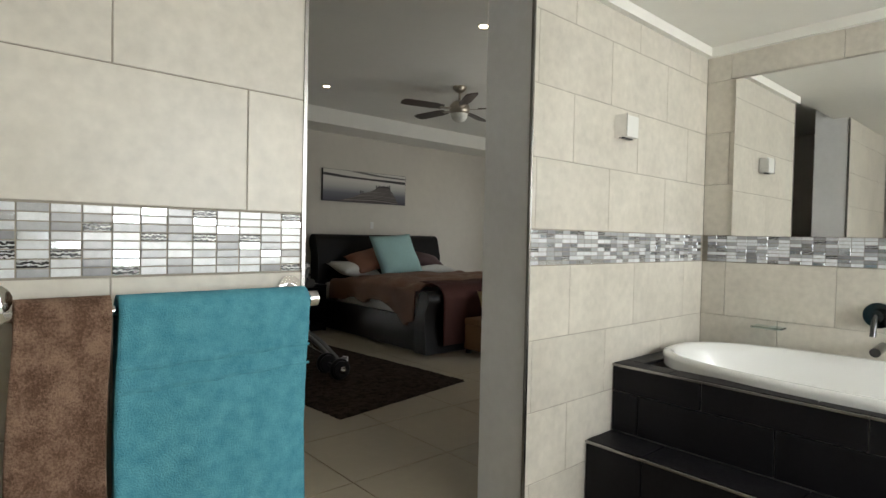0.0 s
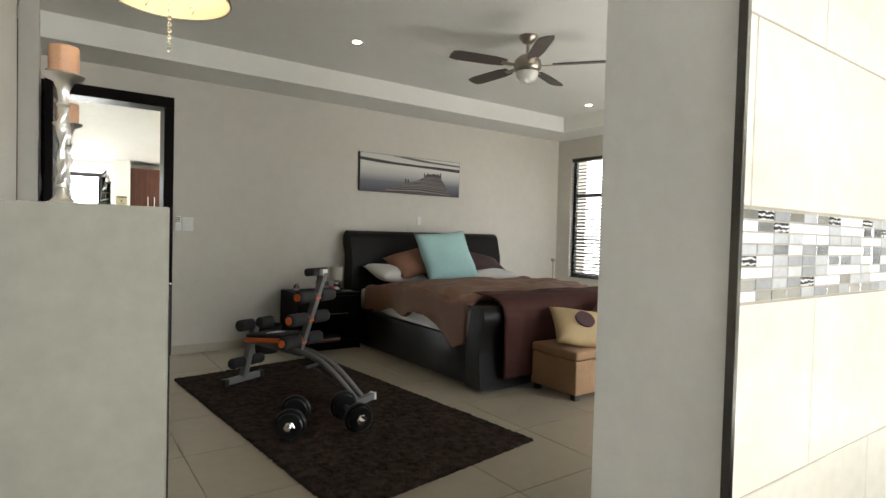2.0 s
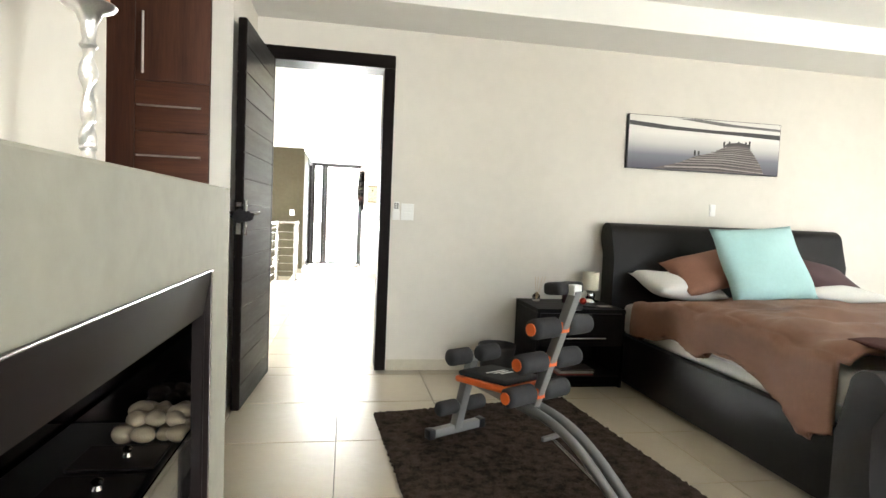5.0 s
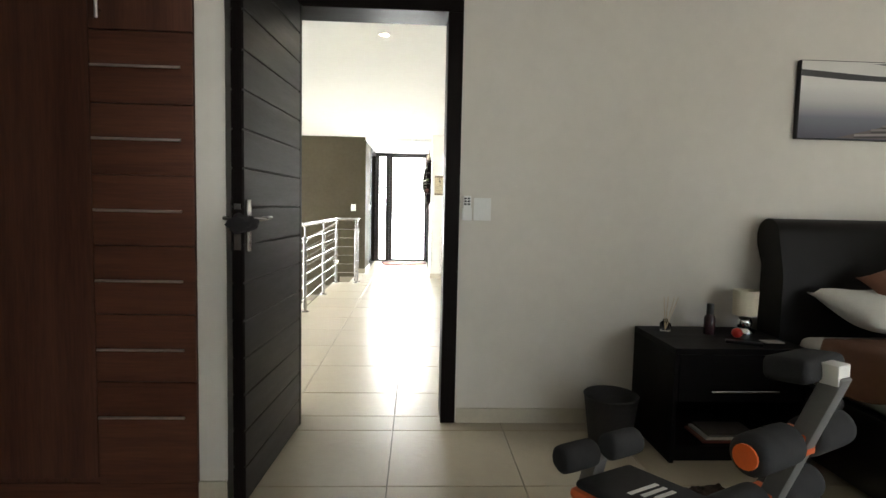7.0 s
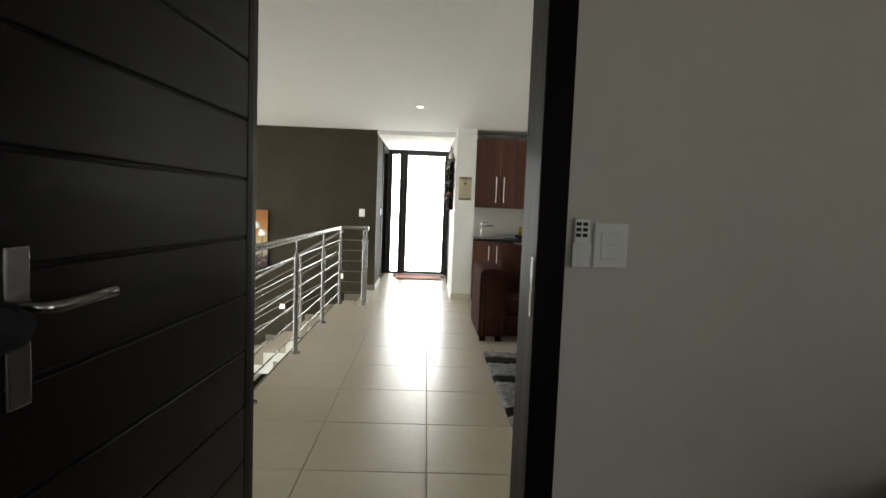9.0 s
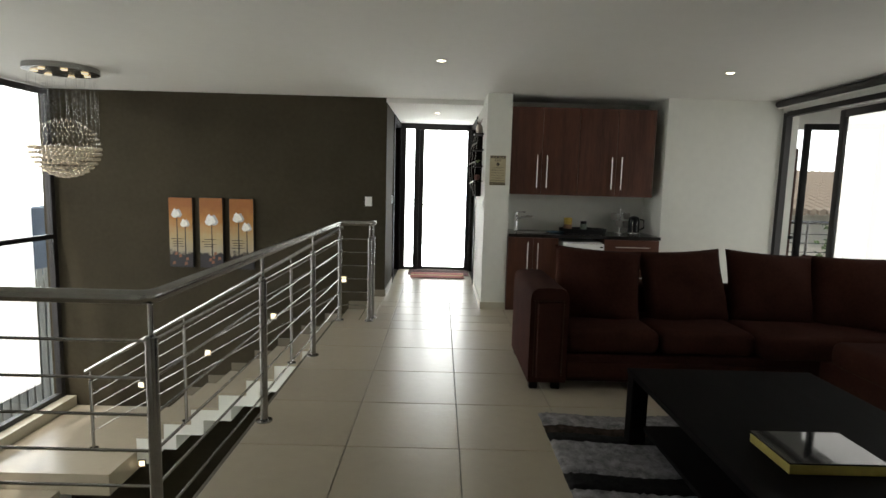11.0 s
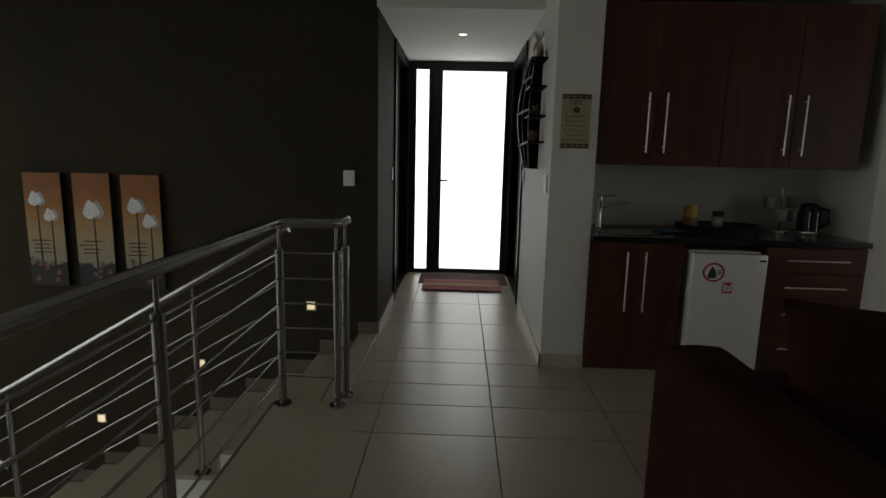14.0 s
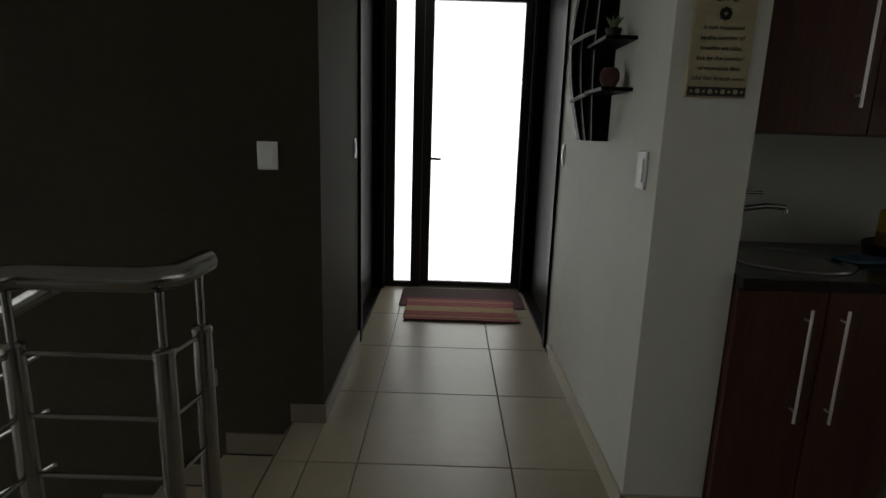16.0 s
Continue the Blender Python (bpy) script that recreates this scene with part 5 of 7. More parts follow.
for k in range(5):
    a = 2 * math.pi * k / 5 + radians(22)
    bm = bmesh.new()
    out = [(0.20, -0.045), (0.30, -0.062), (0.60, -0.066), (0.655, -0.05), (0.665, 0.0), (0.655, 0.05), (0.60, 0.066), (0.30, 0.062), (0.20, 0.045)]
    lo = [bm.verts.new((x, y, -0.004)) for x, y in out]
    hi = [bm.verts.new((x, y, 0.004)) for x, y in out]
    bm.faces.new(lo[::-1])
    bm.faces.new(hi)
    for i in range(len(out)):
        bm.faces.new((lo[i], lo[(i + 1) % len(out)], hi[(i + 1) % len(out)], hi[i]))
    M = Matrix.Translation((*fc, 2.575)) @ Matrix.Rotation(a, 4, "Z")
    bmesh.ops.transform(bm, matrix=M @ Matrix.Rotation(radians(11), 4, "X"), verts=bm.verts)
    bl = part("blade", bm, FANBLADE, fan, "dark wood fan blade")
    bm = bmesh.new()
    add_box(bm, 0.09, 0.235, -0.022, 0.022, -0.010, -0.004, 0.002)
    bmesh.ops.transform(bm, matrix=M @ Matrix.Rotation(radians(11), 4, "X"), verts=bm.verts)
    part("blade_iron", bm, BRASSM, bl, "nickel blade bracket")


def downlight(x, y, z, group="recessed ceiling downlights"):
    d = thing("downlight", (x, y, z), "small white recessed ceiling downlight, lit", "downlight", group)
    lathe_part("trim_ring", [(0.048, -0.004), (0.046, -0.008), (0.034, -0.007), (0.032, -0.001)], (x, y, z), WHITEP, d, "", 24)
    lathe_part("lamp", [(0.031, -0.0045), (0.004, -0.0045)], (x, y, z), SPOT, d, "glowing lamp", 20)


for x, y in ((2.98, 5.44), (2.97, 3.08), (6.16, 5.65), (6.10, 3.1)):
    downlight(x, y, 2.81)

# ---------- window with venetian blind ----------
win = thing("window_1", (7.05, 6.35, 1.5), "tall narrow window with an open dark venetian blind", "window")
win["kind"] = "structure"
for b in ((7.04, 7.09, 6.067, 6.11, 0.642, 2.333), (7.04, 7.09, 6.585, 6.628, 0.642, 2.333), (7.04, 7.09, 6.111, 6.584, 0.642, 0.69), (7.04, 7.09, 6.111, 6.584, 2.285, 2.333), (7.04, 7.09, 6.111, 6.584, 1.78, 1.83), (7.04, 7.09, 6.111, 6.584, 1.17, 1.20)):
    box_part("window_frame", b, ALU, win, "dark aluminium frame bar", 0.003)
pane = box_part("pane", (7.062, 7.066, 6.11, 6.585, 0.69, 2.285), GLASS, win, "", 0)
pane.visible_shadow = False
blind = thing("venetian_blind", (7.0, 6.35, 2.3), "dark brown venetian blind with open slats", "blind")
box_part("headrail", (6.985, 7.035, 6.075, 6.62, 2.285, 2.331), BLINDM, blind)
ns_ = 34
bm0 = bmesh.new()
add_box(bm0, -0.024, 0.024, -0.268, 0.268, -0.0018, 0.0018)
bmesh.ops.transform(bm0, matrix=Matrix.Rotation(radians(-20), 4, "Y"), verts=bm0.verts)
first = part("slat", bm0, BLINDM, blind)
first.location = Vector((7.010, 6.347, 0.66)) - blind.location
first.matrix_parent_inverse = Matrix()
for i in range(1, ns_):
    s_ = new("slat", first.data)
    s_.parent = blind
    s_.location = Vector((7.010, 6.347, 0.66 + (2.275 - 0.66) * i / ns_)) - blind.location
for yy in (6.15, 6.55):
    tube_part("ladder_cord", (7.010, yy, 0.66), (7.010, yy, 2.29), 0.0012, BLINDM, blind, seg=6)

# ---------- dressing niche ----------
desk = thing("dressing_table", (7.3, 4.8, 0), "walnut dressing table with a dark glass top", "dressing table")
box_part("top", (6.96, 7.715, 2.2, 5.628, 0.672, 0.705), BLACKGLASS, desk, "glossy dark top", 0.003)
box_part("apron", (6.985, 7.0, 2.2, 5.10, 0.60, 0.671), BLACKW, desk, "", 0.002)
box_part("drawer_unit", (7.0, 7.70, 5.02, 5.625, 0.0, 0.671), WALNUT, desk, "", 0.003)
for i in range(3):
    fr_ = box_part("drawer_front", (6.982, 6.999, 5.03, 5.615, 0.05 + 0.205 * i, 0.25 + 0.205 * i), WALNUT, desk, "", 0.003)
    tube_part("handle", (6.965, 5.14, 0.20 + 0.205 * i), (6.965, 5.50, 0.20 + 0.205 * i), 0.006, STEEL, fr_, "steel bar handle")
box_part("end_panel", (7.0, 7.70, 2.25, 2.28, 0.0, 0.671), WALNUT, desk, "", 0.002)
nm = thing("dressing_mirror", (7.71, 4.5, 1.3), "wide frameless mirror above the dressing table", "mirror")
box_part("mirror_glass", (7.708, 7.716, 3.0, 5.485, 0.825, 1.885), MIRROR, nm, "", 0)
ac = thing("air_conditioner", (7.6, 4.7, 2.15), "white split air conditioner high in the niche", "air conditioner")
box_part("casing", (7.52, 7.718, 4.35, 5.19, 2.06, 2.315), WHITEP, ac, "", 0.02, 3)
box_part("intake", (7.53, 7.71, 4.37, 5.20, 2.316, 2.328), BLACKP, ac, "dark intake grille", 0.002)
box_part("louvre", (7.514, 7.5205, 4.37, 5.175, 2.105, 2.135), BLACKP, ac, "dark air outlet slot", 0.001)
box_part("flap", (7.505, 7.519, 4.37, 5.175, 2.066, 2.100), WHITEP, ac, "white outlet flap", 0.003)
st = thing("cube_stool", (7.2, 4.85, 0), "tan suede cube stool under the dressing table", "stool")
box_part("cube", (7.0, 7.42, 4.70, 5.01, 0.02, 0.42), SUEDE, st, "", 0.014, 3)
for xx in (7.04, 7.38):
    for yy in (4.74, 4.97):
        box_part("foot", (xx - 0.02, xx + 0.02, yy - 0.02, yy + 0.02, 0, 0.021), BLACKP, st)
sw = thing("silver_bird_ornament", (7.25, 5.30, 0.705), "polished silver bird ornament", "ornament")
bm = bmesh.new()
bmesh.ops.create_uvsphere(bm, u_segments=24, v_segments=14, radius=1)
for v in bm.verts:
    v.co = Vector((7.25 + 0.07 * v.co.x, 5.33 + 0.15 * v.co.y * (1 + 0.3 * v.co.y), 0.805 + 0.055 * v.co.z + 0.03 * v.co.y))
part("body", bm, CHROME, sw, "", 180)
path_part("neck", [(7.25, 5.20, 0.80), (7.25, 5.15, 0.87), (7.25, 5.17, 0.93), (7.25, 5.12, 0.955)], 0.016, CHROME, sw)
for yy in (5.28, 5.38):
    tube_part("leg", (7.25, yy, 0.705), (7.25, yy, 0.78), 0.008, CHROME, sw)
ring = thing("white_ring_ornament", (7.28, 4.90, 0.705), "open white ring sculpture on a small block", "ornament")
path_part("ring", [(7.28, 4.90 + 0.145 * math.cos(a), 0.865 + 0.145 * math.sin(a)) for a in [radians(-60 + 8 * i) for i in range(32)]], 0.014, WHITEP, ring)
box_part("block", (7.25, 7.31, 4.87, 4.93, 0.7055, 0.745), WHITEP, ring, "", 0.003)
gl = thing("glass_vase", (7.22, 5.50, 0.705), "small silvered glass vase", "vase")
lathe_part("body", [(0.028, 0.0), (0.034, 0.03), (0.022, 0.09), (0.026, 0.15), (0.033, 0.17)], (7.22, 5.50, 0.705), CHROME, gl)
cab = thing("media_cabinet", (3.6, 2.15, 0), "black ash media cabinet against the bathroom wall", "cabinet")
box_part("top", (2.90, 4.10, 1.855, 2.49, 0.70, 0.745), BLACKW, cab, "", 0.006)
box_part("carcass", (2.96, 4.05, 1.87, 2.45, 0.0, 0.699), BLACKW, cab, "", 0.004)
for i in range(3):
    box_part("drawer_front", (2.97, 4.04, 2.451, 2.465, 0.05 + 0.215 * i, 0.255 + 0.215 * i), BLACKW, cab, "", 0.003)
flr = thing("floor_candle_stand", (6.80, 6.72, 0), "slim dark stand beside the bed", "stand")
tube_part("stem", (6.78, 6.74, 0), (6.78, 6.74, 0.86), 0.012, BRASSM, flr)
lathe_part("cup", [(0.012, 0), (0.03, 0.02), (0.03, 0.05)], (6.78, 6.74, 0.855), BRASSM, flr)
lathe_part("foot", [(0.09, 0), (0.085, 0.015), (0.012, 0.03)], (6.78, 6.74, 0), BRASSM, flr)

# ---------- wardrobe ----------
wd = thing("wardrobe", (-0.4, 6.4, 0), "built-in dark walnut wardrobe with steel bar handles", "wardrobe")
WY = 6.02
box_part("carcass", (-1.6, 0.693, WY + 0.02, 6.885, 0.0, 2.63), WALNUTZ, wd, "", 0.002)
box_part("plinth", (-1.6, 0.693, WY + 0.008, WY + 0.0195, 0.0, 0.072), WALNUT, wd, "", 0)
zs_ = [0.075] + [0.228 + 0.28 * i for i in range(1, 7)]
for z0, z1 in zip(zs_, zs_[1:]):
    d_ = box_part("drawer_front", (0.293, 0.690, WY, WY + 0.019, z0 + 0.002, z1 - 0.002), WALNUT, wd, "", 0.002)
    zh = z1 - 0.14
    tube_part("handle", (0.312, WY - 0.028, zh), (0.652, WY - 0.028, zh), 0.0055, HANDLE, d_, "steel bar handle")
    for xx in (0.34, 0.625):
        tube_part("handle_post", (xx, WY - 0.028, zh), (xx, WY, zh), 0.004, STEEL, d_)
d_ = box_part("cupboard_door", (0.293, 0.690, WY, WY + 0.019, 1.912, 2.62), WALNUTZ, wd, "", 0.002)
tube_part("handle", (0.340, WY - 0.028, 1.945), (0.340, WY - 0.028, 2.285), 0.0065, HANDLE, d_, "steel bar handle")
for zz in (1.98, 2.25):
    tube_part("handle_post", (0.340, WY - 0.028, zz), (0.340, WY, zz), 0.004, STEEL, d_)
for x0_, x1_ in ((-0.22, 0.289), (-0.73, -0.224), (-1.5, -0.734)):
    box_part("cupboard_door", (x0_, x1_, WY, WY + 0.019, 0.10, 2.62), WALNUTZ, wd, "", 0.002)
switch_plate("light_switch", (0.812, 6.39, 1.51), 0.075, 0.15, "x", 1, "white switch panel on the pier behind the open door", "light switch", 1)

# ---------- stair ----------
RISE, RUN, SX0 = 0.17, 0.30, 0.50
stair = thing("staircase", (-1.2, 13.3, -1.5), "cream tiled staircase descending along the taupe wall", "staircase")
for n in range(1, 9):
    x1, x0, z = SX0 - RUN * (n - 1), SX0 - RUN * n, -RISE * n
    box_part("tread", (x0 - 0.012, x1 - 0.001, 12.70, 13.868, z - 0.03, z), FLOORTILE, stair, "", 0.004)
    box_part("riser", (x1 - 0.016, x1 - 0.001, 12.705, 13.868, z + 0.001, z + RISE - 0.031), FLOORTILE, stair, "", 0.002)
bm = bmesh.new()
pts = [(SX0, -0.031)]
for n in range(1, 9):
    pts += [(SX0 - RUN * (n - 1) - 0.001, -RISE * n - 0.031), (SX0 - RUN * n, -RISE * n - 0.031)]
pts += [(SX0 - RUN * 8, -RISE * 9 - 0.15), (SX0 - RUN * 8 + 0.13, -RISE * 9 - 0.15)]
for n in range(8, 0, -1):
    pts += [(SX0 - RUN * n + 0.13, -RISE * n - 0.15), (SX0 - RUN * (n - 1) + 0.13, -RISE * n - 0.15)] if n > 1 else [(SX0 - RUN + 0.13, -RISE - 0.15), (SX0, -RISE - 0.15)]
extrude_profile(bm, pts, "y", 12.712, 13.87)
part("stringer", bm, PAINT_HALL, stair, "white plastered sawtooth side")
landing = structure("landing_floor", [(-3.44, SX0 - RUN * 8, 12.2, 13.87, -1.75, -1.53)], FLOORTILE, "cream tiled half landing of the stair", "floor")
structure("landing_kerb", [(-3.44, -3.30, 9.02, 13.87, -1.529, -1.40)], SKIRT, "raised sill below the stairwell window", "sill")
stair2 = thing("staircase", (-2.9, 11, -2.5), "lower flight of the cream tiled staircase", "staircase")
for n in range(1, 9):
    box_part("tread", (-3.29, -2.39, 12.19 - RUN * n, 12.19 - RUN * (n - 1), -1.53 - RISE * n - 0.17, -1.53 - RISE * n), FLOORTILE, stair2, "", 0.004)
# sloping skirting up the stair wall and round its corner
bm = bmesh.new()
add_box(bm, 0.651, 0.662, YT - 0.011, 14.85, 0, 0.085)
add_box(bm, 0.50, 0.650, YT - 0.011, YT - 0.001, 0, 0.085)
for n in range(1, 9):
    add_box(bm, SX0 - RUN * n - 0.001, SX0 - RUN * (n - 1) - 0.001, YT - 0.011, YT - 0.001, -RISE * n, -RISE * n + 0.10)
tagged(part("baseboard_stair", bm, SHADESKIRT), "stepped tile skirting, coloured darker for the dim stair wall", "skirting", kind="structure")

for x, z in ((0.135, 0.205), (-0.755, -0.295), (-1.60, -0.795), (-2.47, -1.245)):
    sl = thing("step_light", (x, YT, z), "small square recessed step light, glowing warm", "step light", "step lights along the stair")
    box_part("bezel", (x - 0.042, x + 0.042, YT - 0.008, YT - 0.001, z - 0.042, z + 0.042), STEEL, sl, "", 0.002)
    box_part("lens", (x - 0.030, x + 0.028, YT - 0.0105, YT - 0.0082, z - 0.028, z + 0.030), STEPGLOW, sl, "glowing lens", 0.001)
sl = thing("step_light", (-1.52, 12.7, -1.35), "small square recessed step light, glowing warm", "step light", "step lights along the stair")
box_part("bezel", (-1.885, -1.80, 12.70, 12.709, -1.71, -1.63), STEEL, sl, "", 0.002)
box_part("lens", (-1.872, -1.815, 12.697, 12.6995, -1.70, -1.645), STEPGLOW, sl, "glowing lens", 0.001)

# ---------- balustrades ----------
def post(parent, x, y, z0, top, r=0.0215, flange=True):
    p = tube_part("post", (x, y, z0), (x, y, top - 0.13), r, STEEL, parent, "", 18)
    lathe_part("pin", [(0.009, 0.0), (0.009, 0.125)], (x, y, top - 0.132), STEEL, p, "", 10)
    lathe_part("post_cap", [(r + 0.0015, -0.012), (r + 0.002, 0.0), (r - 0.006, 0.006), (0.004, 0.007)], (x, y, top - 0.13), STEEL, p, "", 18)
    if flange:
        lathe_part("base_flange", [(0.048, 0.0), (0.047, 0.008), (r + 0.004, 0.012)], (x, y, z0), STEEL, p, "", 22)
    return p


bal = thing("balustrade", (0.31, 10.8, 0), "brushed stainless steel balustrade with horizontal rods", "balustrade")
YE = 8.905
for y in (YE, 10.155, 11.43, 12.625):
    post(bal, 0.31, y, 0, 1.0)
for x in (-0.90, -2.10, -3.30):
    post(bal, x, YE, 0, 1.0)
post(bal, 0.616, 12.625, 0, 1.0)
post(bal, 0.634, 12.76, 0, 1.0)
path_part("handrail", [(-3.42, YE, 1.014), (0.27, YE, 1.014), (0.302, YE + 0.012, 1.014), (0.31, YE + 0.05, 1.014), (0.31, 12.56, 1.014), (0.322, 12.612, 1.014), (0.36, 12.625, 1.014), (0.585, 12.63, 1.014), (0.628, 12.66, 1.014), (0.636, 12.80, 1.014)], 0.0265, STEEL, bal, "round steel handrail", 18)
for i in range(6):
    z = 0.163 + 0.138 * i
    path_part("rod", [(0.31 - 0.001, YE, z), (0.31 - 0.001, 12.625, z)], 0.0062, STEEL, bal, "", 8)
    path_part("rod", [(-3.40, YE + 0.001, z), (0.31, YE + 0.001, z)], 0.0062, STEEL, bal, "", 8)
    path_part("rod", [(0.31, 12.626, z), (0.616, 12.626, z)], 0.0062, STEEL, bal, "", 8)
    path_part("rod", [(0.616, 12.625, z), (0.634, 12.76, z)], 0.0062, STEEL, bal, "", 8)
sb = thing("stair_balustrade", (-1.0, 12.74, -0.6), "sloping stainless steel stair balustrade", "balustrade")
SL = (0.97 + 0.66) / (0.30 + 2.43)
def rz(x):
    return 0.965 - SL * (0.30 - x)
path_part("handrail", [(0.33, 12.735, rz(0.30)), (-2.43, 12.735, rz(-2.43))], 0.021, STEEL, sb, "sloping steel handrail", 16)
for x in (-0.22, -1.36, -2.38):
    n = min(9, math.ceil((SX0 - x) / RUN))
    post(sb, x, 12.735, -RISE * n, rz(x), 0.017)
for i in range(5):
    dz = -0.15 - 0.138 * i
    path_part("rod", [(0.28, 12.735, rz(0.28) + dz), (-2.40, 12.735, rz(-2.40) + dz)], 0.0055, STEEL, sb, "", 8)

# ---------- canvases on the taupe wall ----------
def tulip_canvas(x0, x1, z0, z1, flowers, seed):
    c = thing("tulip_canvas", ((x0 + x1) / 2, YT, (z0 + z1) / 2), "narrow canvas of white tulips on an ochre ground", "picture", "three tulip canvases")
    box_part("stretcher", (x0, x1, YT - 0.035, YT - 0.002, z0, z1), BLACKP, c, "", 0.003)
    yq = YT - 0.0362
    W, H = x1 - x0, z1 - z0
    m = bpy.data.materials.get("canvas_ground")
    if m is None:
        m = bpy.data.materials.new("canvas_ground")
        m.use_nodes = True
        nt = m.node_tree
        g, s, r, ramp, nz, ad = (nt.nodes.new(k) for k in ("ShaderNodeNewGeometry", "ShaderNodeSeparateXYZ", "ShaderNodeMapRange", "ShaderNodeValToRGB", "ShaderNodeTexNoise", "ShaderNodeMath"))
        r.inputs["From Min"].default_value, r.inputs["From Max"].default_value = z0, z1
        nz.inputs["Scale"].default_value = 14
        nt.links.new(g.outputs["Position"], nz.inputs["Vector"])
        nt.links.new(g.outputs["Position"], s.inputs[0])
        nt.links.new(s.outputs["Z"], r.inputs["Value"])
        ad.operation = "MULTIPLY_ADD"
        ad.inputs[1].default_value = 0.22
        nt.links.new(nz.outputs["Fac"], ad.inputs[0])
        nt.links.new(r.outputs[0], ad.inputs[2])
        nt.links.new(ad.outputs[0], ramp.inputs[0])
        el = ramp.color_ramp.elements
        el[0].position, el[0].color = 0.30, (0.03, 0.026, 0.03, 1)
        el[1].position, el[1].color = 1.0, (0.30, 0.105, 0.018, 1)
        for pos, col in ((0.34, (0.36, 0.31, 0.22)), (0.55, (0.42, 0.31, 0.15)), (0.80, (0.40, 0.17, 0.035))):
            e = el.new(pos)
            e.color = (*col, 1)
        nt.links.new(ramp.outputs[0], nt.nodes["Principled BSDF"].inputs["Base Color"])
        nt.nodes["Principled BSDF"].inputs["Roughness"].default_value = 0.6
    bm = bmesh.new()
    bm.faces.new([bm.verts.new((x0 + W * u, yq, z0 + H * v)) for u, v in ((0.01, 0.005), (0.99, 0.005), (0.99, 0.995), (0.01, 0.995))])
    part("painted_ground", bm, m, c, "ochre ground fading to black")
    def patch(name, pts, layer, material):
        bm = bmesh.new()
        bm.faces.new([bm.verts.new((x0 + W * u, yq - 0.0012 * layer, z0 + H * v)) for u, v in pts])
        part(name, bm, material, c)
    rnd = random.Random(seed)
    for fu, fv, fs in flowers:
        patch("stem", [(fu - 0.025, 0.10), (fu + 0.035, 0.10), (fu + 0.02, fv), (fu - 0.015, fv)], 1, STEMM)
        for dx, w_, h_, mt in ((-0.10, 0.20, 0.135, PETAL), (0.10, 0.20, 0.125, PETAL2), (0.0, 0.19, 0.10, PETAL)):
            a = [(fu + fs * (dx + w_ * math.cos(t) * (1 if math.sin(t) < 0 else 0.75 - 0.35 * math.sin(t))), fv + 0.055 + fs * h_ * 0.62 * math.sin(t)) for t in [2 * math.pi * k / 18 for k in range(18)]]
            patch("petal", a, 2 if dx else 3, mt)
    for k in range(4):
        v = 0.40 - 0.035 * k
        u = rnd.uniform(0.08, 0.2)
        patch("script_bar", [(u, v), (u + rnd.uniform(0.35, 0.65), v + 0.004), (u + 0.4, v + 0.012), (u, v + 0.010)], 1, STEMM)
    for k in range(5):
        u, v = rnd.uniform(0.05, 0.8), rnd.uniform(0.03, 0.18)
        patch("blotch", [(u, v), (u + 0.14, v + 0.01), (u + 0.12, v + 0.05), (u + 0.02, v + 0.045)], 1, BLOTCH)


PETAL = mat("petal_white", (0.80, 0.80, 0.77), 0.6, var=0.22, scale=40)
PETAL2 = mat("petal_grey", (0.42, 0.43, 0.43), 0.6, var=0.3, scale=40)
STEMM = mat("stem_black", (0.03, 0.027, 0.022), 0.6)
BLOTCH = mat("blotch_rust", (0.22, 0.09, 0.05), 0.6, var=0.4, scale=60)
tulip_canvas(-2.035, -1.74, 0.315, 1.185, [(0.34, 0.72, 0.8), (0.68, 0.58, 0.7)], 1)
tulip_canvas(-1.655, -1.365, 0.315, 1.190, [(0.52, 0.63, 1.0)], 2)
tulip_canvas(-1.285, -0.985, 0.305, 1.186, [(0.38, 0.68, 0.85), (0.72, 0.55, 0.75)], 3)
switch_plate("light_switch", (0.435, YT, 1.195), 0.085, 0.115, "y", 1, "white light switch on the taupe wall")

# ---------- chandelier ----------
CHX, CHY = -2.36, 12.5
ch = thing("chandelier", (CHX, CHY, HC), "crystal ball chandelier on fine threads under a chrome plate", "chandelier")
bm = bmesh.new()
bmesh.ops.create_cone(bm, cap_ends=True, segments=40, radius1=0.32, radius2=0.32, depth=0.05, matrix=Matrix.Translation((CHX, CHY, HC - 0.026)) @ Matrix.Diagonal((1, 1, 1, 1)))
part("ceiling_plate", bm, STEEL, ch, "round polished ceiling plate", 40)
for k in range(7):
    a = 2 * math.pi * k / 7
    lathe_part("spot_lamp", [(0.03, -0.006), (0.028, -0.012), (0.004, -0.012)], (CHX + 0.22 * math.cos(a), CHY + 0.22 * math.sin(a), HC - 0.05), CHSPOT, ch, "glowing spot", 16)
bm = bmesh.new()
bt_ = bmesh.new()
rnd = random.Random(9)
CZ, CR = 1.685, 0.300
for j in range(17):
    lat = math.pi * (j + 0.5) / 17 - math.pi / 2
    n = max(4, int(46 * math.cos(lat)))
    for i in range(n):
        a = 2 * math.pi * (i + 0.5 * (j % 2)) / n
        x, y, z = CHX + CR * math.cos(lat) * math.cos(a), CHY + CR * math.cos(lat) * math.sin(a), CZ + CR * 0.92 * math.sin(lat)
        if lat < 0.04:
            bmesh.ops.create_icosphere(bm, subdivisions=2, radius=0.0165, matrix=Matrix.Translation((x, y, z)))
        else:
            add_tube(bm, (x, y, z - 0.008), (x, y, z + 0.008), 0.0030, 6)
        if i % 6 == 0 and lat > -0.3:
            add_tube(bt_, (x, y, z), (x, y, HC - 0.05), 0.0005, 4)
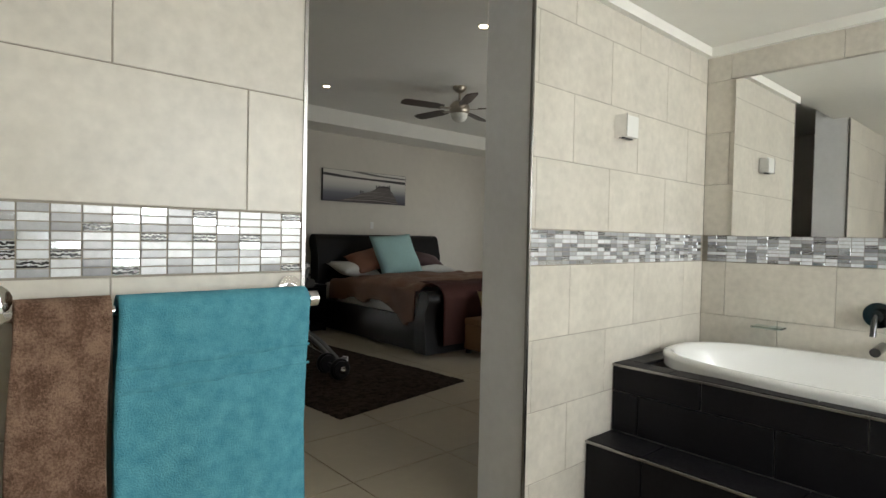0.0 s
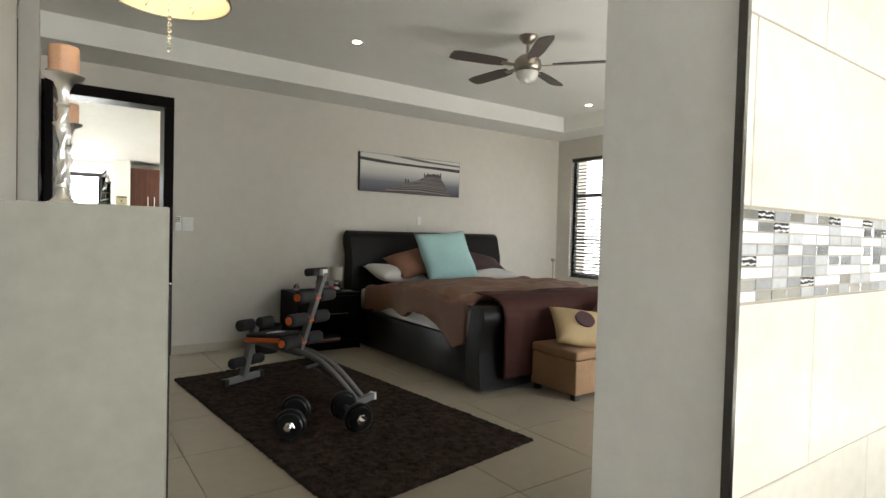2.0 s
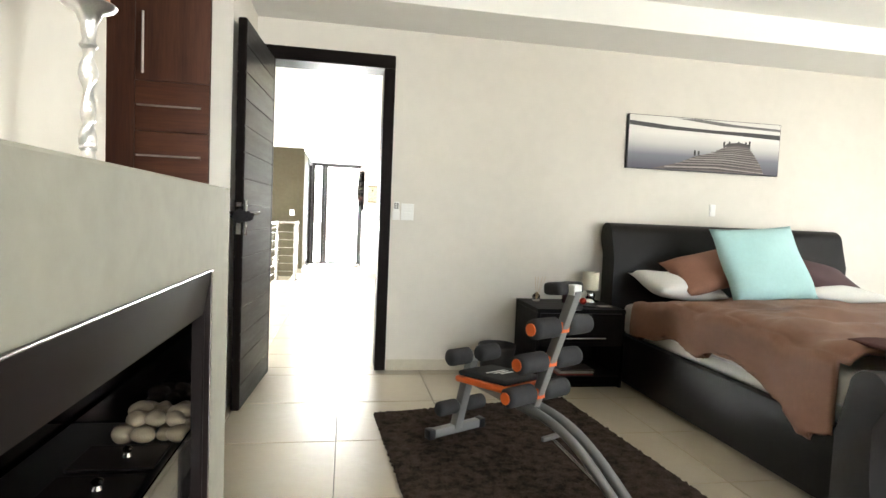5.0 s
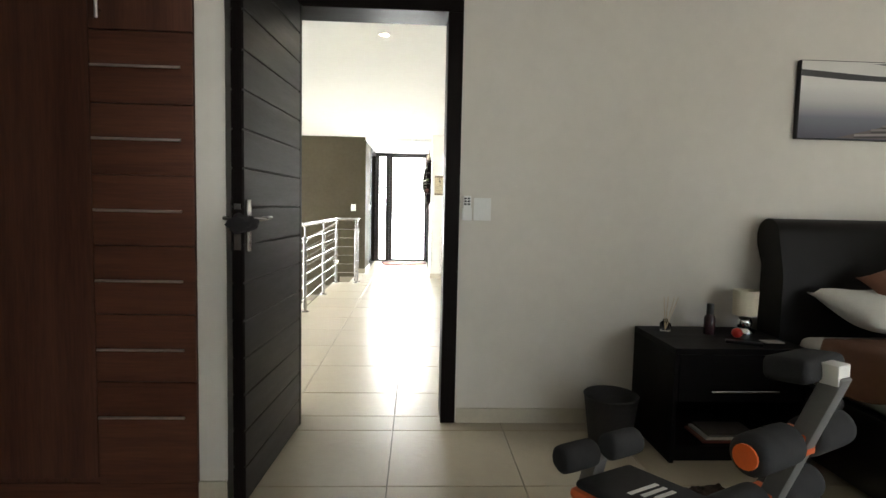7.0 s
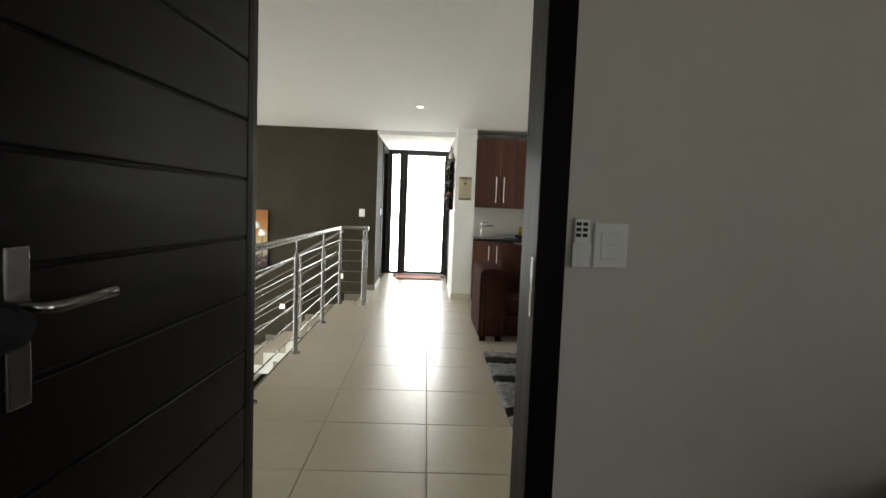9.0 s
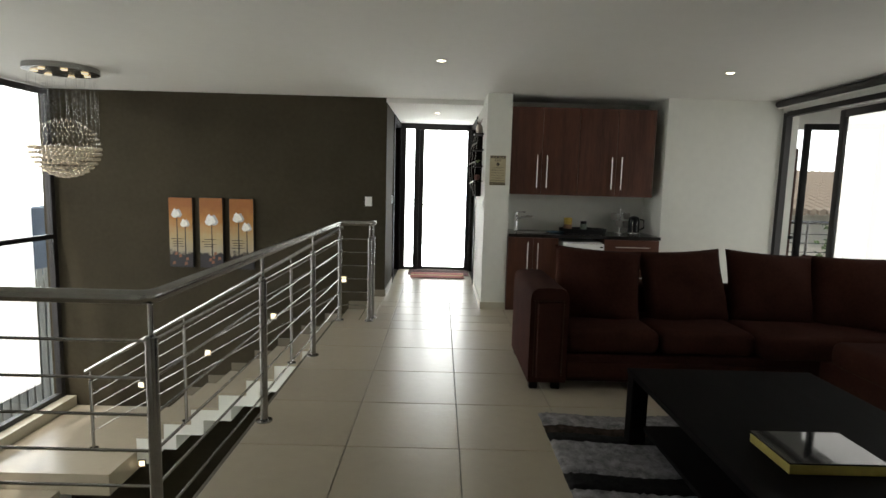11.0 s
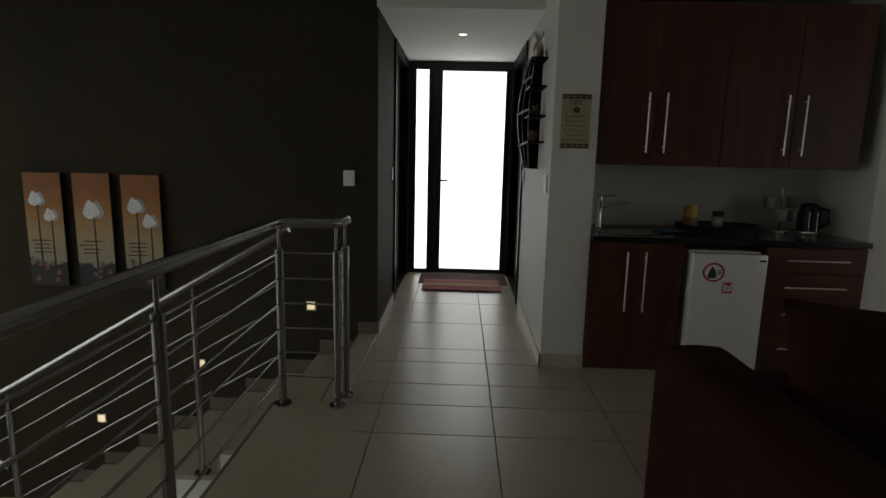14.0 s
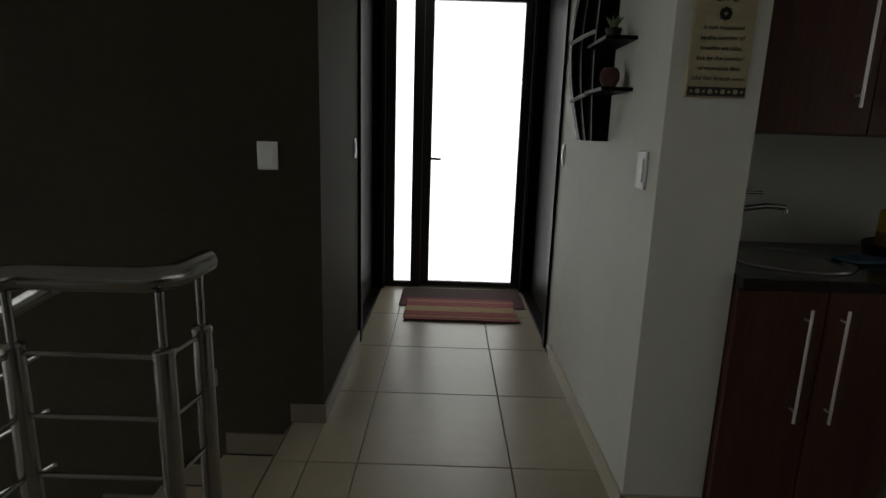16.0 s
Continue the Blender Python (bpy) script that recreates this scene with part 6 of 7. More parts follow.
for j in range(1, 6):
    for i in range(8 * j):
        a, r = 2 * math.pi * i / (8 * j), CR * 0.17 * j
        bmesh.ops.create_icosphere(bm, subdivisions=2, radius=0.0155, matrix=Matrix.Translation((CHX + r * math.cos(a), CHY + r * math.sin(a), CZ - 0.14 + 0.13 * (j / 5) ** 2)))
o_ = part("crystal_ball", bm, mat("crystal_beads", (0.66, 0.57, 0.43), 0.14, 0.7, var=0.3, scale=50, coat=0.6), ch, "clear crystal beads", 180)
o_["kind"] = "stuff"
o_ = part("threads", bt_, STEEL, ch, "fine hanging threads")
o_["kind"] = "stuff"

# ---------- stairwell window and outside ----------
w2 = thing("window_2", (-3.45, 11.6, 0.5), "tall dark aluminium stairwell window", "window")
w2["kind"] = "structure"
for b in ((-3.50, -3.43, 13.79, 13.86, -1.40, 2.44), (-3.50, -3.43, 9.31, 9.37, -1.40, 2.44), (-3.50, -3.43, 9.37, 13.79, 2.37, 2.44), (-3.50, -3.43, 9.37, 13.79, -1.40, -1.34), (-3.50, -3.43, 9.37, 13.79, 0.635, 0.69), (-3.50, -3.43, 11.55, 11.61, -1.34, 2.37)):
    box_part("window_frame", b, ALU, w2, "dark aluminium frame bar", 0.003)
for ya, yb in ((9.37, 11.55), (11.61, 13.79)):
    for za, zb in ((-1.34, 0.635), (0.69, 2.37)):
        p_ = box_part("pane", (-3.468, -3.464, ya, yb, za, zb), GLASS, w2, "", 0)
        p_.visible_shadow = False
structure("boundary_wall", [(-7.2, -7.0, 4, 30, -3.4, -0.75)], mat("pale_fence", (0.42, 0.43, 0.40), 0.8, var=0.1, scale=3), "pale rendered boundary wall outside the window", "boundary wall")
bwl = thing("paling_fence", (-6.9, 14, -3.4), "pale timber paling fence outside the window", "fence")
for k in range(60):
    box_part("paling", (-6.99, -6.96, 9.5 + 0.22 * k, 9.66 + 0.22 * k, -3.4, -0.55), bpy.data.materials["pale_fence"], bwl, "", 0.004)
structure("neighbour_wall", [(-16, -15, 2, 40, -3.4, 0.0)], mat("blue_grey_paint", (0.16, 0.20, 0.26), 0.8, var=0.1, scale=1), "blue-grey neighbouring wall", "building")
structure("backdrop_west", [(-40.2, -40, -60, 90, -3.4, 30)], OUTSIDE, "bright hazy overcast distance", "backdrop")
structure("backdrop_north", [(-40, 60, 70, 70.2, -3.4, 30)], OUTSIDE_EAST, "bright hazy overcast distance", "backdrop")

# ---------- front door ----------
fd = thing("door_2", (1.25, 16.2, 0), "dark aluminium front door with frosted glass and sidelight", "door")
fd["kind"] = "structure"
for nm, b in (("jamb", (0.655, 0.745, 16.17, 16.25, 0, 2.40)), ("mullion", (0.885, 0.965, 16.17, 16.25, 0, 2.31)), ("jamb", (1.80, 1.87, 16.17, 16.25, 0, 2.40)), ("head", (0.746, 1.799, 16.17, 16.25, 2.312, 2.40)),
              ("sill", (0.746, 0.884, 16.17, 16.25, 0.0, 0.045)), ("stile", (0.968, 1.04, 16.165, 16.235, 0.012, 2.308)), ("stile", (1.745, 1.798, 16.165, 16.235, 0.012, 2.308)), ("bottom_rail", (1.041, 1.744, 16.165, 16.235, 0.012, 0.055)), ("top_rail", (1.041, 1.744, 16.165, 16.235, 2.30, 2.308))):
    box_part(nm, b, ALU, fd, "", 0.003)
# both panes glow by themselves; no light passes through from outside
box_part("frosted_pane", (1.04, 1.745, 16.20, 16.206, 0.055, 2.30), FROST, fd, "frosted glass, glowing in place of daylight behind it", 0)
box_part("frosted_pane", (0.745, 0.885, 16.20, 16.206, 0.045, 2.312), FROST, fd, "frosted glass, glowing in place of daylight behind it", 0)
path_part("lever_handle", [(1.0, 16.165, 1.09), (1.0, 16.12, 1.09), (1.02, 16.11, 1.09), (1.12, 16.11, 1.088)], 0.010, BLACKP, fd, "dark lever handle")


def passage_door(name, x, sx, label):
    d = thing(name, (x, 15.5, 0), label, "door")
    d["kind"] = "structure"
    def bx(a, b, y0, y1, z0, z1):
        lo, hi = sorted((x + sx * a, x + sx * b))
        return (lo, hi, y0, y1, z0, z1)
    # frame lining the recess, with a flat architrave round it
    box_part("jamb", bx(-0.13, 0.003, 14.902, 14.94, 0, 2.348), DARKWOODZ, d)
    box_part("jamb", bx(-0.13, 0.003, 16.07, 16.108, 0, 2.348), DARKWOODZ, d)
    box_part("head", bx(-0.13, 0.003, 14.941, 16.069, 2.31, 2.348), DARKWOOD, d)
    for y0, y1 in ((14.862, 14.93), (16.08, 16.150)):
        box_part("architrave", bx(0.004, 0.018, y0, y1, 0, 2.385), DARKWOODZ, d)
    box_part("architrave", bx(0.004, 0.018, 14.931, 16.079, 2.32, 2.385), DARKWOOD, d)
    box_part("threshold", bx(-0.13, -0.001, 14.941, 16.069, 0.001, 0.010), DARKWOOD, d)
    leaf = box_part("leaf", bx(-0.115, -0.075, 14.943, 16.067, 0.014, 2.307), DARKWOODZ, d)
    box_part("handle_plate", bx(-0.075, -0.069, 14.99, 15.03, 1.0, 1.25), STEEL, leaf, "steel handle plate", 0.002)



passage_door("door_3", 0.65, 1, "closed espresso-stained passage door")
passage_door("door_4", 1.83, -1, "closed espresso-stained passage door")
switch_plate("light_switch", (1.83, 14.75, 1.205), 0.06, 0.11, "x", 1, "white light switch beside the passage door")
switch_plate("light_switch", (1.83, 13.455, 1.21), 0.085, 0.125, "x", 1, "white light switch on the passage wall")
switch_plate("light_switch", (0.65, 14.72, 1.205), 0.06, 0.11, "x", 1, "white light switch on the taupe passage wall", "light switch", 1)
structure("porch_wall", [(-2, 5, 17.6, 17.8, -0.1, 3.2)], PAINT_HALL, "plain white porch wall beyond the door", "wall")

for nm, x0, x1, y0, y1, z, cols, lab in (("door_mat", 0.84, 1.80, 15.62, 16.10, 0.010, ((0.10, 0.035, 0.04), (0.06, 0.03, 0.03)), "dark red woven door mat by the front door"),
                                     ("cotton_mat", 0.895, 1.715, 15.29, 15.78, 0.018, ((0.34, 0.10, 0.10), (0.42, 0.30, 0.16), (0.30, 0.09, 0.10)), "red and cream striped cotton mat")):
    t = thing(nm, ((x0 + x1) / 2, (y0 + y1) / 2, 0), lab, "mat")
    n = 26
    ribs = [mat(nm + "_yarn_%d" % k, c, 0.95, var=0.35, scale=70, bump=0.6, bump_scale=200) for k, c in enumerate(cols)]
    for k, rm in enumerate(ribs):
        bm = bmesh.new()
        for j in range(n):
            if (j * len(cols) // n if nm == "door_mat" else (1 if 9 < j < 16 or j in (3, 22) else (0 if j % 2 else 2))) % len(cols) == k:
                ya, yb = y0 + (y1 - y0) * j / n, y0 + (y1 - y0) * (j + 0.92) / n
                add_box(bm, x0 + 0.006 * math.sin(j * 2.1), x1 + 0.006 * math.cos(j * 1.7), ya, yb, z - (0.010 if nm == "door_mat" else 0.007), z, 0.003, 1)
        if len(bm.verts):
            part("woven_stripe", bm, rm, t)
        else:
            bm.free()

# ---------- curved wall shelf ----------
sh = thing("curved_wall_shelf", (1.82, 14.2, 1.3), "dark wooden boat-shaped wall shelf with ornaments", "wall shelf")
def hull(f, k):
    """A point on the outer edge of strake k, at the share f of the height."""
    b = (0.030, 0.068, 0.095)[k]
    return 1.829 - 0.060 + 0.012 * f - b * math.sin(math.pi * (0.08 + 0.84 * f)), 13.905 + 0.062 * k, 1.295 + 0.80 * f
for k in range(3):
    bm = bmesh.new()
    n = 20
    prev = None
    edge = []
    for i in range(n + 1):
        x, y, z = hull(i / n, k)
        xa = 1.829 if k == 0 else 1.829 - 0.025
        q = [bm.verts.new(c) for c in ((xa, y, z), (x, y, z), (x, y + 0.056, z), (xa, y + 0.056, z))]
        edge.append((x - 0.001, y, z))
        if prev:
            for a in range(4):
                bm.faces.new((prev[a], prev[(a + 1) % 4], q[(a + 1) % 4], q[a]))
        else:
            bm.faces.new(q)
        prev = q
    bm.faces.new(prev[::-1])
    bmesh.ops.recalc_face_normals(bm, faces=bm.faces)
    slat = part("back_board" if k == 0 else "bent_slat", bm, DARKWOODZ, sh, "", 40)
    path_part("pale_edge", edge, 0.0020, WHITECLOTH, slat, "thin pale edge line", 6)
for z in (1.49, 1.665, 1.86, 2.045):
    box_part("shelf_board", (1.715, 1.829, 13.64, 13.9045, z - 0.014, z), DARKWOOD, sh, "", 0.003)
for f in (0.24, 0.53, 0.82):
    path_part("rope_tie", [(hull(f, k)[0] - 0.006, hull(f, k)[1], hull(f, k)[2] - 0.016 * k) for k in range(3)], 0.008, WHITECLOTH, sh, "pale rope binding")
po = thing("shelf_plant", (1.76, 13.72, 1.665), "small green succulent in a dark pot", "plant")
lathe_part("pot", [(0.022, 0.0), (0.03, 0.03), (0.028, 0.035)], (1.765, 13.73, 1.666), BLACKP, po)
bm = bmesh.new()
for k in range(12):
    a = k * 2.4
    bmesh.ops.create_cone(bm, cap_ends=True, segments=6, radius1=0.009, radius2=0.001, depth=0.05, matrix=Matrix.Translation((1.765 + 0.015 * math.cos(a), 13.73 + 0.015 * math.sin(a), 1.72)) @ Matrix.Rotation(0.7, 4, Vector((-math.sin(a), math.cos(a), 0))))
part("leaves", bm, mat("succulent_green", (0.10, 0.14, 0.045), 0.5, var=0.2, scale=60), po, "", 60)
po = thing("clay_pot", (1.76, 13.70, 1.49), "small terracotta pot on the wall shelf", "pot")
lathe_part("body", [(0.022, 0.0), (0.036, 0.03), (0.034, 0.055), (0.024, 0.07)], (1.76, 13.71, 1.491), mat("terracotta", (0.09, 0.032, 0.022), 0.7, var=0.15, scale=40), po)
po = thing("pineapple_ornament", (1.775, 13.76, 2.045), "dull metal pineapple ornament on top of the shelf", "ornament")
lathe_part("fruit", [(0.02, 0.0), (0.04, 0.03), (0.042, 0.07), (0.025, 0.11)], (1.775, 13.76, 2.0455), BRASSM, po)
bm = bmesh.new()
for k in range(8):
    a = k * 0.785
    bmesh.ops.create_cone(bm, cap_ends=True, segments=5, radius1=0.010, radius2=0.001, depth=0.09, matrix=Matrix.Translation((1.775 + 0.02 * math.cos(a), 13.76 + 0.02 * math.sin(a), 2.19)) @ Matrix.Rotation(0.45, 4, Vector((-math.sin(a), math.cos(a), 0))))
part("crown", bm, BRASSM, po)

# ---------- sign on the pier ----------
sg = thing("wall_plaque", (1.968, YK, 1.6), "cream wall plaque with a printed saying and patterned borders", "plaque")
box_part("board", (1.878, 2.058, YK - 0.016, YK - 0.001, 1.440, 1.772), mat("parchment", (0.42, 0.36, 0.23), 0.7, var=0.16, scale=14), sg, "", 0.002)
INK = mat("ink", (0.035, 0.028, 0.02), 0.7)
for z0, z1 in ((1.444, 1.470), (1.742, 1.768)):
    box_part("border", (1.882, 2.054, YK - 0.0175, YK - 0.0161, z0, z1), INK, sg, "dark patterned border", 0)
    bm = bmesh.new()
    for k in range(9):
        cxk = 1.893 + 0.0188 * k
        zc_ = (z0 + z1) / 2
        bmesh.ops.create_circle(bm, cap_ends=True, segments=10, radius=0.0075 if k % 2 else 0.0045, matrix=Matrix.Translation((cxk, YK - 0.0178, zc_)) @ Matrix.Rotation(radians(90), 4, "X"))
    part("border_scroll", bm, bpy.data.materials["parchment"], sg)


def lettering(text, x, z, size, y, parent, material=INK):
    cu = bpy.data.curves.new("lettering", "FONT")
    cu.body, cu.size, cu.align_x, cu.align_y, cu.extrude = text, size, "CENTER", "CENTER", 0.0003
    tmp = new("lettering", cu)
    me = bpy.data.meshes.new_from_object(tmp)
    bpy.data.objects.remove(tmp)
    ob = new("lettering", me)
    me.materials.clear()
    me.materials.append(material)
    me.transform(Matrix.Translation((x, y, z)) @ Matrix.Rotation(radians(90), 4, "X"))
    ob.parent = parent
    ob.matrix_parent_inverse = Matrix.Translation(-parent.location)
    return ob


lettering("LIFE", 1.968, 1.720, 0.040, YK - 0.0172, sg)
bm = bmesh.new()
for k in range(8):
    a = 2 * math.pi * k / 8
    bmesh.ops.create_circle(bm, cap_ends=True, segments=10, radius=0.0075, matrix=Matrix.Translation((1.968 + 0.012 * math.cos(a), YK - 0.0174, 1.675 + 0.012 * math.sin(a))) @ Matrix.Rotation(radians(90), 4, "X"))
part("rosette", bm, INK, sg, "dark printed rosette")
for k, line in enumerate(("is not measured", "by the number of", "breaths we take,", "but by the number", "of moments that", "take our breath away")):
    lettering(line, 1.968, 1.637 - 0.0285 * k, 0.0185, YK - 0.0172, sg)

# ---------- kitchenette ----------
def bar_handle(parent, a, b, off=(0, -0.030, 0)):
    a, b, off = Vector(a), Vector(b), Vector(off)
    tube_part("handle", a + off, b + off, 0.0052, HANDLE, parent, "steel bar handle", 10)
    for f in (0.1, 0.9):
        p = a.lerp(b, f)
        tube_part("handle_post", p + off, p, 0.004, HANDLE, parent, "", 8)


KF = 13.29
kb = thing("base_cabinet", (2.40, 13.6, 0), "dark walnut sink cabinet with two doors", "cabinet", "kitchenette cabinets")
box_part("carcass", (2.116, 2.70, KF + 0.02, 13.915, 0.0, 0.858), WALNUTZ, kb, "", 0.002)
for x0, x1, hx in ((2.118, 2.405, 2.342), (2.409, 2.698, 2.458)):
    d_ = box_part("cabinet_door", (x0, x1, KF, KF + 0.019, 0.10, 0.852), WALNUTZ, kb, "", 0.002)
    bar_handle(d_, (hx, KF, 0.41), (hx, KF, 0.80))
kd = thing("drawer_cabinet", (3.53, 13.6, 0), "dark walnut drawer cabinet with bar handles", "cabinet", "kitchenette cabinets")
box_part("carcass", (3.225, 3.856, KF + 0.02, 13.915, 0.0, 0.858), WALNUTZ, kd, "", 0.002)
for z0, z1 in ((0.10, 0.325), (0.33, 0.502), (0.507, 0.677), (0.682, 0.852)):
    d_ = box_part("drawer_front", (3.228, 3.852, KF, KF + 0.019, z0, z1), WALNUT, kd, "", 0.002)
    zz = z0 + 0.09
    bar_handle(d_, (3.345, KF, zz), (3.73, KF, zz))
wt = thing("worktop", (2.98, 13.6, 0.86), "dark polished granite worktop", "worktop")
box_part("slab", (2.114, 3.858, KF - 0.025, 13.917, 0.86, 0.897), GRANITE, wt, "", 0.004)
fg = thing("bar_fridge", (2.98, 13.5, 0), "white bar fridge with stickers under the worktop", "fridge")
box_part("cabinet_body", (2.745, 3.205, KF + 0.03, 13.85, 0.02, 0.815), WHITEP, fg, "", 0.006)
fdo = box_part("fridge_door", (2.742, 3.208, 13.235, KF + 0.025, 0.03, 0.806), ENAMEL, fg, "white enamelled door", 0.010, 3)
box_part("gasket", (2.752, 3.198, KF + 0.0255, KF + 0.0295, 0.04, 0.80), BLACKP, fg, "grey door gasket", 0)
box_part("badge", (3.155, 3.195, 13.2335, 13.2349, 0.762, 0.776), STEEL, fdo, "small maker's badge", 0)
for xx in (2.78, 3.17):
    box_part("foot", (xx - 0.02, xx + 0.02, 13.34, 13.40, 0, 0.021), BLACKP, fg)
YS = 13.2345
def disc(name, x, z, r0, r1, material, parent, layer, seg=36):
    bm = bmesh.new()
    o = [bm.verts.new((x + r0 * 1.12 * math.cos(2 * math.pi * k / seg), YS - 0.0006 * layer, z + r0 * math.sin(2 * math.pi * k / seg))) for k in range(seg)]
    if r1:
        i_ = [bm.verts.new((x + r1 * 1.12 * math.cos(2 * math.pi * k / seg), YS - 0.0006 * layer, z + r1 * math.sin(2 * math.pi * k / seg))) for k in range(seg)]
        for k in range(seg):
            bm.faces.new((o[k], o[(k + 1) % seg], i_[(k + 1) % seg], i_[k]))
    else:
        bm.faces.new(o)
    part(name, bm, material, parent)
REDS = mat("sticker_red", (0.42, 0.03, 0.03), 0.4)
STB = mat("sticker_black", (0.03, 0.03, 0.03), 0.4)
disc("sticker_ring", 2.876, 0.690, 0.062, 0.050, REDS, fdo, 1)
disc("sticker_field", 2.876, 0.690, 0.050, 0, WHITEP, fdo, 1)
bm = bmesh.new()
bm.faces.new([bm.verts.new((2.876 + u, YS - 0.0014, 0.690 + v)) for u, v in ((-0.040, -0.038), (0.02, -0.036), (0.015, 0.0), (0.0, 0.03), (-0.015, 0.034), (-0.03, 0.0))])
part("sticker_figure", bm, STB, fdo, "dark printed shape")
for k in range(3):
    bm = bmesh.new()
    add_box(bm, 2.897, 2.925, YS - 0.0015, YS - 0.0009, 0.700 - 0.013 * k, 0.706 - 0.013 * k)
    part("sticker_bar", bm, STB, fdo)
box_part("magnet", (2.938, 3.000, YS - 0.003, YS + 0.0005, 0.557, 0.627), REDS, fdo, "red and white square magnet", 0.001)
bm = bmesh.new()
for k in range(4):
    add_box(bm, 2.944 + 0.014 * k, 2.953 + 0.014 * k, YS - 0.0042, YS - 0.0031, 0.565 + 0.006 * (k % 2), 0.62 - 0.008 * (k % 3))
part("magnet_print", bm, WHITEP, fdo)

for x0, x1 in ((2.118, 2.888), (2.892, 3.752)):
    u_ = thing("wall_cabinet", ((x0 + x1) / 2, 13.65, 1.35), "dark walnut wall cabinet with two doors", "cabinet", "kitchenette cabinets")
    box_part("carcass", (x0, x1, 13.375, 13.915, 1.345, 2.33), WALNUTZ, u_, "", 0.002)
    mid = (x0 + x1) / 2 + (0.0 if x0 > 2.5 else -0.03)
    for a, b, hx in ((x0, mid - 0.002, mid - 0.055), (mid + 0.002, x1, mid + 0.055)):
        d_ = box_part("cabinet_door", (a, b, 13.353, 13.374, 1.345, 2.328), WALNUTZ, u_, "", 0.002)
        bar_handle(d_, (hx, 13.353, 1.425), (hx, 13.353, 1.79))

sk = thing("kitchen_sink", (2.42, 13.58, 0.9), "round stainless steel inset sink", "sink")
lathe_part("bowl", [(0.215, 0.0), (0.212, 0.006), (0.185, 0.005), (0.175, -0.002), (0.16, -0.001), (0.02, -0.0005)], (2.42, 13.56, 0.8975), STEEL, sk, "", 40)
tp = thing("kitchen_tap", (2.255, 13.72, 0.9), "chrome single-lever kitchen mixer tap", "tap")
lathe_part("body", [(0.026, 0.0), (0.026, 0.01), (0.02, 0.02), (0.019, 0.17), (0.022, 0.18), (0.020, 0.215), (0.006, 0.222)], (2.255, 13.72, 0.898), CHROME, tp)
path_part("spout", [(2.255, 13.72, 1.035), (2.31, 13.70, 1.062), (2.38, 13.675, 1.078), (2.445, 13.66, 1.076), (2.45, 13.658, 1.055)], 0.011, CHROME, tp)
path_part("lever", [(2.255, 13.72, 1.115), (2.28, 13.70, 1.125), (2.36, 13.67, 1.128)], 0.007, CHROME, tp)
cl_ = thing("dish_cloth", (2.69, 13.6, 0.9), "blue dish cloth folded by the sink", "cloth")
pillow("cloth_body", 0.20, 0.12, 0.02, pose(2.70, 13.56, 0.908, 0, 0, 15), mat("blue_cloth", (0.05, 0.11, 0.17), 0.9, var=0.2, scale=30), cl_, seed=20)
tr_ = thing("serving_tray", (3.02, 13.64, 0.9), "black oval serving tray on the worktop", "tray")
bm = bmesh.new()
add_lathe(bm, [(0.01, 0.004), (0.21, 0.004), (0.225, 0.055), (0.230, 0.055), (0.218, 0.0), (0.01, 0.0)], (0, 0, 0), 44)
bmesh.ops.transform(bm, matrix=Matrix.Translation((3.05, 13.63, 0.898)) @ Matrix.Diagonal((1.25, 0.85, 1, 1)), verts=bm.verts)
part("tray_body", bm, BLACKP, tr_, "", 50)
tn = thing("snack_tin", (2.87, 13.68, 0.9), "yellow printed snack tin on the tray", "tin")
lathe_part("can", [(0.048, 0.0), (0.050, 0.004), (0.050, 0.165), (0.046, 0.172), (0.004, 0.172)], (2.88, 13.68, 0.903), mat("yellow_tin", (0.50, 0.34, 0.03), 0.35, var=0.15, scale=40), tn)
lathe_part("printed_band", [(0.0505, 0.03), (0.0508, 0.035), (0.0508, 0.085), (0.0505, 0.09)], (2.88, 13.68, 0.903), mat("brown_print", (0.22, 0.11, 0.04), 0.4, var=0.5, scale=50), tn)
jr = thing("coffee_jar", (3.07, 13.68, 0.9), "glass coffee jar with a dark lid", "jar")
lathe_part("glass_body", [(0.036, 0.0), (0.040, 0.008), (0.040, 0.085), (0.032, 0.10)], (3.07, 13.68, 0.903), mat("greenish_jar", (0.20, 0.25, 0.20), 0.1), jr)
lathe_part("lid", [(0.036, 0.10), (0.037, 0.103), (0.037, 0.13), (0.034, 0.134), (0.004, 0.134)], (3.07, 13.68, 0.903), BLACKP, jr)
ml = thing("mug_tree", (3.53, 13.72, 0.9), "chrome mug tree hung with pale mugs", "mug tree")
lathe_part("foot", [(0.07, 0.0), (0.068, 0.008), (0.006, 0.014)], (3.53, 13.74, 0.898), CHROME, ml)
tube_part("stem", (3.53, 13.74, 0.905), (3.53, 13.74, 1.20), 0.005, CHROME, ml)
for k, (a, z) in enumerate(((0.2, 1.11), (2.3, 1.10), (3.4, 1.10), (4.4, 1.02), (5.6, 1.01))):
    c = (3.53 + 0.085 * math.cos(a), 13.74 + 0.085 * math.sin(a) * 0.7, z)
    tube_part("hook", (3.53, 13.74, z + 0.03), c, 0.003, CHROME, ml, seg=6)
    mg_ = thing("mug", c, "pale ceramic mug hanging on the mug tree", "mug", "mugs on the mug tree")
    lathe_part("cup", [(0.028, -0.04), (0.038, -0.03), (0.040, 0.04), (0.037, 0.04), (0.034, -0.03), (0.004, -0.032)], c, mat("mug_glaze", (0.45, 0.42, 0.38), 0.25) if k == 0 else bpy.data.materials["mug_glaze"], mg_, "", 20)
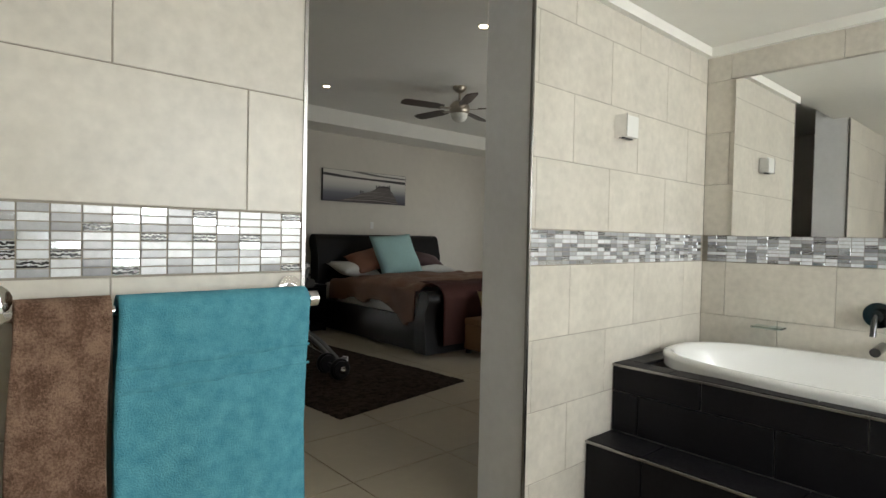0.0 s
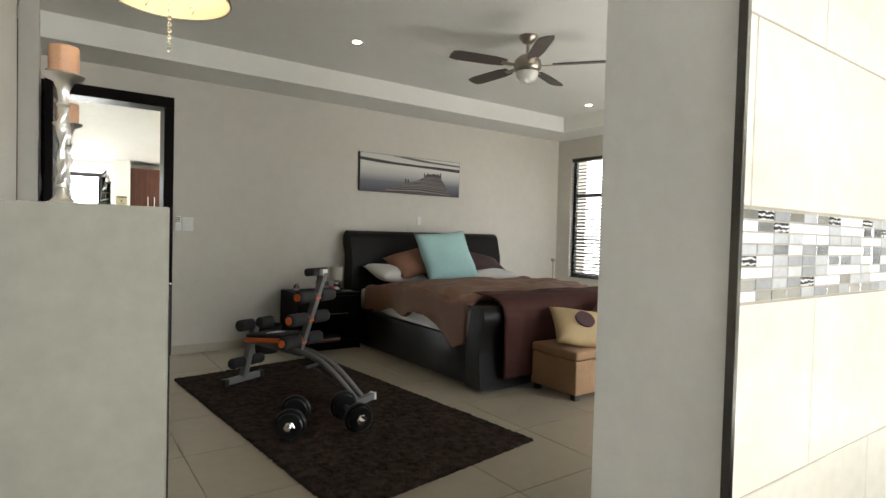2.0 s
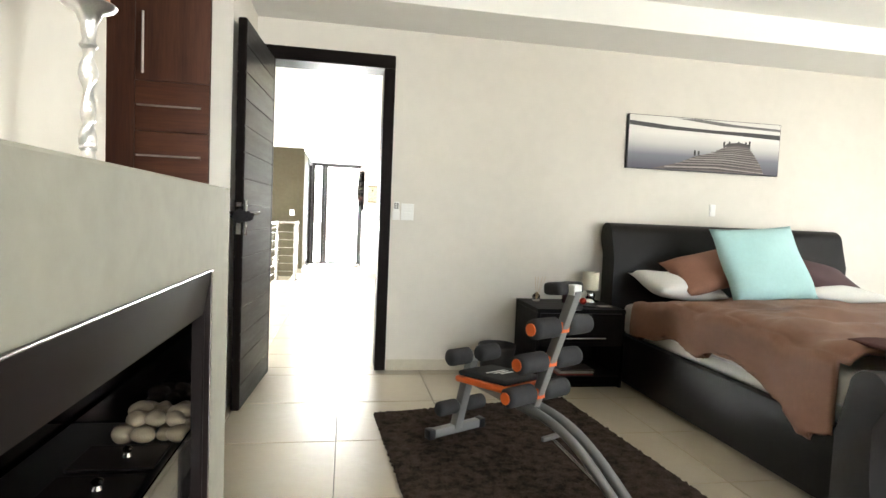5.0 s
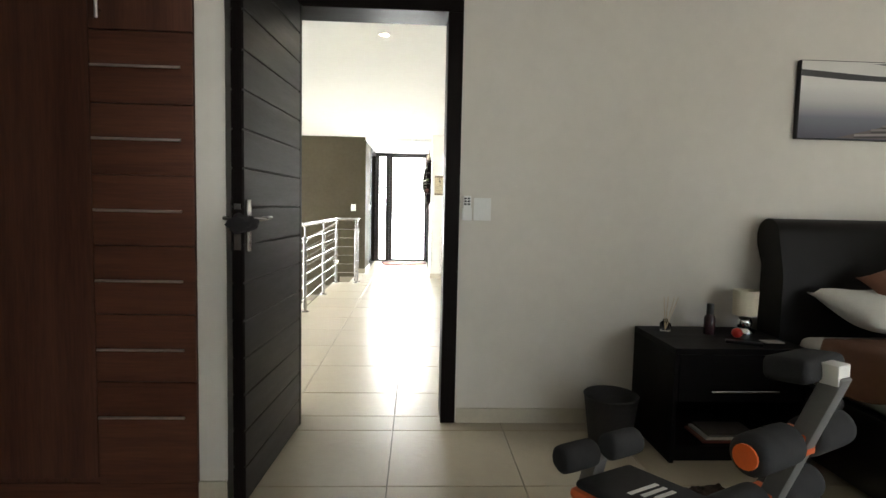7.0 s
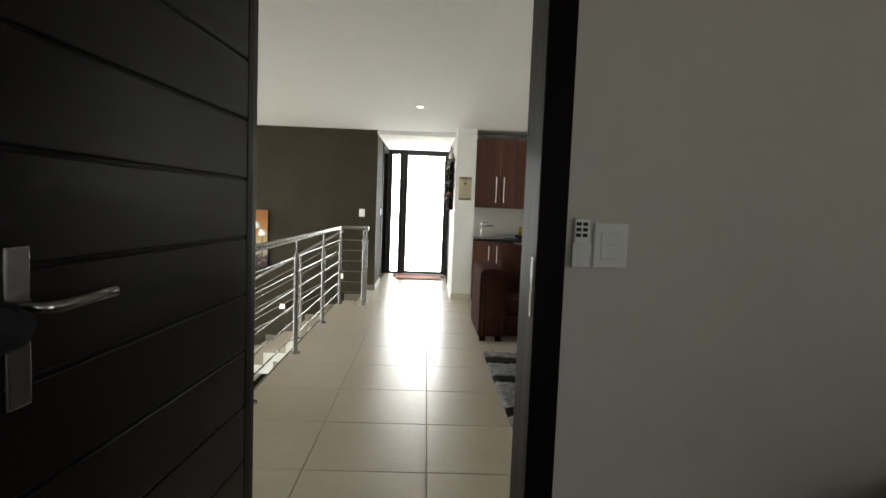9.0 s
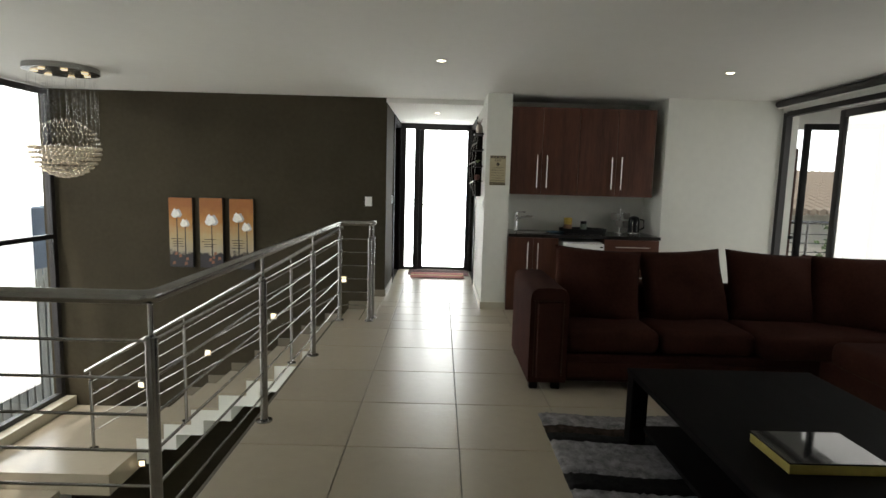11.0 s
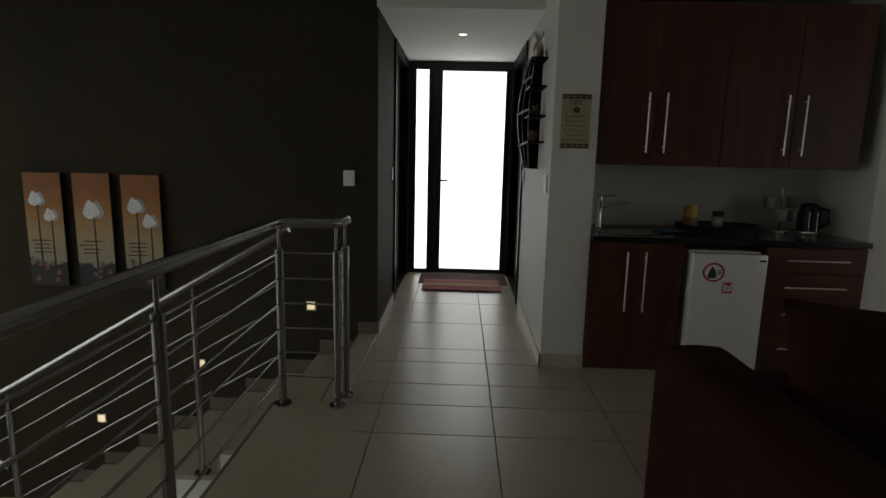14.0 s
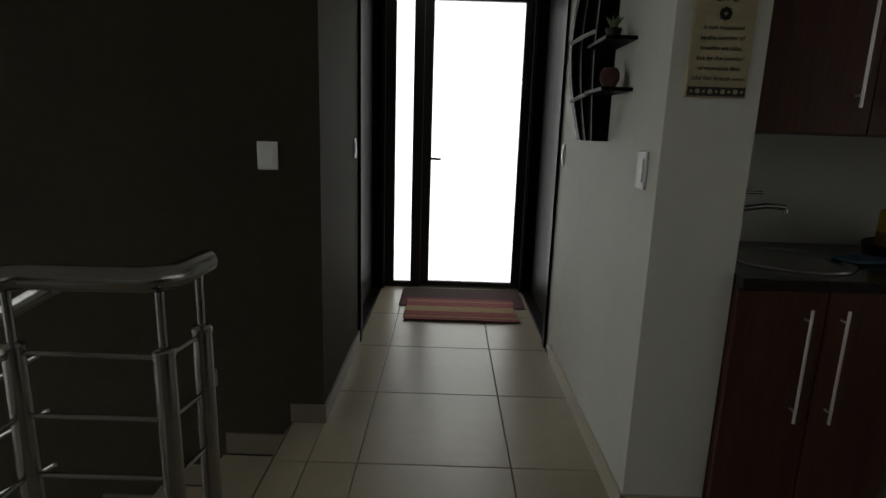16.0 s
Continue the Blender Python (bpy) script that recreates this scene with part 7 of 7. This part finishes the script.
kt = thing("kettle", (3.66, 13.60, 0.9), "black electric kettle with steel trim", "kettle")
lathe_part("jug", [(0.066, 0.0), (0.068, 0.02), (0.064, 0.16), (0.058, 0.20), (0.03, 0.215), (0.004, 0.218)], (3.66, 13.62, 0.898), BLACKP, kt)
lathe_part("base_ring", [(0.0695, 0.0), (0.0705, 0.004), (0.0705, 0.02), (0.0695, 0.024)], (3.66, 13.62, 0.898), STEEL, kt)
path_part("handle", [(3.72, 13.60, 1.08), (3.765, 13.585, 1.07), (3.77, 13.585, 0.98), (3.725, 13.60, 0.95)], 0.010, BLACKP, kt)
for xx in (3.625, 3.68):
    tube_part("steel_strip", (xx, 13.556, 0.925), (xx, 13.560, 1.06), 0.005, STEEL, kt)

# ---------- corner sofa ----------
sf = thing("corner_sofa", (3.3, 11.3, 0), "chocolate suede corner sofa with loose back cushions", "sofa")
def soft_box(name, dims, material=SOFA, parent=sf, bevel=0.05, puff=0.0, label=""):
    bm = bmesh.new()
    add_box(bm, *dims, bevel=bevel, seg=4)
    return part(name, bm, material, parent, label, 60)
bm = bmesh.new()
pr = [(1.985, 0.055), (1.985, 0.66), (1.990, 0.695), (2.005, 0.718), (2.035, 0.732), (2.12, 0.738), (2.205, 0.732), (2.235, 0.716), (2.250, 0.69), (2.255, 0.65), (2.255, 0.055)]
extrude_profile(bm, pr, "y", 10.78, 11.68)
arm = part("arm", bm, SOFA, sf, "wide rolled arm with nailhead trim", 50)
soft_box("arm_panel", (2.035, 2.205, 10.762, 10.785, 0.09, 0.635), parent=arm, bevel=0.010)
soft_box("front_rail", (2.262, 4.02, 10.795, 10.825, 0.085, 0.205), bevel=0.010)
soft_box("base_frame", (2.256, 4.10, 10.82, 11.66, 0.055, 0.26), bevel=0.02)
soft_box("back_frame", (1.99, 5.0, 11.50, 11.70, 0.10, 0.66), bevel=0.05)
soft_box("base_frame", (4.105, 4.95, 8.9, 11.49, 0.085, 0.26), bevel=0.02)
soft_box("back_frame", (4.80, 5.0, 8.9, 11.49, 0.10, 0.66), bevel=0.05)
for x0, x1 in ((2.25, 2.93), (2.94, 3.62)):
    soft_box("seat_cushion", (x0, x1, 10.80, 11.48, 0.262, 0.44), bevel=0.06)
soft_box("seat_cushion", (3.63, 4.79, 10.72, 11.48, 0.262, 0.44), bevel=0.06)
soft_box("seat_cushion", (4.05, 4.79, 9.85, 10.70, 0.262, 0.44), bevel=0.06)
soft_box("seat_cushion", (4.05, 4.79, 8.95, 9.83, 0.262, 0.44), bevel=0.06)
for k, (x, y, yaw, w) in enumerate(((2.595, 11.33, -5, 0.69), (3.30, 11.35, 5, 0.70), (4.00, 11.36, -4, 0.69), (4.55, 11.22, -42, 0.70), (4.68, 10.35, -90, 0.80), (4.68, 9.4, -90, 0.80))):
    pillow("back_cushion", w, 0.62, 0.26, pose(x, y, 0.665, 70, 3 * (-1) ** k, yaw), SOFA, sf, "", seed=30 + k)
for x, y in ((2.03, 10.83), (2.19, 10.83), (2.03, 11.62), (4.85, 11.6), (4.85, 8.98), (4.15, 8.98)):
    box_part("foot", (x - 0.03, x + 0.03, y - 0.03, y + 0.03, 0, 0.056), DARKWOODZ, sf, "dark wooden foot", 0.004)
NAIL = mat("dark_bronze_nail", (0.10, 0.07, 0.05), 0.4, 0.9, var=0.1, scale=30)
bm = bmesh.new()
for i in range(26):
    for x in (2.020, 2.220):
        bmesh.ops.create_icosphere(bm, subdivisions=1, radius=0.0055, matrix=Matrix.Translation((x, 10.779, 0.11 + 0.0205 * i)))
for i in range(10):
    bmesh.ops.create_icosphere(bm, subdivisions=1, radius=0.006, matrix=Matrix.Translation((2.012 + 0.0225 * i, 10.778, 0.645)))
o_ = part("nailhead_trim", bm, NAIL, sf, "rows of dark bronze nailheads")
o_["kind"] = "stuff"

# ---------- coffee table and rug ----------
TABLEW = wood("matt_black_table", (0.0045, 0.004, 0.004), (0.0085, 0.007, 0.007), 0.6, "y", spec=0.02)
ct = thing("coffee_table", (2.95, 9.35, 0.02), "low black rectangular coffee table", "coffee table")
box_part("tabletop", (2.42, 3.46, 8.62, 10.02, 0.40, 0.432), TABLEW, ct, "", 0.004)
for x in (2.47, 3.41):
    for y in (8.67, 9.97):
        box_part("leg", (x - 0.045, x + 0.045, y - 0.045, y + 0.045, 0.02, 0.399), TABLEW, ct, "", 0.004)
box_part("lower_shelf", (2.50, 3.38, 8.70, 9.94, 0.10, 0.125), TABLEW, ct, "", 0.003)
bx_ = thing("gilt_box", (2.75, 9.1, 0.432), "dark box with gilt sides on the coffee table", "box")
box_part("box_body", (2.62, 2.98, 8.86, 9.12, 0.4325, 0.470), mat("gilt", (0.55, 0.45, 0.14), 0.35, 0.6, var=0.15, scale=25), bx_, "", 0.003)
box_part("box_lid", (2.617, 2.983, 8.857, 9.123, 0.4705, 0.478), BLACKGLASS, bx_, "", 0.002)
rg = thing("patterned_shag_rug", (2.95, 9.4, 0), "grey and black patterned shaggy rug", "rug")
def grey_rug(x0, x1, y0, y1, material, nm):
    bm = bmesh.new()
    nu, nv = int((x1 - x0) * 60), max(6, int((y1 - y0) * 60))
    vs = []
    for i in range(nu + 1):
        row = []
        for j in range(nv + 1):
            x, y = x0 + (x1 - x0) * i / nu, y0 + (y1 - y0) * j / nv
            e = i in (0, nu) or j in (0, nv)
            row.append(bm.verts.new((x + 0.006 * noise.noise((x * 40, y * 40, 2)), y + 0.02 * math.sin(7 * x) * (0 < j < nv or y not in (8.4, 10.36)), 0.003 if e else 0.017 + 0.009 * noise.noise((x * 60, y * 60, 0)) + 0.005 * noise.noise((x * 140, y * 140, 4)))))
        vs.append(row)
    for i in range(nu):
        for j in range(nv):
            bm.faces.new((vs[i][j], vs[i + 1][j], vs[i + 1][j + 1], vs[i][j + 1]))
    part(nm, bm, material, rg, "", 180)
BLKRUG = mat("black_shag", (0.02, 0.018, 0.018), 0.95, spec=0.1, second=(0.005, 0.005, 0.005), scale=22, bump=1.0, bump_scale=150)
for y0, y1, m_ in ((10.16, 10.34, GREYRUG), (10.06, 10.16, RUG), (9.96, 10.06, BLKRUG), (9.60, 9.96, GREYRUG), (9.45, 9.60, BLKRUG), (8.9, 9.45, GREYRUG), (8.75, 8.9, BLKRUG), (8.4, 8.75, GREYRUG)):
    grey_rug(1.99, 3.75, y0, y1, m_, "pile_band")

for x, y, z in ((1.31, 11.73, HC), (3.80, 11.89, HC), (1.33, 7.80, HC), (3.8, 8.6, HC), (1.25, 14.73, 2.40)):
    downlight(x, y, z)

# ---------- terrace sliding door ----------
sd = thing("sliding_door", (5.2, 11.1, 0), "dark aluminium folding terrace door standing open", "sliding door")
sd["kind"] = "structure"
for nm, b in (("jamb", (5.155, 5.225, 13.255, 13.318, 0, 2.33)), ("jamb", (5.12, 5.30, 9.0, 9.08, 0, 2.33)), ("head", (5.155, 5.225, 9.081, 13.254, 2.285, 2.338)), ("track", (5.16, 5.28, 9.081, 13.244, -0.005, 0.012))):
    box_part(nm, b, ALU, sd, "", 0.004)
def leaf(p0, p1):
    a, b = Vector((*p0, 0)), Vector((*p1, 0))
    d = b - a
    L = d.length
    M = Matrix.Translation(a) @ Matrix.Rotation(math.atan2(d.y, d.x), 4, "Z")
    for b_ in ((0, 0.07, -0.022, 0.022, 0.02, 2.255), (L - 0.07, L, -0.022, 0.022, 0.02, 2.255), (0.071, L - 0.071, -0.022, 0.022, 0.02, 0.10), (0.071, L - 0.071, -0.022, 0.022, 2.185, 2.255)):
        bm = bmesh.new()
        add_box(bm, *b_, bevel=0.003)
        bmesh.ops.transform(bm, matrix=M, verts=bm.verts)
        part("leaf_frame", bm, ALU, sd, "", 40)
    bm = bmesh.new()
    add_box(bm, 0.07, L - 0.07, -0.003, 0.003, 0.10, 2.185)
    bmesh.ops.transform(bm, matrix=M, verts=bm.verts)
    p_ = part("pane", bm, GLASS, sd)
    p_.visible_shadow = False
leaf((5.22, 12.47), (5.22, 11.30))
leaf((5.60, 13.62), (6.42, 13.42))
leaf((5.22, 10.35), (5.22, 9.10))
pm = thing("blind_pelmet", (5.05, 11.1, 2.4), "dark rolled-up blind under the ceiling", "roller blind")
tube_part("roll", (5.06, 9.05, 2.415), (5.06, 13.27, 2.415), 0.036, mat("charcoal_blind", (0.03, 0.028, 0.027), 0.7, var=0.15, scale=20), pm, "", 20)
box_part("cassette", (5.098, 5.148, 9.05, 13.28, 2.385, 2.455), ALU, pm, "", 0.004)
box_part("bottom_bar", (5.05, 5.07, 9.06, 13.26, 2.362, 2.378), PAINT_HALL, pm, "pale bottom bar", 0.003)

# terrace
terrace = structure("terrace_floor", [(5.3, 8.2, 8.5, 15.6, -0.20, -0.021)], bpy.data.materials["pale_paving"], "pale terrace floor outside the lounge", "terrace")
structure("ceiling_terrace", [(5.3, 8.3, 8.4, 15.7, 2.42, 2.55)], CEIL, "white painted ceiling over the covered terrace", "ceiling")
structure("wall_terrace", [(5.302, 5.53, 13.66, 13.80, -0.02, 2.42)], PAINT_HALL, "white painted terrace wall end", "wall")
tc_ = thing("terrace_cabinet", (5.64, 14.2, 0), "tall dark walnut cabinet on the covered terrace", "cabinet")
box_part("body", (5.32, 5.80, 14.0, 14.5, 0.0, 2.0), WALNUTZ, tc_, "", 0.004)
box_part("worktop", (5.31, 5.82, 13.98, 14.52, 0.86, 0.90), GRANITE, tc_, "dark stone shelf", 0.003)
tb_ = thing("terrace_balustrade", (7.9, 11, 0), "steel terrace balustrade outside", "balustrade")
for y in (9.0, 10.1, 11.2, 12.3, 13.4, 15.45):
    tube_part("post", (8.0, y, -0.021), (8.0, y, 1.0), 0.02, STEEL, tb_)
tube_part("handrail", (8.0, 8.6, 1.0), (8.0, 15.45, 1.0), 0.025, STEEL, tb_)
for x in (5.95, 6.97):
    tube_part("post", (x, 15.45, -0.021), (x, 15.45, 1.0), 0.02, STEEL, tb_)
tube_part("handrail", (5.6, 15.45, 1.0), (8.0, 15.45, 1.0), 0.025, STEEL, tb_)
for i in range(6):
    tube_part("rod", (5.6, 15.45, 0.12 + 0.14 * i), (8.0, 15.45, 0.12 + 0.14 * i), 0.006, STEEL, tb_, seg=8)
for i in range(6):
    tube_part("rod", (8.0, 8.6, 0.12 + 0.14 * i), (8.0, 15.45, 0.12 + 0.14 * i), 0.006, STEEL, tb_, seg=8)
nh = thing("neighbour_house", (14, 26, -3.4), "cream house with a clay tile roof beyond the terrace", "house")
HW = mat("cream_render", (0.55, 0.52, 0.45), 0.85, var=0.08, scale=1)
box_part("wall", (9.9, 20, 22, 34, -3.4, 0.98), HW, nh, "", 0)
ROOF = mat("clay_roof_tile", (0.30, 0.24, 0.18), 0.8, var=0.2, scale=4)
bm = bmesh.new()
for r in range(14):
    z0_, y0_ = 0.93 + 0.085 * r, 21.5 + 0.34 * r
    for c in range(44):
        x = 9.6 + 0.25 * c
        add_tube(bm, (x, y0_, z0_ + 0.02), (x, y0_ + 0.36, z0_ + 0.10), 0.10, 6)
o_ = part("roof", bm, ROOF, nh, "overlapping clay roof tiles")
box_part("roof_slab", (9.5, 20.6, 21.6, 26.4, 0.86, 0.94), HW, nh, "", 0)
box_part("window", (13.5, 14.8, 21.96, 22.02, -0.6, 0.5), BLACKGLASS, nh, "dark window", 0)
structure("backdrop_east", [(60, 60.2, -60, 90, -3.4, 30)], OUTSIDE_EAST, "bright hazy overcast distance", "backdrop")


def tree(x, y, h, seed, label):
    rnd = random.Random(seed)
    t = thing("tree", (x, y, -3.4), label, "tree")
    path_part("trunk", [(x, y, -3.4), (x + 0.1, y + 0.05, -3.4 + h * 0.35), (x + 0.05, y, -3.4 + h * 0.6)], 0.12, mat("bark_%d" % seed, (0.10, 0.075, 0.055), 0.9, var=0.2, scale=10), t)
    bm = bmesh.new()
    for k in range(1100):
        a, b = rnd.uniform(0, 6.283), rnd.gauss(0, 1)
        r = rnd.uniform(0.1, 1) ** 0.6
        p = Vector((x + 1.3 * r * math.cos(a), y + 1.3 * r * math.sin(a), -3.4 + h * 0.68 + b * 0.55))
        s = rnd.uniform(0.06, 0.14)
        ax = Vector((rnd.gauss(0, 1), rnd.gauss(0, 1), rnd.gauss(0, 1))).normalized()
        sd_ = ax.orthogonal().normalized()
        q = [bm.verts.new(p + ax * s), bm.verts.new(p + sd_ * s * 0.5), bm.verts.new(p - ax * s), bm.verts.new(p - sd_ * s * 0.5)]
        bm.faces.new(q)
    part("crown", bm, mat("leaf_%d" % seed, (0.06, 0.09, 0.03), 0.7, var=0.3, scale=3), t)


tree(11.9, 20.2, 4.3, 41, "small leafy tree before the neighbouring house")

# ---------- tiles: pieces of floors and walls ----------
TP, TX, TY = 0.62, 1.47, 8.0


def tile_mesh(name, w, d, h, material, axis="z", bevel=0.0025):
    """One shared tile: a slab with softened upper edges, its face at 0."""
    bm = bmesh.new()
    b = bevel
    lo = [(-w / 2, -d / 2), (w / 2, -d / 2), (w / 2, d / 2), (-w / 2, d / 2)]
    rings = [[(x, y, -h) for x, y in lo], [(x, y, -b) for x, y in lo], [(x - math.copysign(b, x), y - math.copysign(b, y), 0) for x, y in lo]]
    vs = [[bm.verts.new(c) for c in r] for r in rings]
    for a, c in zip(vs, vs[1:]):
        for i in range(4):
            bm.faces.new((a[i], a[(i + 1) % 4], c[(i + 1) % 4], c[i]))
    bm.faces.new(vs[-1])
    bmesh.ops.recalc_face_normals(bm, faces=bm.faces)
    me = bpy.data.meshes.new(name)
    bm.to_mesh(me)
    bm.free()
    me.materials.append(material)
    return me


def put(name, me, parent, m):
    ob = new(name, me)
    ob.parent = parent
    ob.matrix_basis = m
    return ob


full = tile_mesh("floor_tile", TP - 0.004, TP - 0.004, 0.006, FLOORTILE)
cutc = {}


def floor_area(x0, x1, y0, y1, parent):
    i0, i1 = math.floor((x0 - TX) / TP), math.ceil((x1 - TX) / TP)
    j0, j1 = math.floor((y0 - TY) / TP), math.ceil((y1 - TY) / TP)
    for i in range(i0, i1):
        for j in range(j0, j1):
            a, b = max(x0, TX + TP * i), min(x1, TX + TP * (i + 1))
            c, d = max(y0, TY + TP * j), min(y1, TY + TP * (j + 1))
            if b - a < 0.02 or d - c < 0.02:
                continue
            w, l = round(b - a - 0.004, 3), round(d - c - 0.004, 3)
            me = full if (w, l) == (0.616, 0.616) else cutc.setdefault((w, l), None)
            if me is None:
                me = cutc[(w, l)] = tile_mesh("floor_tile_cut", w, l, 0.006, FLOORTILE)
            put("floor_tile", me, parent, Matrix.Translation(((a + b) / 2, (c + d) / 2, 0)))


floor_area(0.755, 6.98, 1.85, 6.97, floor_bed)
floor_area(-2.5, 2.19, -2.4, 1.85, floor_bed)
floor_area(-0.5, 0.755, 4.46, 6.03, floor_bed)
floor_area(0.26, 5.15, 6.97, 12.67, floor_hall)
floor_area(0.65, 5.15, 12.67, 13.32, floor_hall)
floor_area(0.65, 1.83, 13.32, 16.17, floor_hall)
floor_area(0.51, 0.65, 12.67, 13.88, floor_hall)
floor_area(2.11, 3.86, 13.32, 13.42, floor_hall)
floor_area(-3.4, 0.26, 7.1, 8.93, floor_hall)

# wall tiles: rows above and below a mosaic band
ROWS_Z = [(-0.115, 0.189), (0.192, 0.493), (0.496, 0.796), (0.799, 1.108), (1.266, 1.561), (1.564, 1.864), (1.867, 2.167), (2.170, 2.368)]


def tiled_wall(parent, along, fixed, start, end, offs, rise=0.0):
    """Staggered 57 by 30 cm tiles on a wall; along is the axis that the wall runs in."""
    cache = {}
    for r, (z0, z1) in enumerate(ROWS_Z):
        z0, z1 = max(0.0, z0 + rise), z1 + (rise if r < len(ROWS_Z) - 1 else 0)
        p = offs[r % 2]
        k = math.floor((start - p) / 0.545) - 1
        while True:
            a, b = max(start, p + 0.545 * k), min(end, p + 0.545 * (k + 1))
            k += 1
            if p + 0.545 * (k - 1) > end:
                break
            if b - a < 0.015:
                continue
            w, h = round(b - a - 0.0032, 3), round(z1 - z0, 3)
            if (w, h) not in cache:
                cache[(w, h)] = tile_mesh("wall_tile", w, h, 0.011, WALLTILE, bevel=0.0012)
            c = (a + b) / 2
            if along == "x":
                m = Matrix.Translation((c, fixed, (z0 + z1) / 2)) @ Matrix.Rotation(radians(90), 4, "X")
            else:
                m = Matrix.Translation((fixed, c, (z0 + z1) / 2)) @ Matrix.Rotation(radians(-90), 4, "Z") @ Matrix.Rotation(radians(90), 4, "X")
            put("wall_tile", cache[(w, h)], parent, m)


wr = bpy.data.objects["wall_bathroom_bedroom"]
wlt = bpy.data.objects["wall_towel"]
wmm = bpy.data.objects["wall_bathroom_mirror"]
tiled_wall(wr, "x", YB, XE, 3.37, (2.339, 2.045))
tiled_wall(wlt, "x", YL, -0.78, XL, (-0.012, 0.24), 0.013)
tiled_wall(wmm, "y", 3.37, -2.4, YB, (0.62, 0.90))
# grout beds
for nm, b in (("grout_bed", (XE, 3.37, YB + 0.002, YB + 0.0115, 0.0, 2.368)), ("grout_bed", (-0.78, XL, YL + 0.002, YL + 0.0115, 0, 2.368))):
    box_part(nm, b, WGROUT, wr if b[0] > 1 else wlt, "", 0)

MOS = [mat("mosaic_" + n, c, r, 0.0, var=0.12, scale=60, coat=0.3, island=0.08) for n, c, r in (("white", (0.74, 0.76, 0.78), 0.15), ("pale_grey", (0.45, 0.46, 0.48), 0.2), ("grey", (0.29, 0.295, 0.31), 0.25), ("stone", (0.37, 0.375, 0.385), 0.4))]
MOSILVER = mat("mosaic_silver", (0.74, 0.77, 0.82), 0.16, 1.0, var=0.05, scale=40)
bl = bpy.data.materials.new("mosaic_striped_foil")
bl.use_nodes = True
bnt = bl.node_tree
bg_, bw, br = bnt.nodes.new("ShaderNodeNewGeometry"), bnt.nodes.new("ShaderNodeTexWave"), bnt.nodes.new("ShaderNodeValToRGB")
bw.bands_direction = "Z"
bw.inputs["Scale"].default_value, bw.inputs["Distortion"].default_value, bw.inputs["Detail"].default_value, bw.inputs["Detail Scale"].default_value = 40, 5, 2, 3
br.color_ramp.elements[0].position, br.color_ramp.elements[1].position = 0.55, 0.72
br.color_ramp.elements[0].color, br.color_ramp.elements[1].color = (0.012, 0.012, 0.014, 1), (0.62, 0.62, 0.62, 1)
bnt.links.new(bg_.outputs["Position"], bw.inputs["Vector"])
bnt.links.new(bw.outputs["Fac"], br.inputs[0])
bnt.links.new(br.outputs[0], bnt.nodes["Principled BSDF"].inputs["Base Color"])
bnt.nodes["Principled BSDF"].inputs["Roughness"].default_value = 0.2
BZ0, BZ1, NR, PWD = 1.112, 1.262, 8, 0.0545
PHT = (BZ1 - BZ0) / NR
mos_meshes = [tile_mesh("mosaic_tile", PWD - 0.003, PHT - 0.0025, 0.008, m_, bevel=0.0008) for m_ in (MOS[0], MOS[1], MOS[2], MOS[3], MOSILVER, bl)]
WEIGHT = [0] * 8 + [1] * 5 + [2] * 2 + [3] * 2 + [4] * 4 + [5] * 3


def mosaic(parent, along, fixed, start, end, seed, joined=False, rise=0.0):
    rnd = random.Random(seed)
    bms = [bmesh.new() for _ in mos_meshes] if joined else None
    n = int((end - start) / PWD)
    for i in range(n):
        for r in range(NR):
            k = rnd.choice(WEIGHT)
            c = start + PWD * (i + 0.5)
            z = BZ0 + rise + PHT * (r + 0.5)
            proud = rnd.uniform(-0.0006, 0.0006)
            if along == "x":
                m = Matrix.Translation((c, fixed + proud, z)) @ Matrix.Rotation(radians(90), 4, "X")
            else:
                m = Matrix.Translation((fixed + proud, c, z)) @ Matrix.Rotation(radians(-90), 4, "Z") @ Matrix.Rotation(radians(90), 4, "X")
            if joined:
                before = len(bms[k].verts)
                bms[k].from_mesh(mos_meshes[k])
                bms[k].verts.ensure_lookup_table()
                bmesh.ops.transform(bms[k], matrix=m, verts=bms[k].verts[before:])
            else:
                put("mosaic_tile", mos_meshes[k], parent, m)
    if joined:
        for k, b_ in enumerate(bms):
            o_ = part("mosaic_band", b_, mos_meshes[k].materials[0], parent)
            o_["kind"] = "stuff"


mosaic(wlt, "x", YL - 0.0005, -0.03, XL - 0.005, 21, rise=0.013)
mosaic(wr, "x", YB - 0.0005, XE + 0.005, 3.365, 22)
mosaic(wmm, "y", 3.3705, -1.5, YB - 0.004, 23, True)
